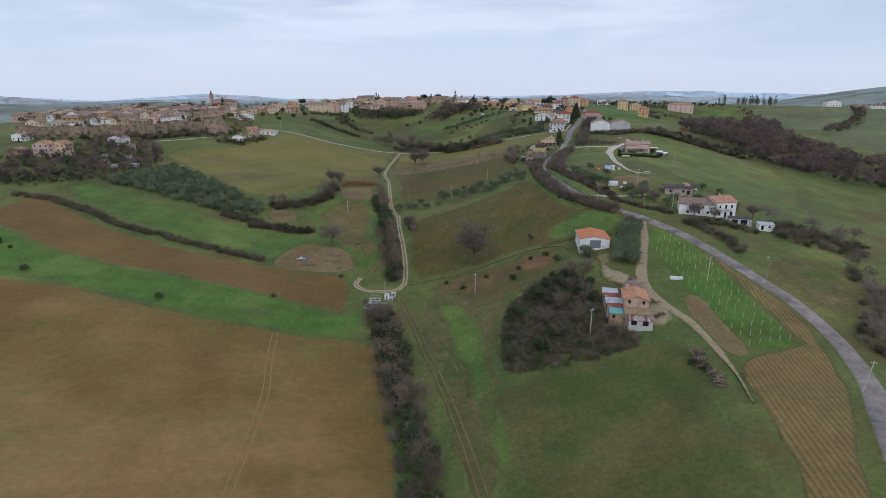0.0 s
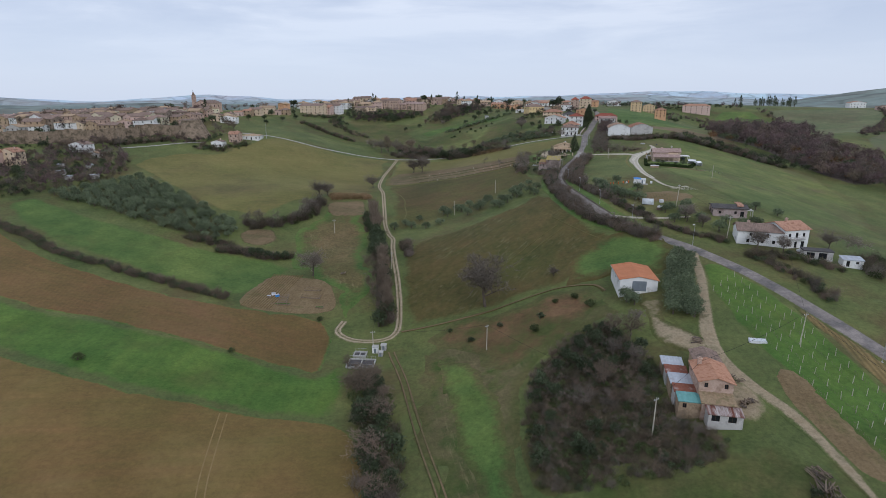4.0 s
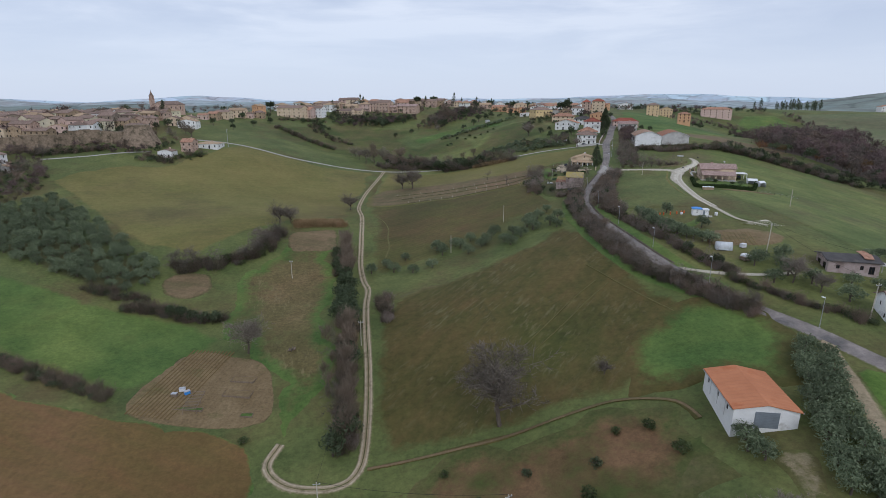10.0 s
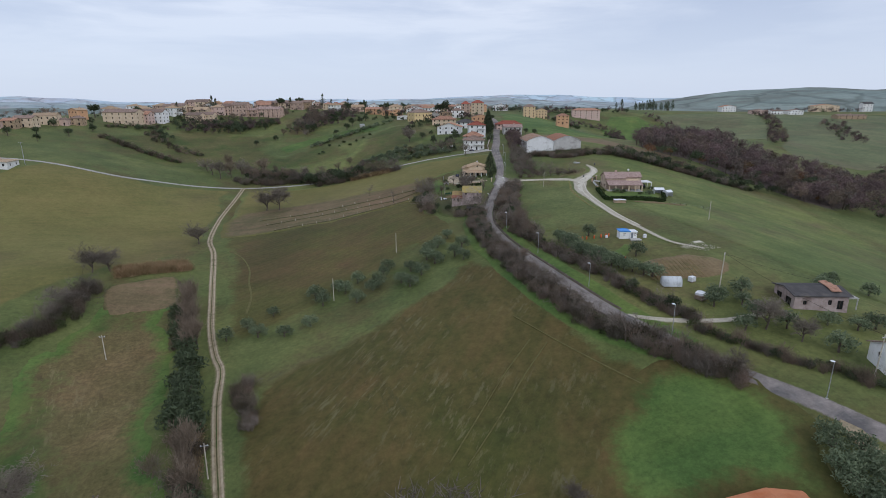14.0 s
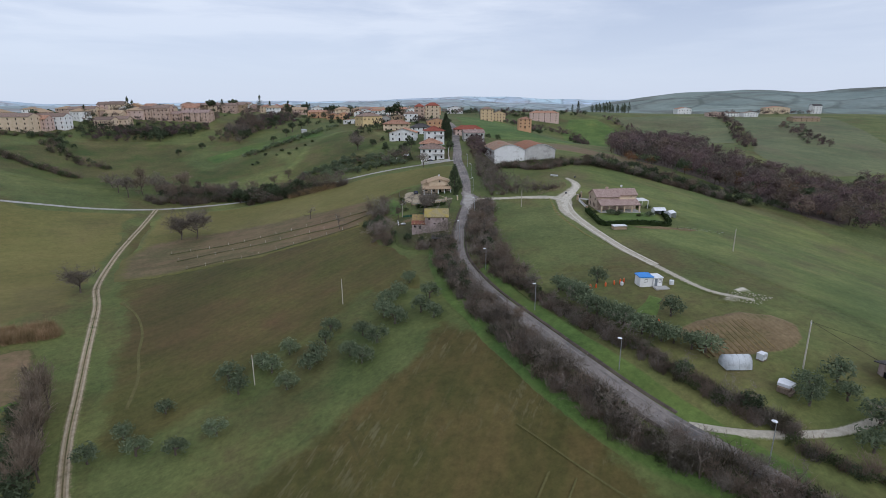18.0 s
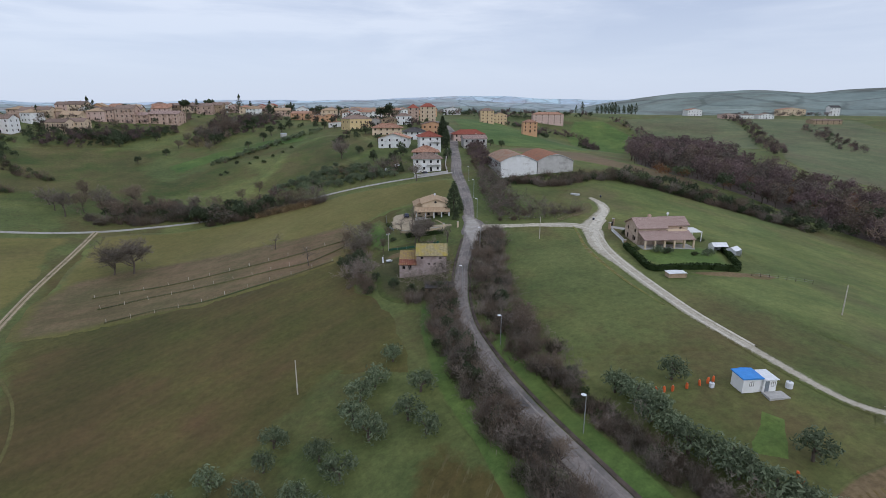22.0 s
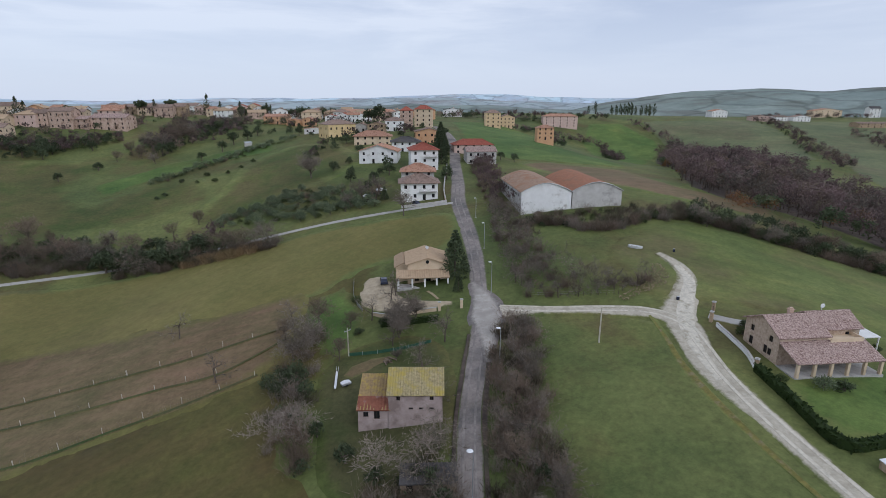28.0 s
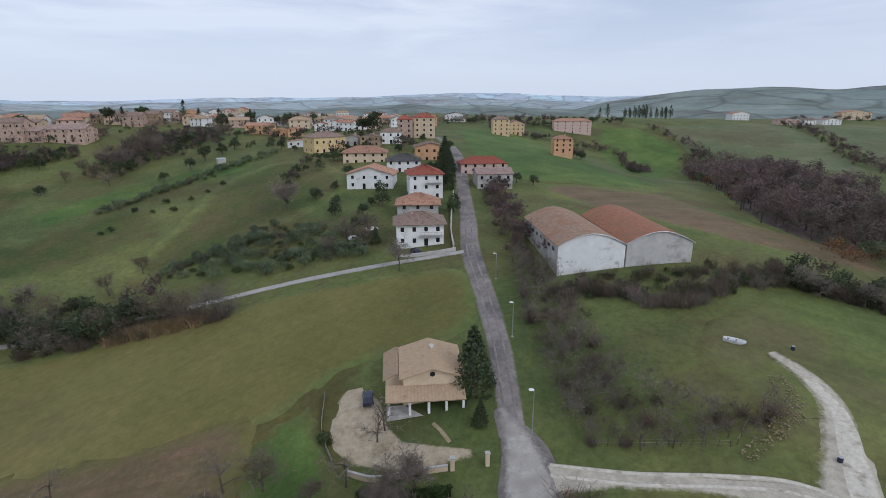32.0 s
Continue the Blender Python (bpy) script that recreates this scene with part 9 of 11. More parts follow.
# the town wall: leaning masonry with buttresses
WALL_LINE = [(-330, 352), (-305, 356), (-287.3, 362), (-270.3, 374), (-252, 384), (-240, 402), (-228, 415), (-212, 412)]
tw = thing("town_wall", pose(0, 0, 0), "high tan masonry wall holding up the old town", "town wall", "", "structure")
line = smooth_line(WALL_LINE, 5.0)
for i, ((ax, ay), (bx, by)) in enumerate(zip(line, line[1:])):
    z0 = min(float(height(ax, ay)), float(height(bx, by)))
    m, w = site((ax, ay), (bx, by), 1.6, z0)
    top = 8.4 + 0.7 * math.sin(i * 1.3)
    v, f = box(-w / 2 - 0.05, w / 2 + 0.05, -0.9, 0.8, -3.0, top)
    v = [(q[0], q[1] + (0.5 if q[2] > 0 else 0.0), q[2]) for q in v]
    part("wall_panel", moved((v, f), m), OLDMASONRY, tw)
    part("coping", moved(box(-w / 2 - 0.05, w / 2 + 0.05, -0.55, 1.4, top + 0.004, top + 0.25), m), OLDMASONRY, tw)
    if i % 2 == 0:
        part("buttress", moved(([(-0.7, -2.0, -3), (0.7, -2.0, -3), (0.7, -0.3, -3), (-0.7, -0.3, -3), (-0.6, -0.75, top - 1), (0.6, -0.75, top - 1), (0.6, 0.1, top - 1), (-0.6, 0.1, top - 1)], box(0, 1, 0, 1, 0, 1)[1]), m), OLDMASONRY, tw)
bz = float(height(-206, 420))
bastion = thing("bastion", pose(-206, 421, bz), "round tan masonry bastion of the town wall", "bastion", "", "structure")
part("drum", tube([(0, 0, -5), (0, 0, 0), (0, 0, 4), (0, 0, 8), (0, 0, 11.5)], [15.5, 13.4, 11.2, 9.2, 7.6], 28), OLDMASONRY, bastion)
part("parapet", tube([(0, 0, 11.504), (0, 0, 12.4)], [7.8, 7.6], 28), OLDMASONRY, bastion)

# trees among the roofs and below the wall
plant("dark_tree", EVERGREEN, [(-318, 372), (-309, 378), (-300, 380), (-292, 384), (-262, 398), (-229, 440), (-222, 452), (-215, 462), (-210, 470), (-205, 480), (-228, 500), (-238, 505), (-205, 500), (-198, 488), (-240, 560), (-260, 560), (-190, 505), (-180, 520), (-172, 500), (-165, 530), (-200, 540), (-185, 560), (-160, 560), (-215, 590), (-170, 590)], "dark evergreen tree among the town houses", "tree", "town trees", (0.9, 1.5), 72)
plant("bare_tree", BARE, [(-222, 430), (-214, 436), (-208, 441), (-203, 434), (-198, 446), (-192, 440), (-214, 425), (-230, 425), (-190, 455), (-183, 448), (-196, 462), (-246, 366), (-238, 372), (-262, 352)], "brown bare tree below the town wall", "tree", "town trees", (0.9, 1.35), 73)
plant("cypress", CYPRESS, [(-233, 512, 16), (-92, 671, 18), (-89, 674, 15), (14.5, 739, 18), (-20, 712, 14), (-279, 352, 8), (-274, 352, 9), (24, 742, 13), (60, 728, 14), (63, 729, 12), (-120, 655, 13), (40, 700, 15)], "dark slender cypress standing against the sky", "cypress", "cypresses", seed=74, ref=9.0)
plant("cypress", CYPRESS, [(479, 841, 12), (489, 845, 13), (484, 830, 14), (499, 841, 15), (495, 829, 16), (507, 838, 17), (503, 825, 12), (513, 827, 13), (524, 831, 14), (518, 817, 15), (529, 821, 16), (463, 852, 17), (459, 861, 12), (484, 845, 10), (494, 849, 11), (489, 834, 12), (504, 845, 13), (500, 833, 14), (512, 842, 15), (508, 829, 10), (518, 831, 11), (529, 835, 12), (523, 821, 13)], "dark cypress in a close group on the ridge", "cypress", "cypress group", seed=75, ref=9.0)
plant("umbrella_pine", PINE, [(-150, 640, 12), (-143, 652, 11), (-70, 690, 11), (40, 735, 12), (46, 738, 11), (60, 745, 12), (78, 730, 10), (118, 765, 13), (134, 642, 17), (128, 650, 13), (-30, 722, 13), (-10, 728, 14), (88, 745, 14), (95, 748, 13), (160, 755, 13), (-180, 628, 13), (200, 740, 12), (108, 752, 14)], "dark umbrella pine on the ridge", "pine", "ridge pines", seed=76, ref=9.0)
thicket("ridge_trees", [EVERGREEN[0], EVERGREEN[1], FARBARE[0], FARBARE[1], SHRUBS[0]], along([(-215, 620), (-160, 640), (-110, 665), (-60, 700), (0, 730), (60, 740), (120, 720), (180, 730), (260, 770)], 3.2, 26.0, 78) + along([(-130, 610), (-80, 640), (-40, 655), (0, 690), (50, 690), (90, 640)], 4.0, 26.0, 79) + along([(-440, 600), (-360, 620), (-280, 630), (-215, 640)], 3.4, 30, 80), "dark trees and gardens between ridge houses", "trees", size=(0.6, 1.15), seed=78, keep=0.45)
thicket("hill_trees", [EVERGREEN[0], EVERGREEN[2], SHRUBS[0], FARBARE[0]], along([(-112, 600), (-95, 595), (-80, 600), (-62, 612), (-45, 622), (-28, 630)], 2.2, 14.0, 81) + along([(-135, 590), (-120, 575), (-108, 560)], 2.4, 12.0, 82) + along([(-8, 610), (12, 640), (30, 665), (60, 668)], 2.6, 18, 83), "clumps of dark trees under the ridge", "trees", size=(0.7, 1.1), seed=81, keep=0.7)
plant("bare_tree", BARE, [(-18, 600), (-12, 592), (-24, 590), (-4, 580), (16, 470), (24, 478), (-8, 478), (90, 452), (88, 446), (92, 424), (84, 452), (78, 448)], "grey bare tree on the green hillside", "tree", "hillside trees", (0.75, 1.2), 84)
plant("evergreen_tree", EVERGREEN, [(88, 462), (92, 470), (97, 480), (103, 490), (106, 512), (126, 508), (128, 495), (130, 515), (124, 470), (121, 462), (126, 528), (96, 520), (88, 505), (86, 488), (80, 498), (134, 545), (128, 560), (112, 565), (80, 590), (74, 600), (118, 600), (125, 610), (140, 600), (150, 590), (155, 560)], "dark evergreen tree between the road houses", "tree", "garden trees", (0.6, 1.05), 85)
plant("fir_tree", FIR, [(139.5, 523, 14), (135.8, 512, 15), (132.2, 501, 13), (128.6, 490, 10), (91, 447, 5)], "tall dark conifer beside the hill road", "fir", "firs", seed=86, ref=9.0)
plant("olive_tree", OLIVES, [(60 + (k % 6) * 5.2, 446 + (k // 6) * 6.0 + (k % 6) * -1.0) for k in range(12)] + [(34 + 6 * k, 474 + 1.5 * k) for k in range(6)], "grey-green olive tree beside the lane", "olive tree", "lane olives", (0.7, 1.0), 87)

# houses scattered along the ridge between the gardens
RIDGE_HOMES = [(-205, 600), (-150, 620), (-90, 660), (-40, 690), (10, 715), (70, 700), (130, 690), (200, 720), (230, 770), (100, 770), (0, 775), (-90, 730), (-160, 680)]
kinds = [(WHITEWALL, "white rendered"), (CREAMWALL, "cream rendered"), (PINKWALL, "pink rendered"), (ORANGEWALL, "orange rendered"), (BRICKWALL, "brick")]
for x, y in within(RIDGE_HOMES, 23.0, 91, 0.34, 20):
    wall, said = kinds[int(rng.choice(5, p=(0.34, 0.22, 0.2, 0.08, 0.16)))]
    tile, over = ((OLDTILE, "brown tiles"), (TERRA, "orange tiles"), (SANDTILE, "sand-coloured tiles"))[int(rng.integers(0, 3))]
    wide, deep, eave = rng.uniform(9, 15), rng.uniform(9, 12), rng.uniform(4.4, 7.2)
    a = radians(rng.uniform(-40, 5))
    c, s = math.cos(a) * wide / 2, math.sin(a) * wide / 2
    simple_house("house", (x - c, y - s), (x + c, y + s), deep, eave, ("x", "y", "hip", "hip")[int(rng.integers(0, 4))], rng.uniform(1.5, 2.4), wall, tile, f"{said} ridge house roofed in {over}", levels=2, cols=3, side=1, door=None, z=float(height(x, y)) + 0.6, group="ridge houses", over=0.6, rib=0.9, win=(0.95, 1.3), plain=True)

# more trees on the hillside under the ridge
plant("evergreen_tree", EVERGREEN, [(-64, 612), (-58, 606), (-52, 616), (-46, 622), (-60, 597), (-70, 600), (-40, 612), (1, 627), (4, 652), (-4, 640), (8, 662), (14, 655), (22, 668), (30, 660), (-2, 594), (2, 600), (-30, 575), (-44, 560), (20, 571), (30, 585), (36, 600), (44, 610), (50, 620), (-36, 470), (-28, 466), (-20, 466)], "dark evergreen tree on the hillside", "tree", "hillside trees", (0.9, 1.5), 95)
plant("bare_tree", BARE, [(0, 602), (3, 612), (-2, 618), (6, 622), (10, 632), (2, 636), (-8, 606), (12, 616), (-54, 476), (-60, 470), (-48, 482), (-42, 474), (-66, 478), (-70, 486), (-57, 492), (-34, 484)], "pale grey bare tree on the hillside", "tree", "hillside trees", (1.2, 1.7), 96)
thicket("wall_trees", [EVERGREEN[0], FARBARE[0], FARBARE[1], SHRUBS[0], FARBARE[2]], along([(-320, 340), (-290, 348), (-268, 360), (-250, 370), (-236, 388), (-222, 400), (-205, 398), (-188, 402)], 1.9, 12.0, 97), "brown and dark trees at the foot of the town wall", "trees", size=(0.5, 0.85), seed=97, keep=0.6)
ribbon("wall_path", [(-236.5, 368.2), (-227.7, 376), (-218.7, 384.2), (-209.5, 393.3), (-200.8, 399.6), (-190, 404)], 2.4, 0.5, PALEROAD, "pale path below the town wall", "path", 0.2, seed=14)
thicket("wall_hedge", [SHRUBS[0], SHRUBS[1], BRUSH[0], BRUSH[3]], along([(-246, 373), (-236, 384), (-226, 394), (-216, 404)], 0.8, 6.0, 210), "dark hedge row below the town wall", "hedge", size=(0.9, 1.4), seed=210, keep=0.5)

# trees round the houses by the hill road, among the old roofs and along the far ridge
thicket("roadside_trees", [*FARBARE, BRUSH[0]], along([(120, 408), (127, 428), (134, 450), (141, 472), (149, 492)], 1.15, 9.0, 101), "grey-brown bare trees beside the hill road", "trees", size=(0.45, 0.85), seed=101, keep=0.7)
thicket("house_trees", [EVERGREEN[0], EVERGREEN[1], FARBARE[0], FARBARE[2]], along([(70, 520), (84, 545), (96, 560), (112, 575), (126, 590), (136, 575), (132, 556)], 3.0, 12.0, 102) + along([(60, 610), (80, 628), (100, 640), (120, 645), (140, 640)], 3.0, 22.0, 103), "dark and bare trees between the hill houses", "trees", size=(0.55, 1.0), seed=102, keep=0.6)
plant("evergreen_tree", EVERGREEN, [(150, 496), (155, 495.5), (161, 495), (166, 490), (95, 553), (98, 517), (100.5, 478), (84, 478)], "dark evergreen tree between the road houses", "tree", "garden trees", (0.8, 1.2), 104)
thicket("far_trees", [EVERGREEN[0], EVERGREEN[1], EVERGREEN[2], FARBARE[0]], along([(244, 757), (275, 778), (297, 776), (330, 778), (373, 780), (391, 776), (418, 764)], 3.6, 12.0, 105), "dark band of trees along the far ridge", "trees", size=(0.8, 1.4), seed=105, keep=0.6)
thicket("far_trees", [EVERGREEN[0], EVERGREEN[2], FARBARE[0]], along([(250, 716), (272, 732), (296, 752), (320, 762), (345, 764)], 2.2, 9.0, 205) + along([(262, 682), (278, 690), (296, 706)], 2.6, 8.0, 206) + along([(236, 574), (246, 580), (256, 590)], 2.4, 6.0, 207), "dark trees round the apartment houses", "trees", size=(0.6, 1.0), seed=205, keep=0.7)
thicket("town_trees", [EVERGREEN[0], FARBARE[1], EVERGREEN[2], FARBARE[0]], within(OLD_TOWN, 17.0, 106, 0.45, 12), "dark trees rising between the old roofs", "trees", size=(0.9, 1.5), seed=106, keep=0.55)
thicket("bastion_trees", [FARBARE[0], FARBARE[1], EVERGREEN[1], BRUSH[1]], along([(-226, 402), (-212, 402), (-198, 404), (-188, 413), (-184, 428)], 3.0, 7.0, 107), "brown trees overgrowing the round bastion", "trees", size=(0.5, 0.9), seed=107, keep=0.8)
thicket("hangar_scrub", [SHRUBS[0], BRUSH[3], SHRUBS[1], BRUSH[0]], along([(124, 394), (134, 389), (145, 386), (157, 385), (166, 382)], 0.85, 8.0, 108), "dark scrub filling the slope below the hangars", "scrub", size=(0.6, 1.05), seed=108, keep=0.5)
thicket("lane_scrub", [OLIVES[0], SHRUBS[1], OLIVES[2], SHRUBS[0], LOW[0]], along([(45, 466), (56, 457), (66, 451), (76, 449), (88, 447)], 1.5, 14.0, 109) + along([(62, 467), (75, 462), (88, 458)], 1.6, 8.0, 110), "olive-brown scrub on the slope above the lane", "scrub", size=(0.6, 1.0), seed=109, keep=0.5)
thicket("wood_edge", [EVERGREEN[0], EVERGREEN[2], FARBARE[1], EVERGREEN[1]], along([(166, 381), (176, 372), (188, 359), (202, 346), (216, 332), (236, 322)], 2.2, 9.0, 111), "dark ivy trees along the edge of the wood", "trees", size=(0.7, 1.15), seed=111, keep=0.6)
thicket("valley_trees", [EVERGREEN[0], FARBARE[0], EVERGREEN[1]], along([(-44, 470), (-31, 473), (-18, 474), (-2, 464), (10, 460), (24, 451), (37, 440)], 2.2, 10.0, 112) + along([(-117, 617), (-100, 613), (-81, 622), (-64, 608), (-52, 613)], 2.6, 14.0, 113) + along([(-9, 628), (0, 643), (10, 660), (24, 645), (40, 660)], 2.6, 12.0, 114), "dark evergreens and bare trees in the valley", "trees", size=(0.75, 1.3), seed=112, keep=0.55)
thicket("wood_clumps", [EVERGREEN[0], EVERGREEN[2], RUSSETS[0], FARBARE[0]], along([(196, 392), (212, 380), (228, 370), (238, 354), (252, 347), (290, 346), (318, 366)], 3.2, 22.0, 115) + along([(240, 450), (270, 470), (300, 510), (330, 560)], 7.0, 40.0, 116), "dark ivy-clad and russet trees standing over the wood", "trees", size=(1.0, 1.7), seed=115, keep=0.6)
thicket("garden_trees", [FARBARE[0], EVERGREEN[0], FARBARE[1], FARBARE[3]], within([(-268, 240), (-232, 250), (-216, 266), (-206, 300), (-210, 336), (-228, 356), (-262, 345), (-290, 290)], 7.0, 117, 0.45, 20), "tangled bare and dark trees in the gardens below the town", "trees", size=(0.6, 1.1), seed=117, keep=0.6)

# ---- lamps, poles, cables ----
def street_lamp(x, y, top, road_side=-1.0):
    g = float(height(x, y))
    h = top - g
    t = thing("street_lamp", pose(x, y, g), "tall grey street lamp with a flat white head", "street lamp", "road lamps")
    part("pole", tube([(0, 0, -0.3), (0, 0, h * 0.5), (0, 0, h - 0.1)], [0.09, 0.075, 0.055], 8), GREYSTEEL, t)
    part("arm", tube([(0, 0, h - 0.15), (road_side * 0.3, 0, h)], [0.045, 0.04], 6), GREYSTEEL, t)
    part("head", moved(tube([(0, 0, -0.1), (0, 0, 0.0), (0, 0, 0.09)], [0.16, 0.42, 0.2], 14), pose(road_side * 0.45, 0, h)), WHITEPLASTIC, t, "flat white lamp head")
    part("base", box(-0.22, 0.22, -0.22, 0.22, -0.3, 0.12), CONCRETE, t)


for lamp in ((86.6, 167.5, 7.4), (73.5, 193.9, 9.4), (67.9, 221.1, 11.0), (64.2 + 1.4, 249.4, 12.5), (65.8 + 0.6, 279.9, 12.9), (72.1 - 3.6, 306.6, 15.2), (84.1 + 0.6, 333.2, 17.7), (96.3 - 2.2, 357.8, 21.7), (103, 382.2, 24.6), (110.5, 406, 26.8), (100.5, 96.5, 2.0)):
    street_lamp(*lamp)


def utility_pole(x, y, h, lean=0.0, turn=0.0, arm=True, material=None, label="weathered wooden utility pole with a crossarm"):
    g = float(height(x, y))
    t = thing("utility_pole", pose(x, y, g, 0, lean, turn), label, "utility pole", "utility poles")
    part("pole", tube([(0, 0, -0.5), (0, 0, h * 0.5), (0, 0, h)], [0.15, 0.125, 0.1], 8), material or PALEWOOD, t)
    if arm:
        part("crossarm", box(-0.75, 0.75, -0.06, 0.06, h - 0.6, h - 0.48), GREYSTEEL, t)
        for s in (-0.65, 0.0, 0.65):
            part("insulator", tube([(s, 0, h - 0.48), (s, 0, h - 0.36), (s, 0, h - 0.28)], [0.04, 0.07, 0.03], 6), WHITEPLASTIC, t)
    return Vector((x, y, g + h))


tops = [utility_pole(41, 79.7, 9.0, turn=30), utility_pole(10.2, 130.0, 8.5, turn=30), utility_pole(85.2, 103.1, 8.5, 2, 20), utility_pole(96.8, 207.6, 9.0, 6, 40), utility_pole(-60, 252, 7.5), utility_pole(26.8, 289, 7.5, 0, 20, False), utility_pole(2.6, 264, 7.5, 0, 20, False), utility_pole(99.6, 169.4, 9.0, 2, 10), utility_pole(-25.0, 197, 8.0, 1), utility_pole(93.0, 43.8, 8.0, 7, 0), utility_pole(-26.1, 142.5, 7.0, 0, 10), utility_pole(103.1, 330, 7.0, 0, 0, False), utility_pole(137.8, 262, 7.0, 0, 0, False), utility_pole(-149.8, 429.8, 12.0, 0, 30, True, GREYSTEEL, "tall grey steel utility pole"), utility_pole(60.5, 350, 6.0, 0, 30)]


def cable(a, b, sag, label):
    pts = [tuple(a.lerp(b, k / 10) - Vector((0, 0, sag * 4 * (k / 10) * (1 - k / 10)))) for k in range(11)]
    tagged(new("cable", mesh_of("cable", *tube(pts, [0.028] * 11, 4), RUBBER)), label, "cable", "overhead cables")


roof = Vector((54.5, 90, -5.5))
for a, b, s in ((tops[0], tops[1], 1.4), (tops[0], roof, 0.5), (tops[2], roof, 0.8), (tops[2], tops[9], 1.5), (tops[7], tops[3], 1.0), (tops[1], tops[10], 1.2), (tops[3], Vector((115.5, 197, 10.0)), 0.4), (tops[2], Vector((116, 163, 6.8)), 1.2), (tops[10], tops[8], 1.2)):
    cable(a, b, s, "thin dark overhead cable between poles")

# ---- stakes, vines, fences ----
def stake_rows(name, rows, gap, h, label, material, vines=None, wires=True, group=""):
    """Rows of stakes as one thing a row: each stake a part, with wires and bare vines."""
    for k, (a, b) in enumerate(rows):
        run = math.dist(a, b)
        n = max(2, int(run / gap))
        t = thing(name, pose(a[0], a[1], float(height(*a))), label, "vine row", group)
        base = Vector((a[0], a[1], float(height(*a))))
        rng = np.random.default_rng(300 + k)
        line = []
        for i in range(n + 1):
            p = up(a[0] + (b[0] - a[0]) * i / n, a[1] + (b[1] - a[1]) * i / n) - base
            q = p + Vector((rng.normal(0, 0.06), rng.normal(0, 0.06), h * rng.uniform(0.9, 1.08)))
            part("stake", tube([tuple(p - Vector((0, 0, 0.3))), tuple(q)], [0.07, 0.06], 5), material, t)
            line.append(p)
        if wires:
            part("wire", join(*[tube([tuple(p + Vector((0, 0, z))), tuple(q + Vector((0, 0, z)))], [0.012, 0.012], 3, False) for p, q in zip(line, line[1:]) for z in (h * 0.5, h * 0.9)]), GREYSTEEL, t)
        if vines:
            tri = []
            for i in range(int(run * 2)):
                f = (i + rng.random()) / (run * 2)
                p = np.array(line[0].lerp(line[-1], min(f, 1)))
                p[2] = float(height(base.x + p[0], base.y + p[1])) - base.z
                q = p + np.array([rng.normal(0, 0.15), rng.normal(0, 0.15), rng.uniform(0.6, 1.0)])
                tri += [(p - [0.04, 0, 0], p + [0.04, 0, 0], q), (q, q + [0.03, 0, 0.03], q + rng.normal(0, 0.45, 3) + [0, 0, 0.3])]
            v = np.array(tri).reshape(-1, 3)
            part("vines", mesh_np("vines", v, np.arange(len(v)).reshape(-1, 3), [], TWIG), None, t)


stake_rows("vine_row", [((79.4 + 3.0 * k, 66 + 0.5 * k), (77.4 + 3.3 * k, 132 + (2.5 if k < 4 else -4.0) * k)) for k in range(5)], 4.2, 2.0, "row of pale stakes and bare vines in grass", PALEWOOD, True, False, group="vineyard rows")
stake_rows("vine_row", [((-28, 374.3), (-6.5, 371)), ((-6.5, 371), (18.3, 368.6)), ((18.3, 368.6), (49, 368.4)), ((-24, 363.2), (2, 361.2)), ((2, 361.2), (36, 358.2)), ((-20, 351), (5, 348.6)), ((5, 348.6), (43, 352.8))], 5.6, 1.5, "row of thin stakes along a bare terrace", PALEWOOD, True, False, group="terrace vine rows")
stake_rows("fence", [((101, 352.2), (117, 344.6)), ((118, 344.5), (123.5, 347.5))], 1.6, 1.1, "low fence of thin dark stakes and wire", BARK, False, True, "stake fences")
stake_rows("fence", [((137, 284), (152, 279))], 2.0, 1.2, "low rough stake fence by the garden soil", BARK, False, True, "stake fences")


def mesh_fence(line, h, label, material):
    pts = smooth_line(line, 2.5)
    t = thing("mesh_fence", pose(0, 0, 0), label, "fence", "mesh fences")
    for x, y in pts:
        p = up(x, y)
        part("post", tube([tuple(p - Vector((0, 0, 0.3))), tuple(p + Vector((0, 0, h + 0.1)))], [0.04, 0.04], 5), GREYSTEEL, t)
    for a, b in zip(pts, pts[1:]):
        p, q = up(*a), up(*b)
        d = (q - p).normalized()
        n = Vector((-d.y, d.x, 0)) * 0.01
        u = Vector((0, 0, h))
        part("net", ([p - n, q - n, q + n, p + n, p - n + u, q - n + u, q + n + u, p + n + u], box(0, 1, 0, 1, 0, 1)[1]), material, t)


mesh_fence([(60.4, 350), (65.7, 347.8), (71.5, 346.4), (76, 346)], 0.8, "green mesh fence between two gardens", GREENNET)
mesh_fence([(66.4, 366), (65.8, 373), (67.5, 382)], 1.0, "low grey wire fence beside the yard", GREYSTEEL)


def ribbon_box(line, wide, z0, z1, step=1.5):
    """A wall or hedge that follows a line of the plan, its top parallel to the ground."""
    c = smooth_line(line, step)
    d = np.gradient(c, axis=0)
    d /= np.linalg.norm(d, axis=1)[:, None]
    s = np.stack([d[:, 1], -d[:, 0]], 1) * wide / 2
    v, f = [], []
    for p, q in zip(c, s):
        g = float(height(*p))
        v += [(*(p - q), g + z0), (*(p + q), g + z0), (*(p + q), g + z1), (*(p - q), g + z1)]
    for i in range(len(c) - 1):
        a, b = 4 * i, 4 * i + 4
        f += [(a + k, a + (k + 1) % 4, b + (k + 1) % 4, b + k) for k in range(4)]
    n = 4 * (len(c) - 1)
    return v, f + [(0, 3, 2, 1), (n, n + 1, n + 2, n + 3)]


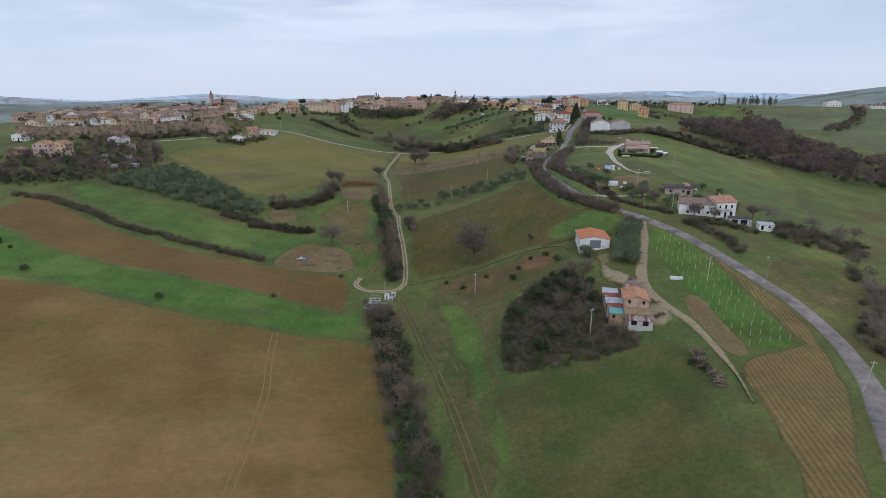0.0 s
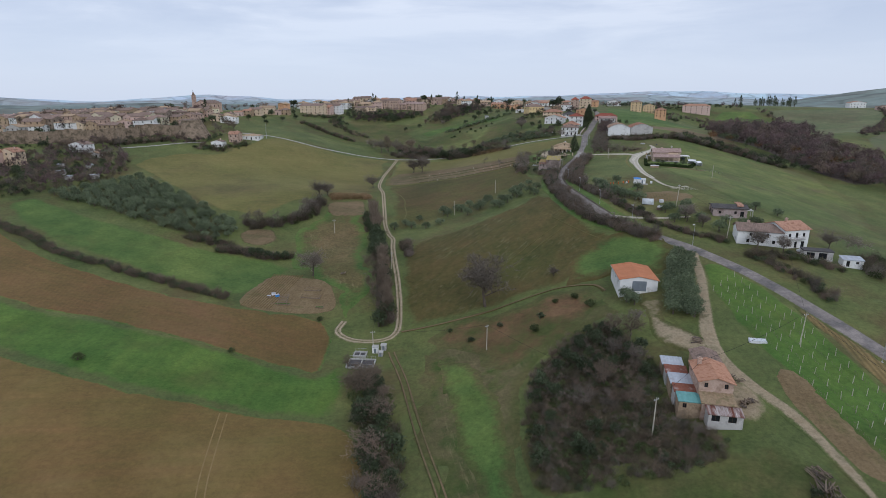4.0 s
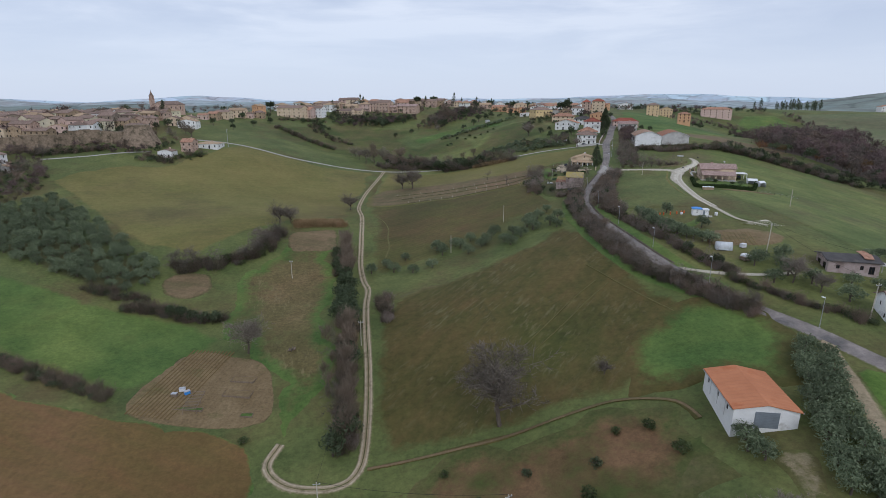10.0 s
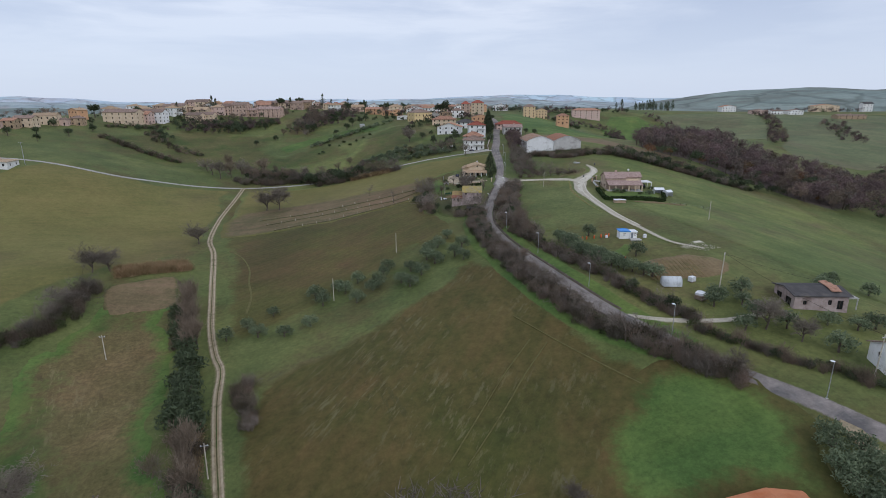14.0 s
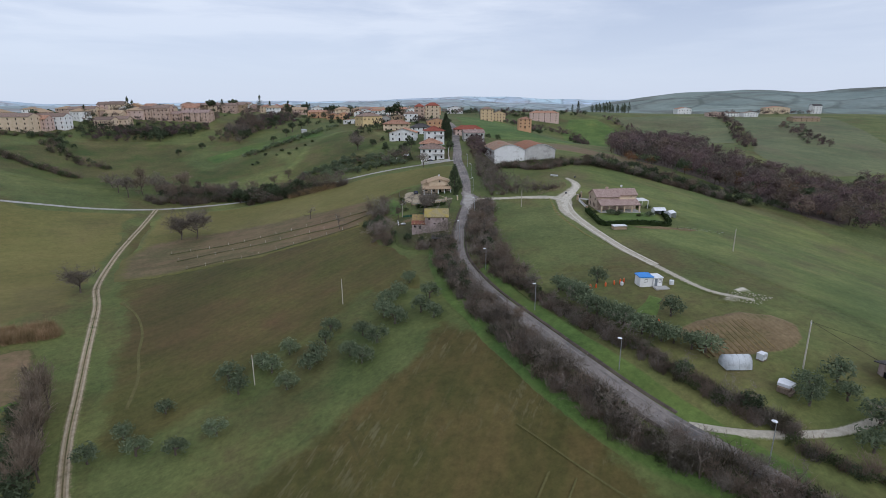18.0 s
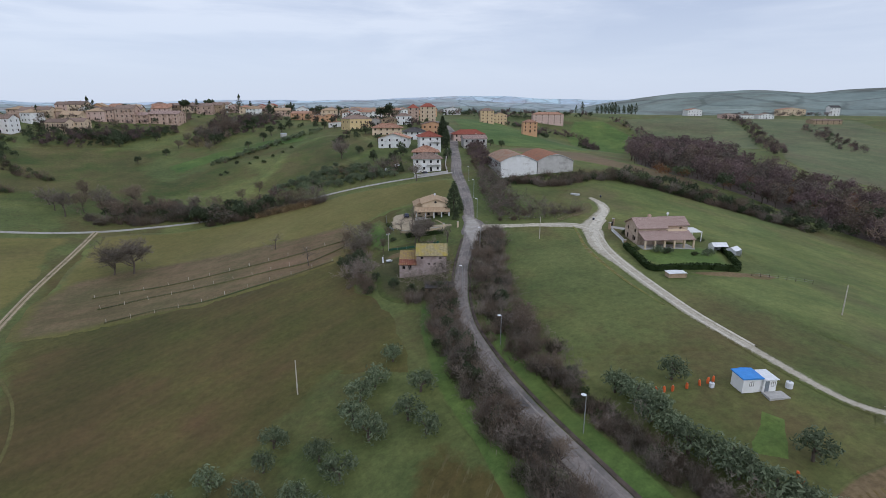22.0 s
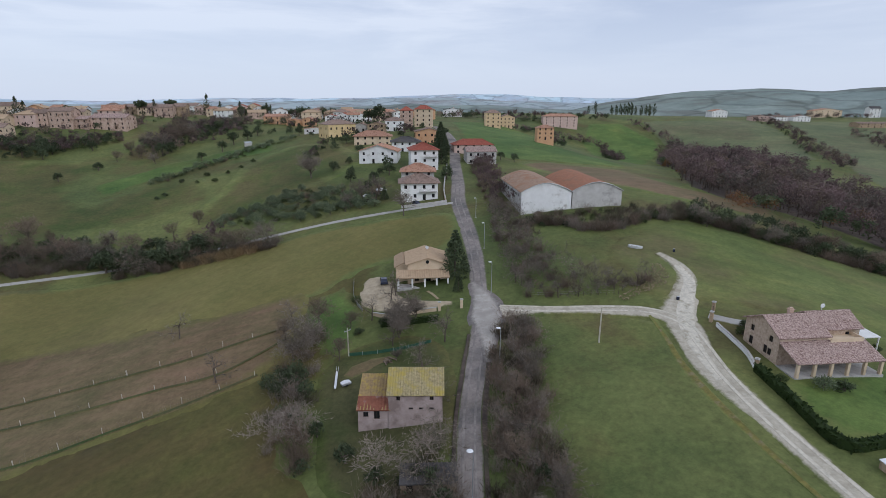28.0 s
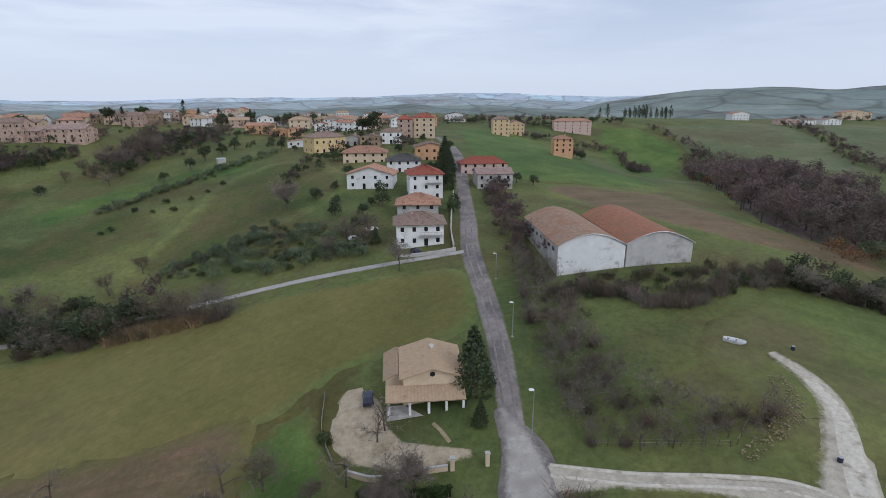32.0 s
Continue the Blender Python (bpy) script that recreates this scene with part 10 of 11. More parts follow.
def hedge(line, wide, h, label):
    """A clipped hedge: a dark core under a skin of leaves."""
    rng = np.random.default_rng(len(line))
    t = thing("hedge", pose(0, 0, 0), label, "hedge")
    part("core", ribbon_box(line, wide * 0.8, -0.2, h * 0.92), HEDGELEAF, t)
    c = smooth_line(line, 0.35)
    d = unit(np.gradient(c, axis=0))
    n = 9
    p = np.repeat(c, n, 0)
    side = np.repeat(np.stack([d[:, 1], -d[:, 0]], 1), n, 0)
    u = rng.uniform(-1, 1, len(p))
    zz = rng.uniform(0.05, 1.0, len(p))
    edge = rng.random(len(p)) < 0.6
    off = np.where(edge, np.sign(u) * wide * 0.48, u * wide * 0.48)
    zz = np.where(edge, zz * h, h)
    q = p + side * off[:, None]
    base = np.c_[q, height(q[:, 0], q[:, 1]) + zz]
    a, b = rng.normal(0, 0.16, (len(p), 3)), rng.normal(0, 0.16, (len(p), 3))
    v = np.stack([base - a, base + b, base + a, base - b], 1).reshape(-1, 3)
    part("leaves", mesh_np("leaves", v, [], np.arange(len(v)).reshape(-1, 4), HEDGELEAF), None, t)


hedge([(120.5, 312.0), (118.0, 304), (115.2, 294.5), (121, 292.6), (129, 290.6), (137, 288.4), (143, 296), (148.0, 304)], 1.3, 1.5, "clipped dark green hedge round the villa lawn")
hedge([(69, 357.5), (74, 355.5), (80, 353.5)], 1.1, 1.2, "clipped hedge before the cream house")

# ---- things by the villa and the drive ----
wall = thing("boundary_wall", pose(0, 0, 0), "white rendered boundary wall along the drive", "wall")
part("wall", ribbon_box([(126.4, 326.0), (124.9, 321), (123.2, 316.2), (120.8, 312.6)], 0.35, -0.5, 0.75), WHITEWALL, wall)
part("coping", ribbon_box([(126.4, 326.0), (124.9, 321), (123.2, 316.2), (120.8, 312.6)], 0.42, 0.754, 0.84), CONCRETE, wall)
for x, y in ((126.8, 327.8), (130.4, 330.9), (120.6, 312.2)):
    g = thing("gate_post", pose(x, y, float(height(x, y)), 0, 0, 30), "square pale stone gate post with cap", "gate post", "gate posts")
    part("shaft", box(-0.3, 0.3, -0.3, 0.3, -0.4, 2.0), STONEWALL, g)
    part("cap", join(box(-0.38, 0.38, -0.38, 0.38, 2.004, 2.14), box(-0.2, 0.2, -0.2, 0.2, 2.14, 2.24)), CONCRETE, g)
gx, gy = 128.6, 329.35
gate = thing("iron_gate", pose(gx, gy, float(height(gx, gy)), 0, 0, 40.7), "closed black iron gate between stone posts", "gate")
part("gate_frame", join(box(-1.95, 1.95, -0.03, 0.03, 0.1, 0.18), box(-1.95, 1.95, -0.03, 0.03, 1.5, 1.58), box(-1.95, -1.88, -0.03, 0.03, 0.18, 1.5), box(1.88, 1.95, -0.03, 0.03, 0.18, 1.5)), RUBBER, gate)
for k in range(15):
    part("bar", box(-1.7 + k * 0.243, -1.66 + k * 0.243, -0.02, 0.02, 0.18, 1.5), RUBBER, gate)
ribbon("driveway", [(128.0, 329.6), (131, 326), (135, 323), (139, 320.5)], 3.0, 0.4, PALEROAD, "pale paved driveway behind the gate", "driveway", 0.1, seed=11)


def tent(x, y, w, d, h, turn, label):
    t = thing("gazebo", pose(x, y, float(height(x, y)) + 0.1, 0, 0, turn), label, "gazebo", "white gazebos")
    part("canopy", ([(-w / 2, -d / 2, h * 0.68), (w / 2, -d / 2, h * 0.68), (w / 2, d / 2, h * 0.68), (-w / 2, d / 2, h * 0.68), (-w / 2, 0, h), (w / 2, 0, h)], [(0, 1, 5, 4), (2, 3, 4, 5), (1, 2, 5), (3, 0, 4), (3, 2, 1, 0)]), WHITEPLASTIC, t)
    for x0, x1, y0, y1 in ((-w / 2, w / 2, d / 2 - 0.04, d / 2), (-w / 2, -w / 2 + 0.04, -d / 2, d / 2 - 0.04), (w / 2 - 0.04, w / 2, -d / 2, d / 2 - 0.04)):
        part("side_sheet", box(x0, x1, y0, y1, -0.2, h * 0.68), WHITEPLASTIC, t)
    for sx in (-w / 2 + 0.1, w / 2 - 0.1):
        part("leg", tube([(sx, -d / 2 + 0.05, -0.2), (sx, -d / 2 + 0.05, h * 0.68)], [0.04, 0.04], 5), GREYSTEEL, t)


tent(144.6, 302.0, 4.2, 3.4, 2.8, -20, "white sheeted gazebo open at the front")
tent(147.0, 299.0, 3.4, 3.0, 2.6, 15, "white sheeted gazebo beside another")
b = thing("covered_stack", pose(117.5, 288.6, float(height(117.5, 288.6)) + 0.3, 0, 0, -14), "low stack of pale blocks under white sheet", "stack")
part("body", box(-2.2, 2.2, -1.1, 1.1, -0.3, 0.75), STONEWALL, b)
part("sheet", slab([(-2.3, -1.25, 0.85), (0.3, -1.3, 0.98), (2.3, -1.2, 0.88), (2.35, 1.2, 0.9), (-0.2, 1.3, 1.0), (-2.3, 1.2, 0.92)], 0.09), WHITEPLASTIC, b)
cp = thing("carport", pose(144.5, 313.5, float(height(144.5, 313.5)) + 0.3, 0, 0, -14), "open white carport beside the villa", "carport")
part("roof", slab([(-3, -2.6, 2.5), (3, -2.6, 2.5), (3, 2.6, 2.7), (-3, 2.6, 2.7)], 0.15), WHITEWALL, cp)
for x in (-2.8, 2.8):
    for y in (-2.4, 2.4):
        part("post", box(x - 0.1, x + 0.1, y - 0.1, y + 0.1, -0.5, 2.36), WHITEWALL, cp)

# the site cabin in the grass field
cz = float(height(94, 246)) + 0.15
cabin = thing("site_cabin", pose(94.0, 245.6, cz, 0, 0, -14) @ Matrix.Diagonal((0.78, 0.78, 0.88, 1)), "white site cabin with blue tarpaulin over its roof", "cabin")
part("body", join(box(-3.4, 0.6, -1.5, 2.2, -0.4, 2.35), box(0.6, 3.4, -1.9, 1.8, -0.4, 2.2)), WHITEWALL, cabin)
part("tarpaulin", slab([(-3.7, -1.8, 2.5), (-1.2, -1.85, 2.62), (0.75, -1.8, 2.5), (0.75, 2.4, 2.62), (-1.4, 2.45, 2.75), (-3.7, 2.4, 2.6)], 0.2), BLUETARP, cabin, "creased blue tarpaulin")
part("roof", slab([(0.7, -2.2, 2.34), (3.7, -2.2, 2.34), (3.7, 2.0, 2.4), (0.7, 2.0, 2.4)], 0.12), WHITEPLASTIC, cabin, "white sheet roof")
add_window(cabin, pose(2.7, -2.06, 0.9), 0.9, 0.9, DARKFRAME)
add_window(cabin, pose(-1.6, -1.66, 0.9), 0.9, 0.9, DARKFRAME)
part("door", box(1.0, 1.85, -1.96, -1.904, -0.1, 1.95), DOORGREY, cabin)
part("terrace_slab", box(0.4, 4.6, -4.6, -1.95, -0.5, -0.02), CONCRETE, cabin)
for x, y, s in ((98.9, 243.4, 0.55), (88.6, 248.5, 0.4)):
    k = thing("water_tank", pose(x, y, float(height(x, y)) + 0.1), "small white plastic water tank on grass", "tank", "white tanks")
    part("tank", tube([(0, 0, -0.1), (0, 0, s * 1.6), (0, 0, s * 1.9)], [s, s, s * 0.5], 12), WHITEPLASTIC, k)
    part("lid", tube([(0, 0, s * 1.9), (0, 0, s * 2.02)], [s * 0.35, s * 0.35], 10), DOORGREY, k)
for k, (x, y) in enumerate(((80.4, 251.6), (81.5, 251.0), (82.8, 250.6), (85.1, 250.0), (87.4, 249.7), (88.9, 249.6), (89.9, 249.5), (83.2, 228.6), (83.9, 229.8))):
    n = thing("net_bundle", pose(x, y, float(height(x, y)) + 0.05, 0, 8 * math.sin(k * 2.1), k * 40), "upright roll of orange safety netting", "netting", "orange net rolls")
    part("roll", tube([(0, 0, -0.1), (0.03, 0, 0.5), (0, 0.02, 0.95)], [0.2, 0.24, 0.15], 8), ORANGENET, n)
    part("stake", tube([(0, 0, 0.9), (0.02, 0, 1.15)], [0.025, 0.02], 5), PALEWOOD, n)
field("field_36", [(98, 236), (104, 240), (110, 236), (112, 230), (106, 226), (100, 229)], 0.46, GRAVEL, "pale patch of spread gravel at the end of the drive", "gravel", rough=1.8, soft=3)
field("field_37", [(82, 240), (90, 243), (96, 239), (93, 233), (85, 232)], 0.44, DRY, "patch of pale cut grass", "grass", rough=1.6, soft=6, under=LUSH)

# polytunnel, tank and stacks above the road
pt = thing("polytunnel", pose(86.4, 212.6, float(height(86.4, 212.6)) + 0.05, 0, 0, -18), "low grey polytunnel of cloudy film", "polytunnel")
n = 9
hoop = [(1.45 * math.cos(math.pi * k / n), 2.35 * math.sin(math.pi * k / n) ** 0.8) for k in range(n + 1)]
v = [(x, y, z - 0.1) for x in (-2.3, 2.3) for y, z in hoop]
part("film", (v, [(k, k + 1, n + 2 + k, n + 1 + k) for k in range(n)] + [tuple(range(n, -1, -1)), tuple(range(n + 1, 2 * n + 2))]), FOIL, pt, "cloudy plastic film", True)
for x in (-2.33, -1.15, 0.0, 1.15, 2.33):
    part("hoop", tube([(x, y * 1.012, z * 1.012 - 0.1) for y, z in hoop], [0.03] * (n + 1), 5), GREYSTEEL, pt)
tk = thing("wrapped_tank", pose(92.2, 212.2, float(height(92.2, 212.2)) + 0.05, 0, 0, 12), "white cube tank in a steel cage", "tank")
part("tank", box(-0.75, 0.75, -0.6, 0.6, 0.1, 1.3), WHITEPLASTIC, tk)
part("pallet", box(-0.8, 0.8, -0.65, 0.65, -0.1, 0.095), WOOD, tk)
part("cage", join(*[box(-0.78 + 0.36 * k - 0.015, -0.78 + 0.36 * k + 0.015, s * 0.62 - 0.015, s * 0.62 + 0.015, 0.1, 1.34) for k in range(5) for s in (-1, 1)], box(-0.8, 0.8, -0.64, -0.61, 0.7, 0.73), box(-0.8, 0.8, 0.61, 0.64, 0.7, 0.73)), GREYSTEEL, tk)
jk = thing("sheeted_stack", pose(89.0, 204.6, float(height(89, 204.6)) + 0.05, 0, 0, 20), "heap of boards and boxes under white sheets", "stack")
part("boards", join(box(-1.5, 0.2, -1.0, 0.8, -0.1, 0.8), box(-1.8, 0.6, -1.5, -1.05, -0.1, 0.35)), WOOD, jk)
part("sheet", slab([(-0.9, -0.9, 1.35), (1.4, -1.1, 1.2), (1.6, 0.9, 1.3), (0.2, 1.2, 1.5), (-1.0, 1.0, 1.3)], 0.5), WHITEPLASTIC, jk)
part("crate", join(box(0.3, 1.5, -0.9, 0.7, -0.1, 0.72), box(1.6, 2.2, -0.4, 0.3, -0.1, 0.5)), TIN, jk)

# boat and barrel on the meadow
boat = thing("rowing_boat", pose(136.6, 363.0, float(height(136.6, 363)) + 0.35, 0, 0, -52), "small white rowing boat lying on the meadow", "boat")
rows_ = [(-1.7, 0.5, 0.0), (-0.8, 0.72, -0.1), (0.5, 0.7, -0.1), (1.4, 0.42, 0.02), (1.95, 0.04, 0.2)]
v = [p for x, w, z in rows_ for p in ((x, -w, 0.5 + z * 0.3), (x, -w * 0.6, z - 0.15), (x, w * 0.6, z - 0.15), (x, w, 0.5 + z * 0.3), (x, w * 0.88, 0.5 + z * 0.3), (x, w * 0.5, z - 0.05), (x, -w * 0.5, z - 0.05), (x, -w * 0.88, 0.5 + z * 0.3))]
part("hull", (v, [(8 * i + k, 8 * i + (k + 1) % 8, 8 * i + 8 + (k + 1) % 8, 8 * i + 8 + k) for i in range(4) for k in range(8)] + [tuple(range(7, -1, -1))]), WHITEPLASTIC, boat)
for x in (-0.9, 0.4):
    part("thwart", box(x - 0.14, x + 0.14, -0.6, 0.6, 0.28, 0.33), WOOD, boat)
for x, y, s in ((127.3, 337.2, 0.35), (144.4, 357.8, 0.3)):
    k = thing("barrel", pose(x, y, float(height(x, y)) + 0.05), "dark oil barrel standing in grass", "barrel", "barrels")
    part("drum", tube([(0, 0, -0.1), (0, 0, 0.4), (0, 0, 0.85)], [s * 0.9, s, s * 0.9], 12), CARDARK, k)
    part("rim", tube([(0, 0, 0.85), (0, 0, 0.9)], [s * 0.95, s * 0.95], 12), GREYSTEEL, k)


# ---- cars ----
def car(x, y, turn, paint, label, long=4.1, tall=1.45, wide=1.7, z=None):
    t = thing("car", pose(x, y, (float(height(x, y)) if z is None else z) + 0.1, 0, 0, turn), label, "car", "parked cars")
    side = [(-0.5, 0.28), (0.5, 0.28), (0.5, 0.52), (0.47, 0.62), (0.24, 0.68), (0.1, 0.97), (-0.26, 1.0), (-0.42, 0.72), (-0.5, 0.66)]
    half = []
    for s in (-1, 1):
        for px, pz in side:
            k = 1.0 if pz < 0.7 else 0.82
            half.append((px * long, s * wide / 2 * k, pz * tall))
    n = len(side)
    part("body", (half, [tuple(range(n)), tuple(range(2 * n - 1, n - 1, -1))] + [(i, i + n, (i + 1) % n + n, (i + 1) % n) for i in range(n)]), paint, t)
    for s in (-1, 1):
        y0 = s * wide / 2 * 0.9
        part("side_window", ([(0.2 * long, y0 + s * 0.06, 0.71 * tall), (-0.38 * long, y0 + s * 0.06, 0.73 * tall), (-0.25 * long, y0 * 0.92, 0.95 * tall), (0.09 * long, y0 * 0.92, 0.93 * tall), (0.2 * long, y0 * 0.9, 0.71 * tall), (-0.38 * long, y0 * 0.9, 0.73 * tall), (-0.25 * long, y0 * 0.85, 0.95 * tall), (0.09 * long, y0 * 0.85, 0.93 * tall)], box(0, 1, 0, 1, 0, 1)[1]), GLASS, t)
        for wx in (-0.31, 0.31):
            w = part("wheel", moved(tube([(0, -0.1, 0), (0, 0.1, 0)], [0.31, 0.31], 14), pose(wx * long, s * (wide / 2 - 0.06), 0.3)), RUBBER, t)
            part("rim", moved(tube([(0, -0.11, 0), (0, 0.11, 0)], [0.18, 0.18], 10), pose(wx * long, s * (wide / 2 - 0.05), 0.3)), GREYSTEEL, w)
    part("windscreen", ([(0.245 * long, -wide * 0.36, 0.69 * tall), (0.245 * long, wide * 0.36, 0.69 * tall), (0.112 * long, wide * 0.34, 0.95 * tall), (0.112 * long, -wide * 0.34, 0.95 * tall)], [(0, 1, 2, 3)]), GLASS, t)
    for s in (-0.32, 0.32):
        part("headlight", box(0.485 * long, 0.505 * long, s * wide - 0.16, s * wide + 0.16, 0.47 * tall, 0.57 * tall), WHITEPLASTIC, t)


for x, y, a, paint, lab in ((86.0, 452.6, 12, CARWHITE, "white car parked beside the corner house"), (89.0, 454.2, 15, CARDARK, "dark car parked beside the corner house"), (92.0, 457.3, 20, CARWHITE, "white estate car in a house yard"), (86.0, 446.6, 8, CARDARK, "dark blue car parked on a slope"), (98.8, 433.0, 100, CARDARK, "dark car parked at a house door"), (74.0, 377.0, 80, CARDARK, "dark car on the gravel yard"), (144.5, 313.4, 60, CARDARK, "dark car under a carport")):
    car(x, y, a, paint, lab)
car(120.0, 157.5, -15, CARWHITE, "white car in the farmyard")

# ---- the yard of the cream house ----
field("gravel_yard", [(69.5, 384), (66.8, 376), (66.4, 368), (68.5, 362.5), (73, 360.2), (80, 358.4), (87, 356.4), (87.4, 359.8), (80, 362.6), (76.4, 365), (75.4, 369), (76.4, 376), (75.2, 383)], 0.56, RUTEARTH, "pale gravel yard before the cream house", "yard", rough=0.5, soft=1.2)
ribbon("garden_path", [(83.0, 362), (82.6, 365), (82.0, 367)], 0.8, 0.3, EARTHTRACK, "pale stone garden path to the porch", "path", 0.05, seed=12)
lw = thing("garden_wall", pose(0, 0, 0), "low curved pale garden wall", "wall")
part("wall", ribbon_box([(68.0, 363.0), (71.5, 360.0), (77, 358.6), (81, 357.4)], 0.3, -0.4, 0.8), CREAMWALL, lw)
part("coping", ribbon_box([(68.0, 363.0), (71.5, 360.0), (77, 358.6), (81, 357.4)], 0.42, 0.804, 0.9), CONCRETE, lw)
for x, y in ((81.6, 357.2), (86.2, 355.8)):
    g = thing("gate_post", pose(x, y, float(height(x, y)), 0, 0, -15), "cream gate pillar with a pale cap", "gate post", "gate posts")
    part("shaft", box(-0.28, 0.28, -0.28, 0.28, -0.4, 1.9), CREAMWALL, g)
    part("cap", box(-0.36, 0.36, -0.36, 0.36, 1.904, 2.05), CONCRETE, g)
plant("cherry_tree", BROAD, [(75.6, 356.0, 7.5), (71.5, 352.5, 6.5), (68.5, 344.0, 3.0)], "pale bare fruit tree in a garden", "tree", "fruit trees", seed=90, ref=8.0)

# ---- the garden of the old barn ----
tr = thing("gutter_trough", pose(57.2, 344.0, float(height(57.2, 344)) + 0.1, 0, 0, -12), "long white gutter laid across the garden", "trough")
part("trough", join(box(-0.18, 0.18, -4.0, 4.0, 0.2, 0.26), box(-0.2, -0.16, -4.0, 4.0, 0.26, 0.45), box(0.16, 0.2, -4.0, 4.0, 0.26, 0.45)), WHITEPLASTIC, tr)
for y in (-3.4, 0.0, 3.4):
    part("prop", box(-0.12, 0.12, y - 0.1, y + 0.1, -0.3, 0.2), WOOD, tr)


def log_heap(x, y, n, turn, label, long=1.6, r=0.14, spread=1.2):
    rng = np.random.default_rng(int(abs(x) * 7 + y))
    t = thing("log_heap", pose(x, y, float(height(x, y)) + 0.1, 0, 0, turn), label, "log heap", "log heaps")
    for k in range(n):
        z, a = 0.1 + 0.2 * (k // 5), rng.normal(0, 0.35)
        cx, cy = rng.uniform(-spread, spread) * (1 - 0.12 * (k // 5)), rng.uniform(-0.4, 0.4)
        d = Vector((math.sin(a), math.cos(a), rng.normal(0, 0.06))) * long * rng.uniform(0.3, 0.55)
        c = Vector((cx, cy, z))
        part("log", tube([tuple(c - d), tuple(c + d)], [r * rng.uniform(0.6, 1.1)] * 2, 6), WOOD if k % 3 else BARK, t)


log_heap(67.2, 344.2, 14, 30, "small heap of sawn logs in a garden")
log_heap(62.0, 107.9, 18, 70, "wood pile beside the farm track", 2.2, 0.17, 1.8)
log_heap(-45.7, 198.0, 14, 10, "heap of old logs in the meadow", 1.8)
for k in range(5):
    log_heap(64.3 + 0.5 * math.sin(k * 2), 50.5 + 3.4 * k, 30, 90 + 25 * k, "long heap of pruned branches by the track", 3.4, 0.09, 2.4)
log_heap(64.0, 92.2, 14, 110, "heap of cut branches by the track", 2.4, 0.08, 2.2)
log_heap(63.0, 84.0, 26, 20, "rubble and firewood beside the farmhouse", 1.4, 0.2, 2.3)
sh = thing("sheeted_trailer", pose(58.4, 341.0, float(height(58.4, 341)) + 0.15, 0, 0, 15) @ Matrix.Diagonal((0.6, 0.6, 0.6, 1)), "small trailer under a white sheet", "trailer")
part("bed", box(-1.4, 1.4, -0.8, 0.8, 0.3, 0.7), TIN, sh)
part("sheet", slab([(-1.45, -0.85, 0.95), (0, -0.9, 1.2), (1.45, -0.85, 0.95), (1.45, 0.85, 0.95), (0, 0.9, 1.25), (-1.45, 0.85, 0.95)], 0.22), WHITEPLASTIC, sh)
for s in (-0.85, 0.85):
    part("wheel", moved(tube([(0, -0.09, 0), (0, 0.09, 0)], [0.3, 0.3], 12), pose(0, s, 0.12)), RUBBER, sh)

# ---- the treatment basins by the bend of the track ----
bz = float(height(-28, 136))
for x, y, w, d, lab in ((-28.8, 133.6, 8.6, 5.6, "sunken concrete basin with dark water and railings"), (-30.0, 139.6, 4.2, 3.4, "small concrete settling basin beside the track")):
    t = thing("basin", pose(x, y, float(height(x, y)) + 0.1, 0, 0, -4), lab, "basin", "concrete basins")
    part("rim", join(box(-w / 2, w / 2, -d / 2, -d / 2 + 0.3, -1.0, 0.55), box(-w / 2, w / 2, d / 2 - 0.3, d / 2, -1.0, 0.55), box(-w / 2, -w / 2 + 0.3, -d / 2 + 0.3, d / 2 - 0.3, -1.0, 0.55), box(w / 2 - 0.3, w / 2, -d / 2 + 0.3, d / 2 - 0.3, -1.0, 0.55)), CONCRETE, t)
    part("divider", box(-0.12, 0.12, -d / 2 + 0.3, d / 2 - 0.3, -0.8, 0.5), CONCRETE, t)
    part("water", box(-w / 2 + 0.3, w / 2 - 0.3, -d / 2 + 0.3, d / 2 - 0.3, -0.9, 0.12), SLATEROOF, t, "still dark water")
    for k in range(int(w / 1.4) + 1):
        for s in (-1, 1):
            part("rail_post", tube([(-w / 2 + 0.15 + k * (w - 0.3) / int(w / 1.4), s * (d / 2 - 0.15), 0.5), (-w / 2 + 0.15 + k * (w - 0.3) / int(w / 1.4), s * (d / 2 - 0.15), 1.5)], [0.03, 0.03], 5), GREYSTEEL, t)
    for s in (-1, 1):
        part("rail", tube([(-w / 2 + 0.15, s * (d / 2 - 0.15), 1.5), (w / 2 - 0.15, s * (d / 2 - 0.15), 1.5)], [0.03, 0.03], 5), GREYSTEEL, t)
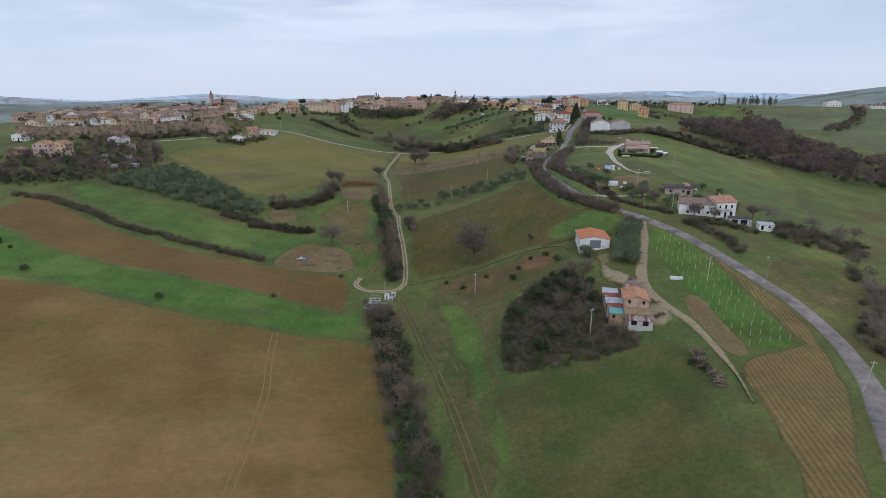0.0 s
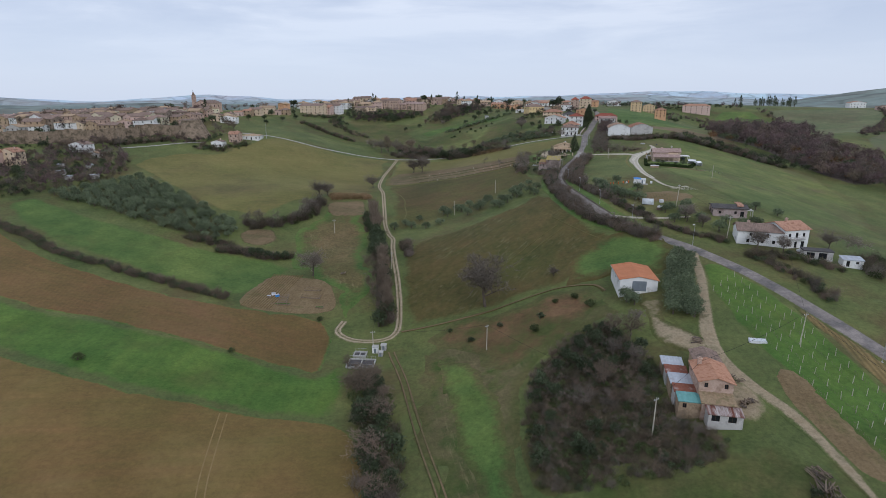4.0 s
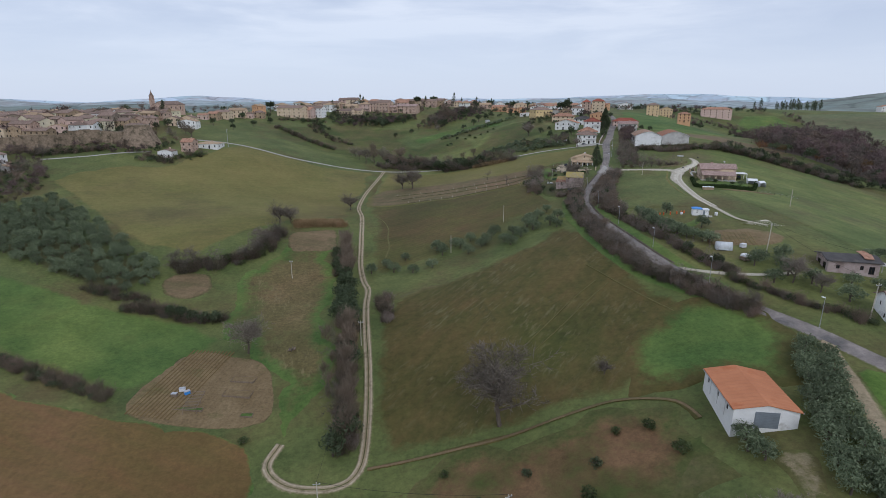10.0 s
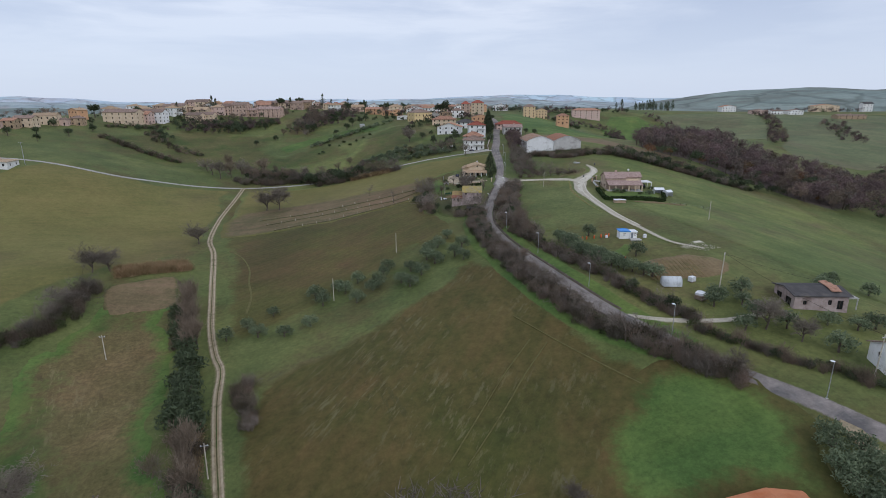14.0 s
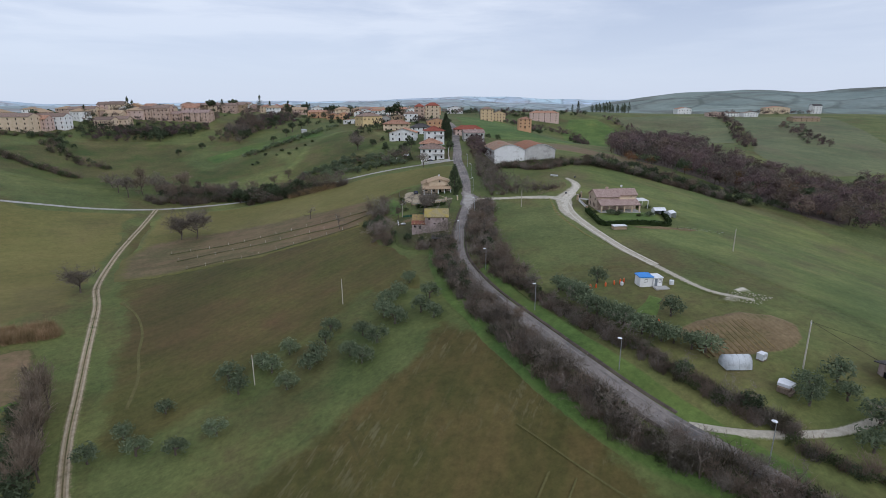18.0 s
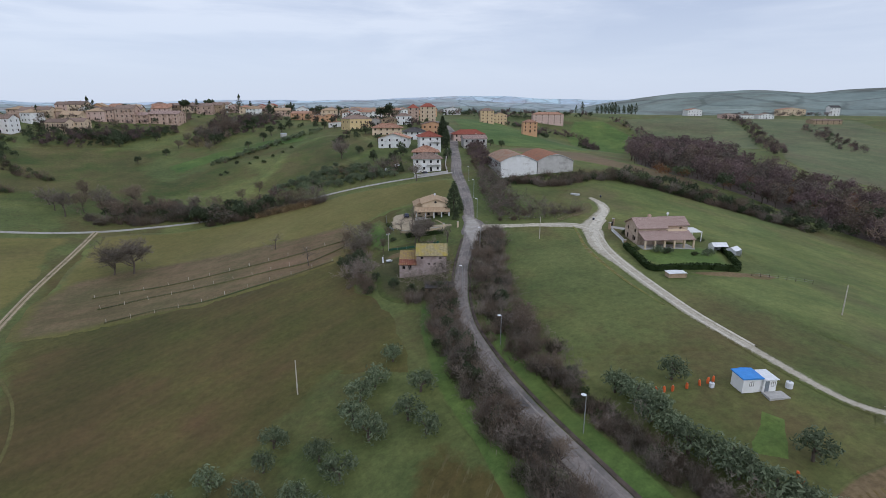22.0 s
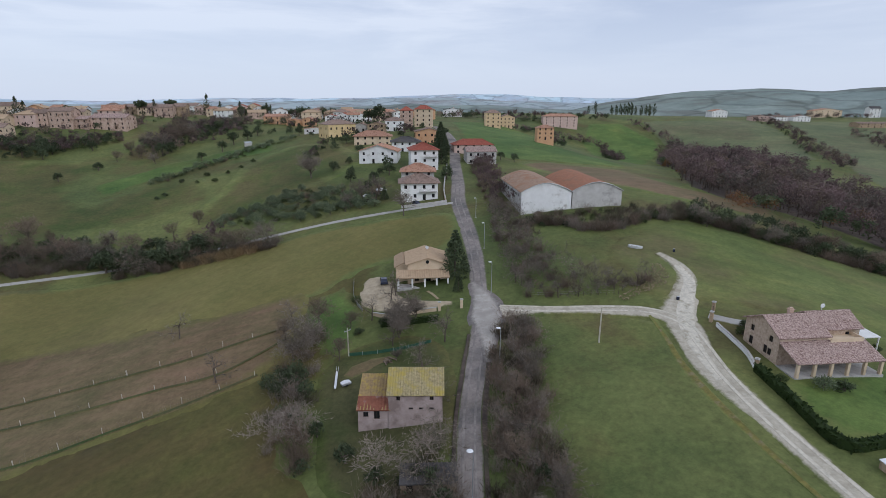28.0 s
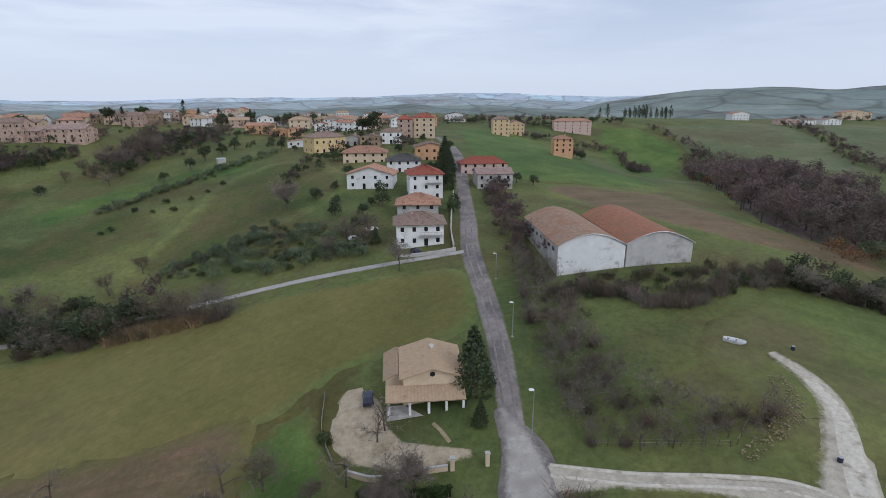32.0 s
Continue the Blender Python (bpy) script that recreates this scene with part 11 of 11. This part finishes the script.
for x, y, w, d, h, mat, lab in ((-25.2, 141.2, 1.8, 1.6, 2.0, WHITEWALL, "small white pump hut by the track"), (-22.6, 142.6, 1.7, 1.5, 1.7, GREYWALL, "small grey control cabinet by the track"), (-23.2, 138.8, 1.4, 1.4, 1.3, CONCRETE, "low concrete pump box in grass")):
    t = thing("pump_hut", pose(x, y, float(height(x, y)) + 0.05, 0, 0, -6), lab, "hut", "pump huts")
    part("body", box(-w / 2, w / 2, -d / 2, d / 2, -0.3, h), mat, t)
    part("roof", slab([(-w / 2 - 0.12, -d / 2 - 0.12, h + 0.14), (w / 2 + 0.12, -d / 2 - 0.12, h + 0.14), (w / 2 + 0.12, d / 2 + 0.12, h + 0.2), (-w / 2 - 0.12, d / 2 + 0.12, h + 0.2)], 0.13), CONCRETE, t)
    part("door", box(-0.35, 0.35, -d / 2 - 0.04, -d / 2 - 0.004, 0, min(1.6, h - 0.15)), DOORGREY, t)

# ---- the vegetable gardens ----
for x, y, a, mat, lab in ((-70, 179.4, 10, WHITEPLASTIC, "white plastic water box in a vegetable plot"), (-68.2, 178.2, 40, BLUETARP, "small blue tub in a vegetable plot"), (-71.0, 177.0, 0, WOOD, "grey wooden crate in a vegetable plot")):
    t = thing("garden_box", pose(x, y, float(height(x, y)) + 0.15, 0, 0, a), lab, "box", "garden boxes")
    part("body", join(box(-0.7, 0.7, -0.5, 0.5, -0.2, 0.8)), mat, t)
    part("lid", box(-0.74, 0.74, -0.54, 0.54, 0.804, 0.88), TIN, t)
for k, (x, y, w, d, a) in enumerate(((-55.5, 184.5, 6.5, 2.8, -6), (-55.0, 178.5, 7.5, 3.0, -6), (-66, 172.0, 9.0, 1.2, -4), (-50.0, 170.5, 3.0, 1.6, -4))):
    t = thing("garden_bed", pose(x, y, float(height(x, y)) + 0.2, 0, 0, a), "raised vegetable bed edged with old boards", "garden bed", "garden beds")
    part("soil", box(-w / 2 + 0.05, w / 2 - 0.05, -d / 2 + 0.05, d / 2 - 0.05, -0.3, 0.1), PLOT if k < 2 else LUSH, t)
    for y0, y1, x0, x1 in ((-d / 2, -d / 2 + 0.05, -w / 2, w / 2), (d / 2 - 0.05, d / 2, -w / 2, w / 2), (-d / 2 + 0.05, d / 2 - 0.05, -w / 2, -w / 2 + 0.05), (-d / 2 + 0.05, d / 2 - 0.05, w / 2 - 0.05, w / 2)):
        part("board", box(x0, x1, y0, y1, -0.3, 0.25), WOOD, t)
tr = thing("bean_trellis", pose(-64.6, 174.0, float(height(-64.6, 174.0)), 0, 0, 9), "grey wooden bean trellis in a vegetable plot", "trellis")
for x in (-1.6, 1.6):
    part("rail", tube([(x, -4.2, 1.3), (x, 4.2, 1.3)], [0.07, 0.07], 6), WOOD, tr)
    for y in (-4.0, 0.0, 4.0):
        part("post", tube([(x, y, -0.2), (x, y, 1.25)], [0.07, 0.06], 6), WOOD, tr)
for k in range(6):
    part("rung", box(-1.9, 1.9, -4.05 + k * 1.6, -3.85 + k * 1.6, 1.37, 1.47), WOOD, tr)
br = thing("timber_bridge", pose(-77, 289, float(height(-77, 289)) + 0.3, 0, 0, 35), "short plank footbridge over a ditch", "bridge")
for k in range(9):
    part("plank", box(-2.0 + k * 0.45, -1.62 + k * 0.45, -0.7, 0.7, 0.1, 0.16), WOOD, br)
for s in (-0.6, 0.6):
    part("beam", box(-2.1, 2.1, s - 0.08, s + 0.08, -0.15, 0.096), WOOD, br)
cf = thing("cold_frame", pose(75.9, 105.0, float(height(75.9, 105)) + 0.1, 0, 0, -12), "long white cold frame on the grass", "cold frame")
part("box", box(-2.0, 2.0, -0.75, 0.75, -0.2, 0.4), WHITEPLASTIC, cf)
for k in range(4):
    part("pane", slab([(-1.98 + k, -0.8, 0.45), (-1.06 + k, -0.8, 0.45), (-1.06 + k, 0.8, 0.62), (-1.98 + k, 0.8, 0.62)], 0.05), FOIL, cf)

# the roadside wall of the junction house
rw = thing("roadside_wall", pose(0, 0, 0), "low pink rendered wall beside the hill road", "wall")
part("wall", ribbon_box([(109.2, 430.5), (112.0, 440), (116, 451), (121, 464), (126, 476), (129, 484)], 0.3, -0.6, 1.1), PINKWALL, rw)
part("coping", ribbon_box([(109.2, 430.5), (112.0, 440), (116, 451), (121, 464), (126, 476), (129, 484)], 0.42, 1.104, 1.2), CONCRETE, rw)
rw2 = thing("retaining_wall", pose(0, 0, 0), "low pale concrete wall before the junction house", "wall")
part("wall", ribbon_box([(93.5, 432.6), (99, 430.4), (105, 428.9), (109.0, 428.6)], 0.3, -0.6, 1.0), GREYWALL, rw2)
for x, y, w, d, a, lab in ((44, 590, 4, 1.8, 20, "small pale shed on the hillside"), (-212, 300, 5, 2.2, 30, "low shed roofed in pale sheet"), (-222, 292, 4, 2.4, -15, "garden shed under pale tin"), (-232, 300, 5, 2.6, 10, "garden shed roofed in grey tin"), (-226, 318, 4, 2.4, 50, "small garden shed below the town"), (-240, 312, 4, 2.6, 5, "pale garden shed below the town")):
    t = thing("garden_shed", pose(x, y, float(height(x, y)) + 0.1, 0, 0, a), lab, "shed", "garden sheds")
    part("body", box(-w / 2, w / 2, -d / 2, d / 2, -1.0, 1.9), GREYWALL, t)
    part("roof", ribbed((-w / 2 - 0.2, -d / 2 - 0.2, 2.05), (w / 2 + 0.2, -d / 2 - 0.2, 2.05), (w / 2 + 0.2, d / 2 + 0.2, 2.5), (-w / 2 - 0.2, d / 2 + 0.2, 2.5), 0.1), TIN, t)

# trees of the barn garden
plant("evergreen_tree", EVERGREEN, [(50.4, 345.7), (51.4, 341.0), (46.5, 343.8), (48.7, 345.4), (45.3, 347.4)], "dark evergreen tree below the barn garden", "tree", "garden trees", (0.6, 0.95), 98)
plant("bare_tree", BARE, [(54.5, 357.6), (49.2, 362.9), (56.8, 365.7), (58.5, 349.4), (62.5, 359.7), (50.4, 354.3)], "tangled bare tree in the barn garden", "tree", "garden trees", (0.6, 0.9), 99)
plant("cherry_tree", BROAD, [(71.3, 354.2, 9.0)], "pale bare fruit tree in a garden", "tree", "fruit trees", seed=100, ref=8.0)
field("barn_garden", [(50, 316), (58, 310), (68, 311), (75, 328), (79, 344), (73, 352), (60, 353), (52, 344)], 0.2, MEADOW, "dull trodden grass of the barn garden", "garden", soft=4, under=OLIVEMEADOW)
field("garden_earth", [(59, 349), (64, 348.6), (68.5, 347), (71, 344.2), (68.2, 342), (63.5, 342), (58.6, 340.3), (56.9, 344)], 0.5, TERRACE, "bare brown earth of the barn garden", "ground", rough=0.5, soft=1.8, under=GRASS)
field("rubble_patch", [(106, 236), (111, 240), (116, 238), (117, 233), (111, 231)], 0.5, DUST, "spread of pale rubble at the end of the drive", "gravel", rough=0.8, soft=1.8, under=HILLGRASS)


def rubble(name, spots, size, material, label, seed=1):
    """Broken stones strewn over the ground, past counting."""
    rng = np.random.default_rng(seed)
    base = np.array([(x, y, z) for x in (-1, 1) for y in (-1, 1) for z in (-1, 1)], float)
    quads = np.array([(0, 1, 3, 2), (4, 6, 7, 5), (0, 4, 5, 1), (2, 3, 7, 6), (0, 2, 6, 4), (1, 5, 7, 3)])
    vs, fs = [], []
    for k, (x, y) in enumerate(spots):
        a, r = rng.random() * math.tau, rng.uniform(*size)
        b = base * np.array([r, r * rng.uniform(0.6, 1.0), r * rng.uniform(0.4, 0.8)]) * rng.uniform(0.65, 1.15, (8, 1))
        vs.append(b @ np.array([[math.cos(a), math.sin(a), 0], [-math.sin(a), math.cos(a), 0], [0, 0, 1]]) + np.array([x, y, float(height(x, y)) + 0.3 + r * 0.2]))
        fs.append(quads + 8 * k)
    return tagged(new(name, mesh_np(name, np.concatenate(vs), [], np.concatenate(fs), material)), label, "rubble", kind="stuff")


rubble("rubble", within([(117, 341), (124, 342.6), (130, 344), (134.5, 348), (136.4, 353), (134, 354), (131, 348.5), (125, 345.6), (117, 343.4)], 0.5, 401, 0.48), (0.05, 0.17), EARTHTRACK, "tan broken stones banked beside the gravel loop", 401)
rubble("rubble", within([(104, 231), (107.2, 235), (112, 234), (116, 230), (109, 228)], 0.6, 402, 0.48), (0.04, 0.13), DUST, "pale rubble spread at the end of the drive", 402)
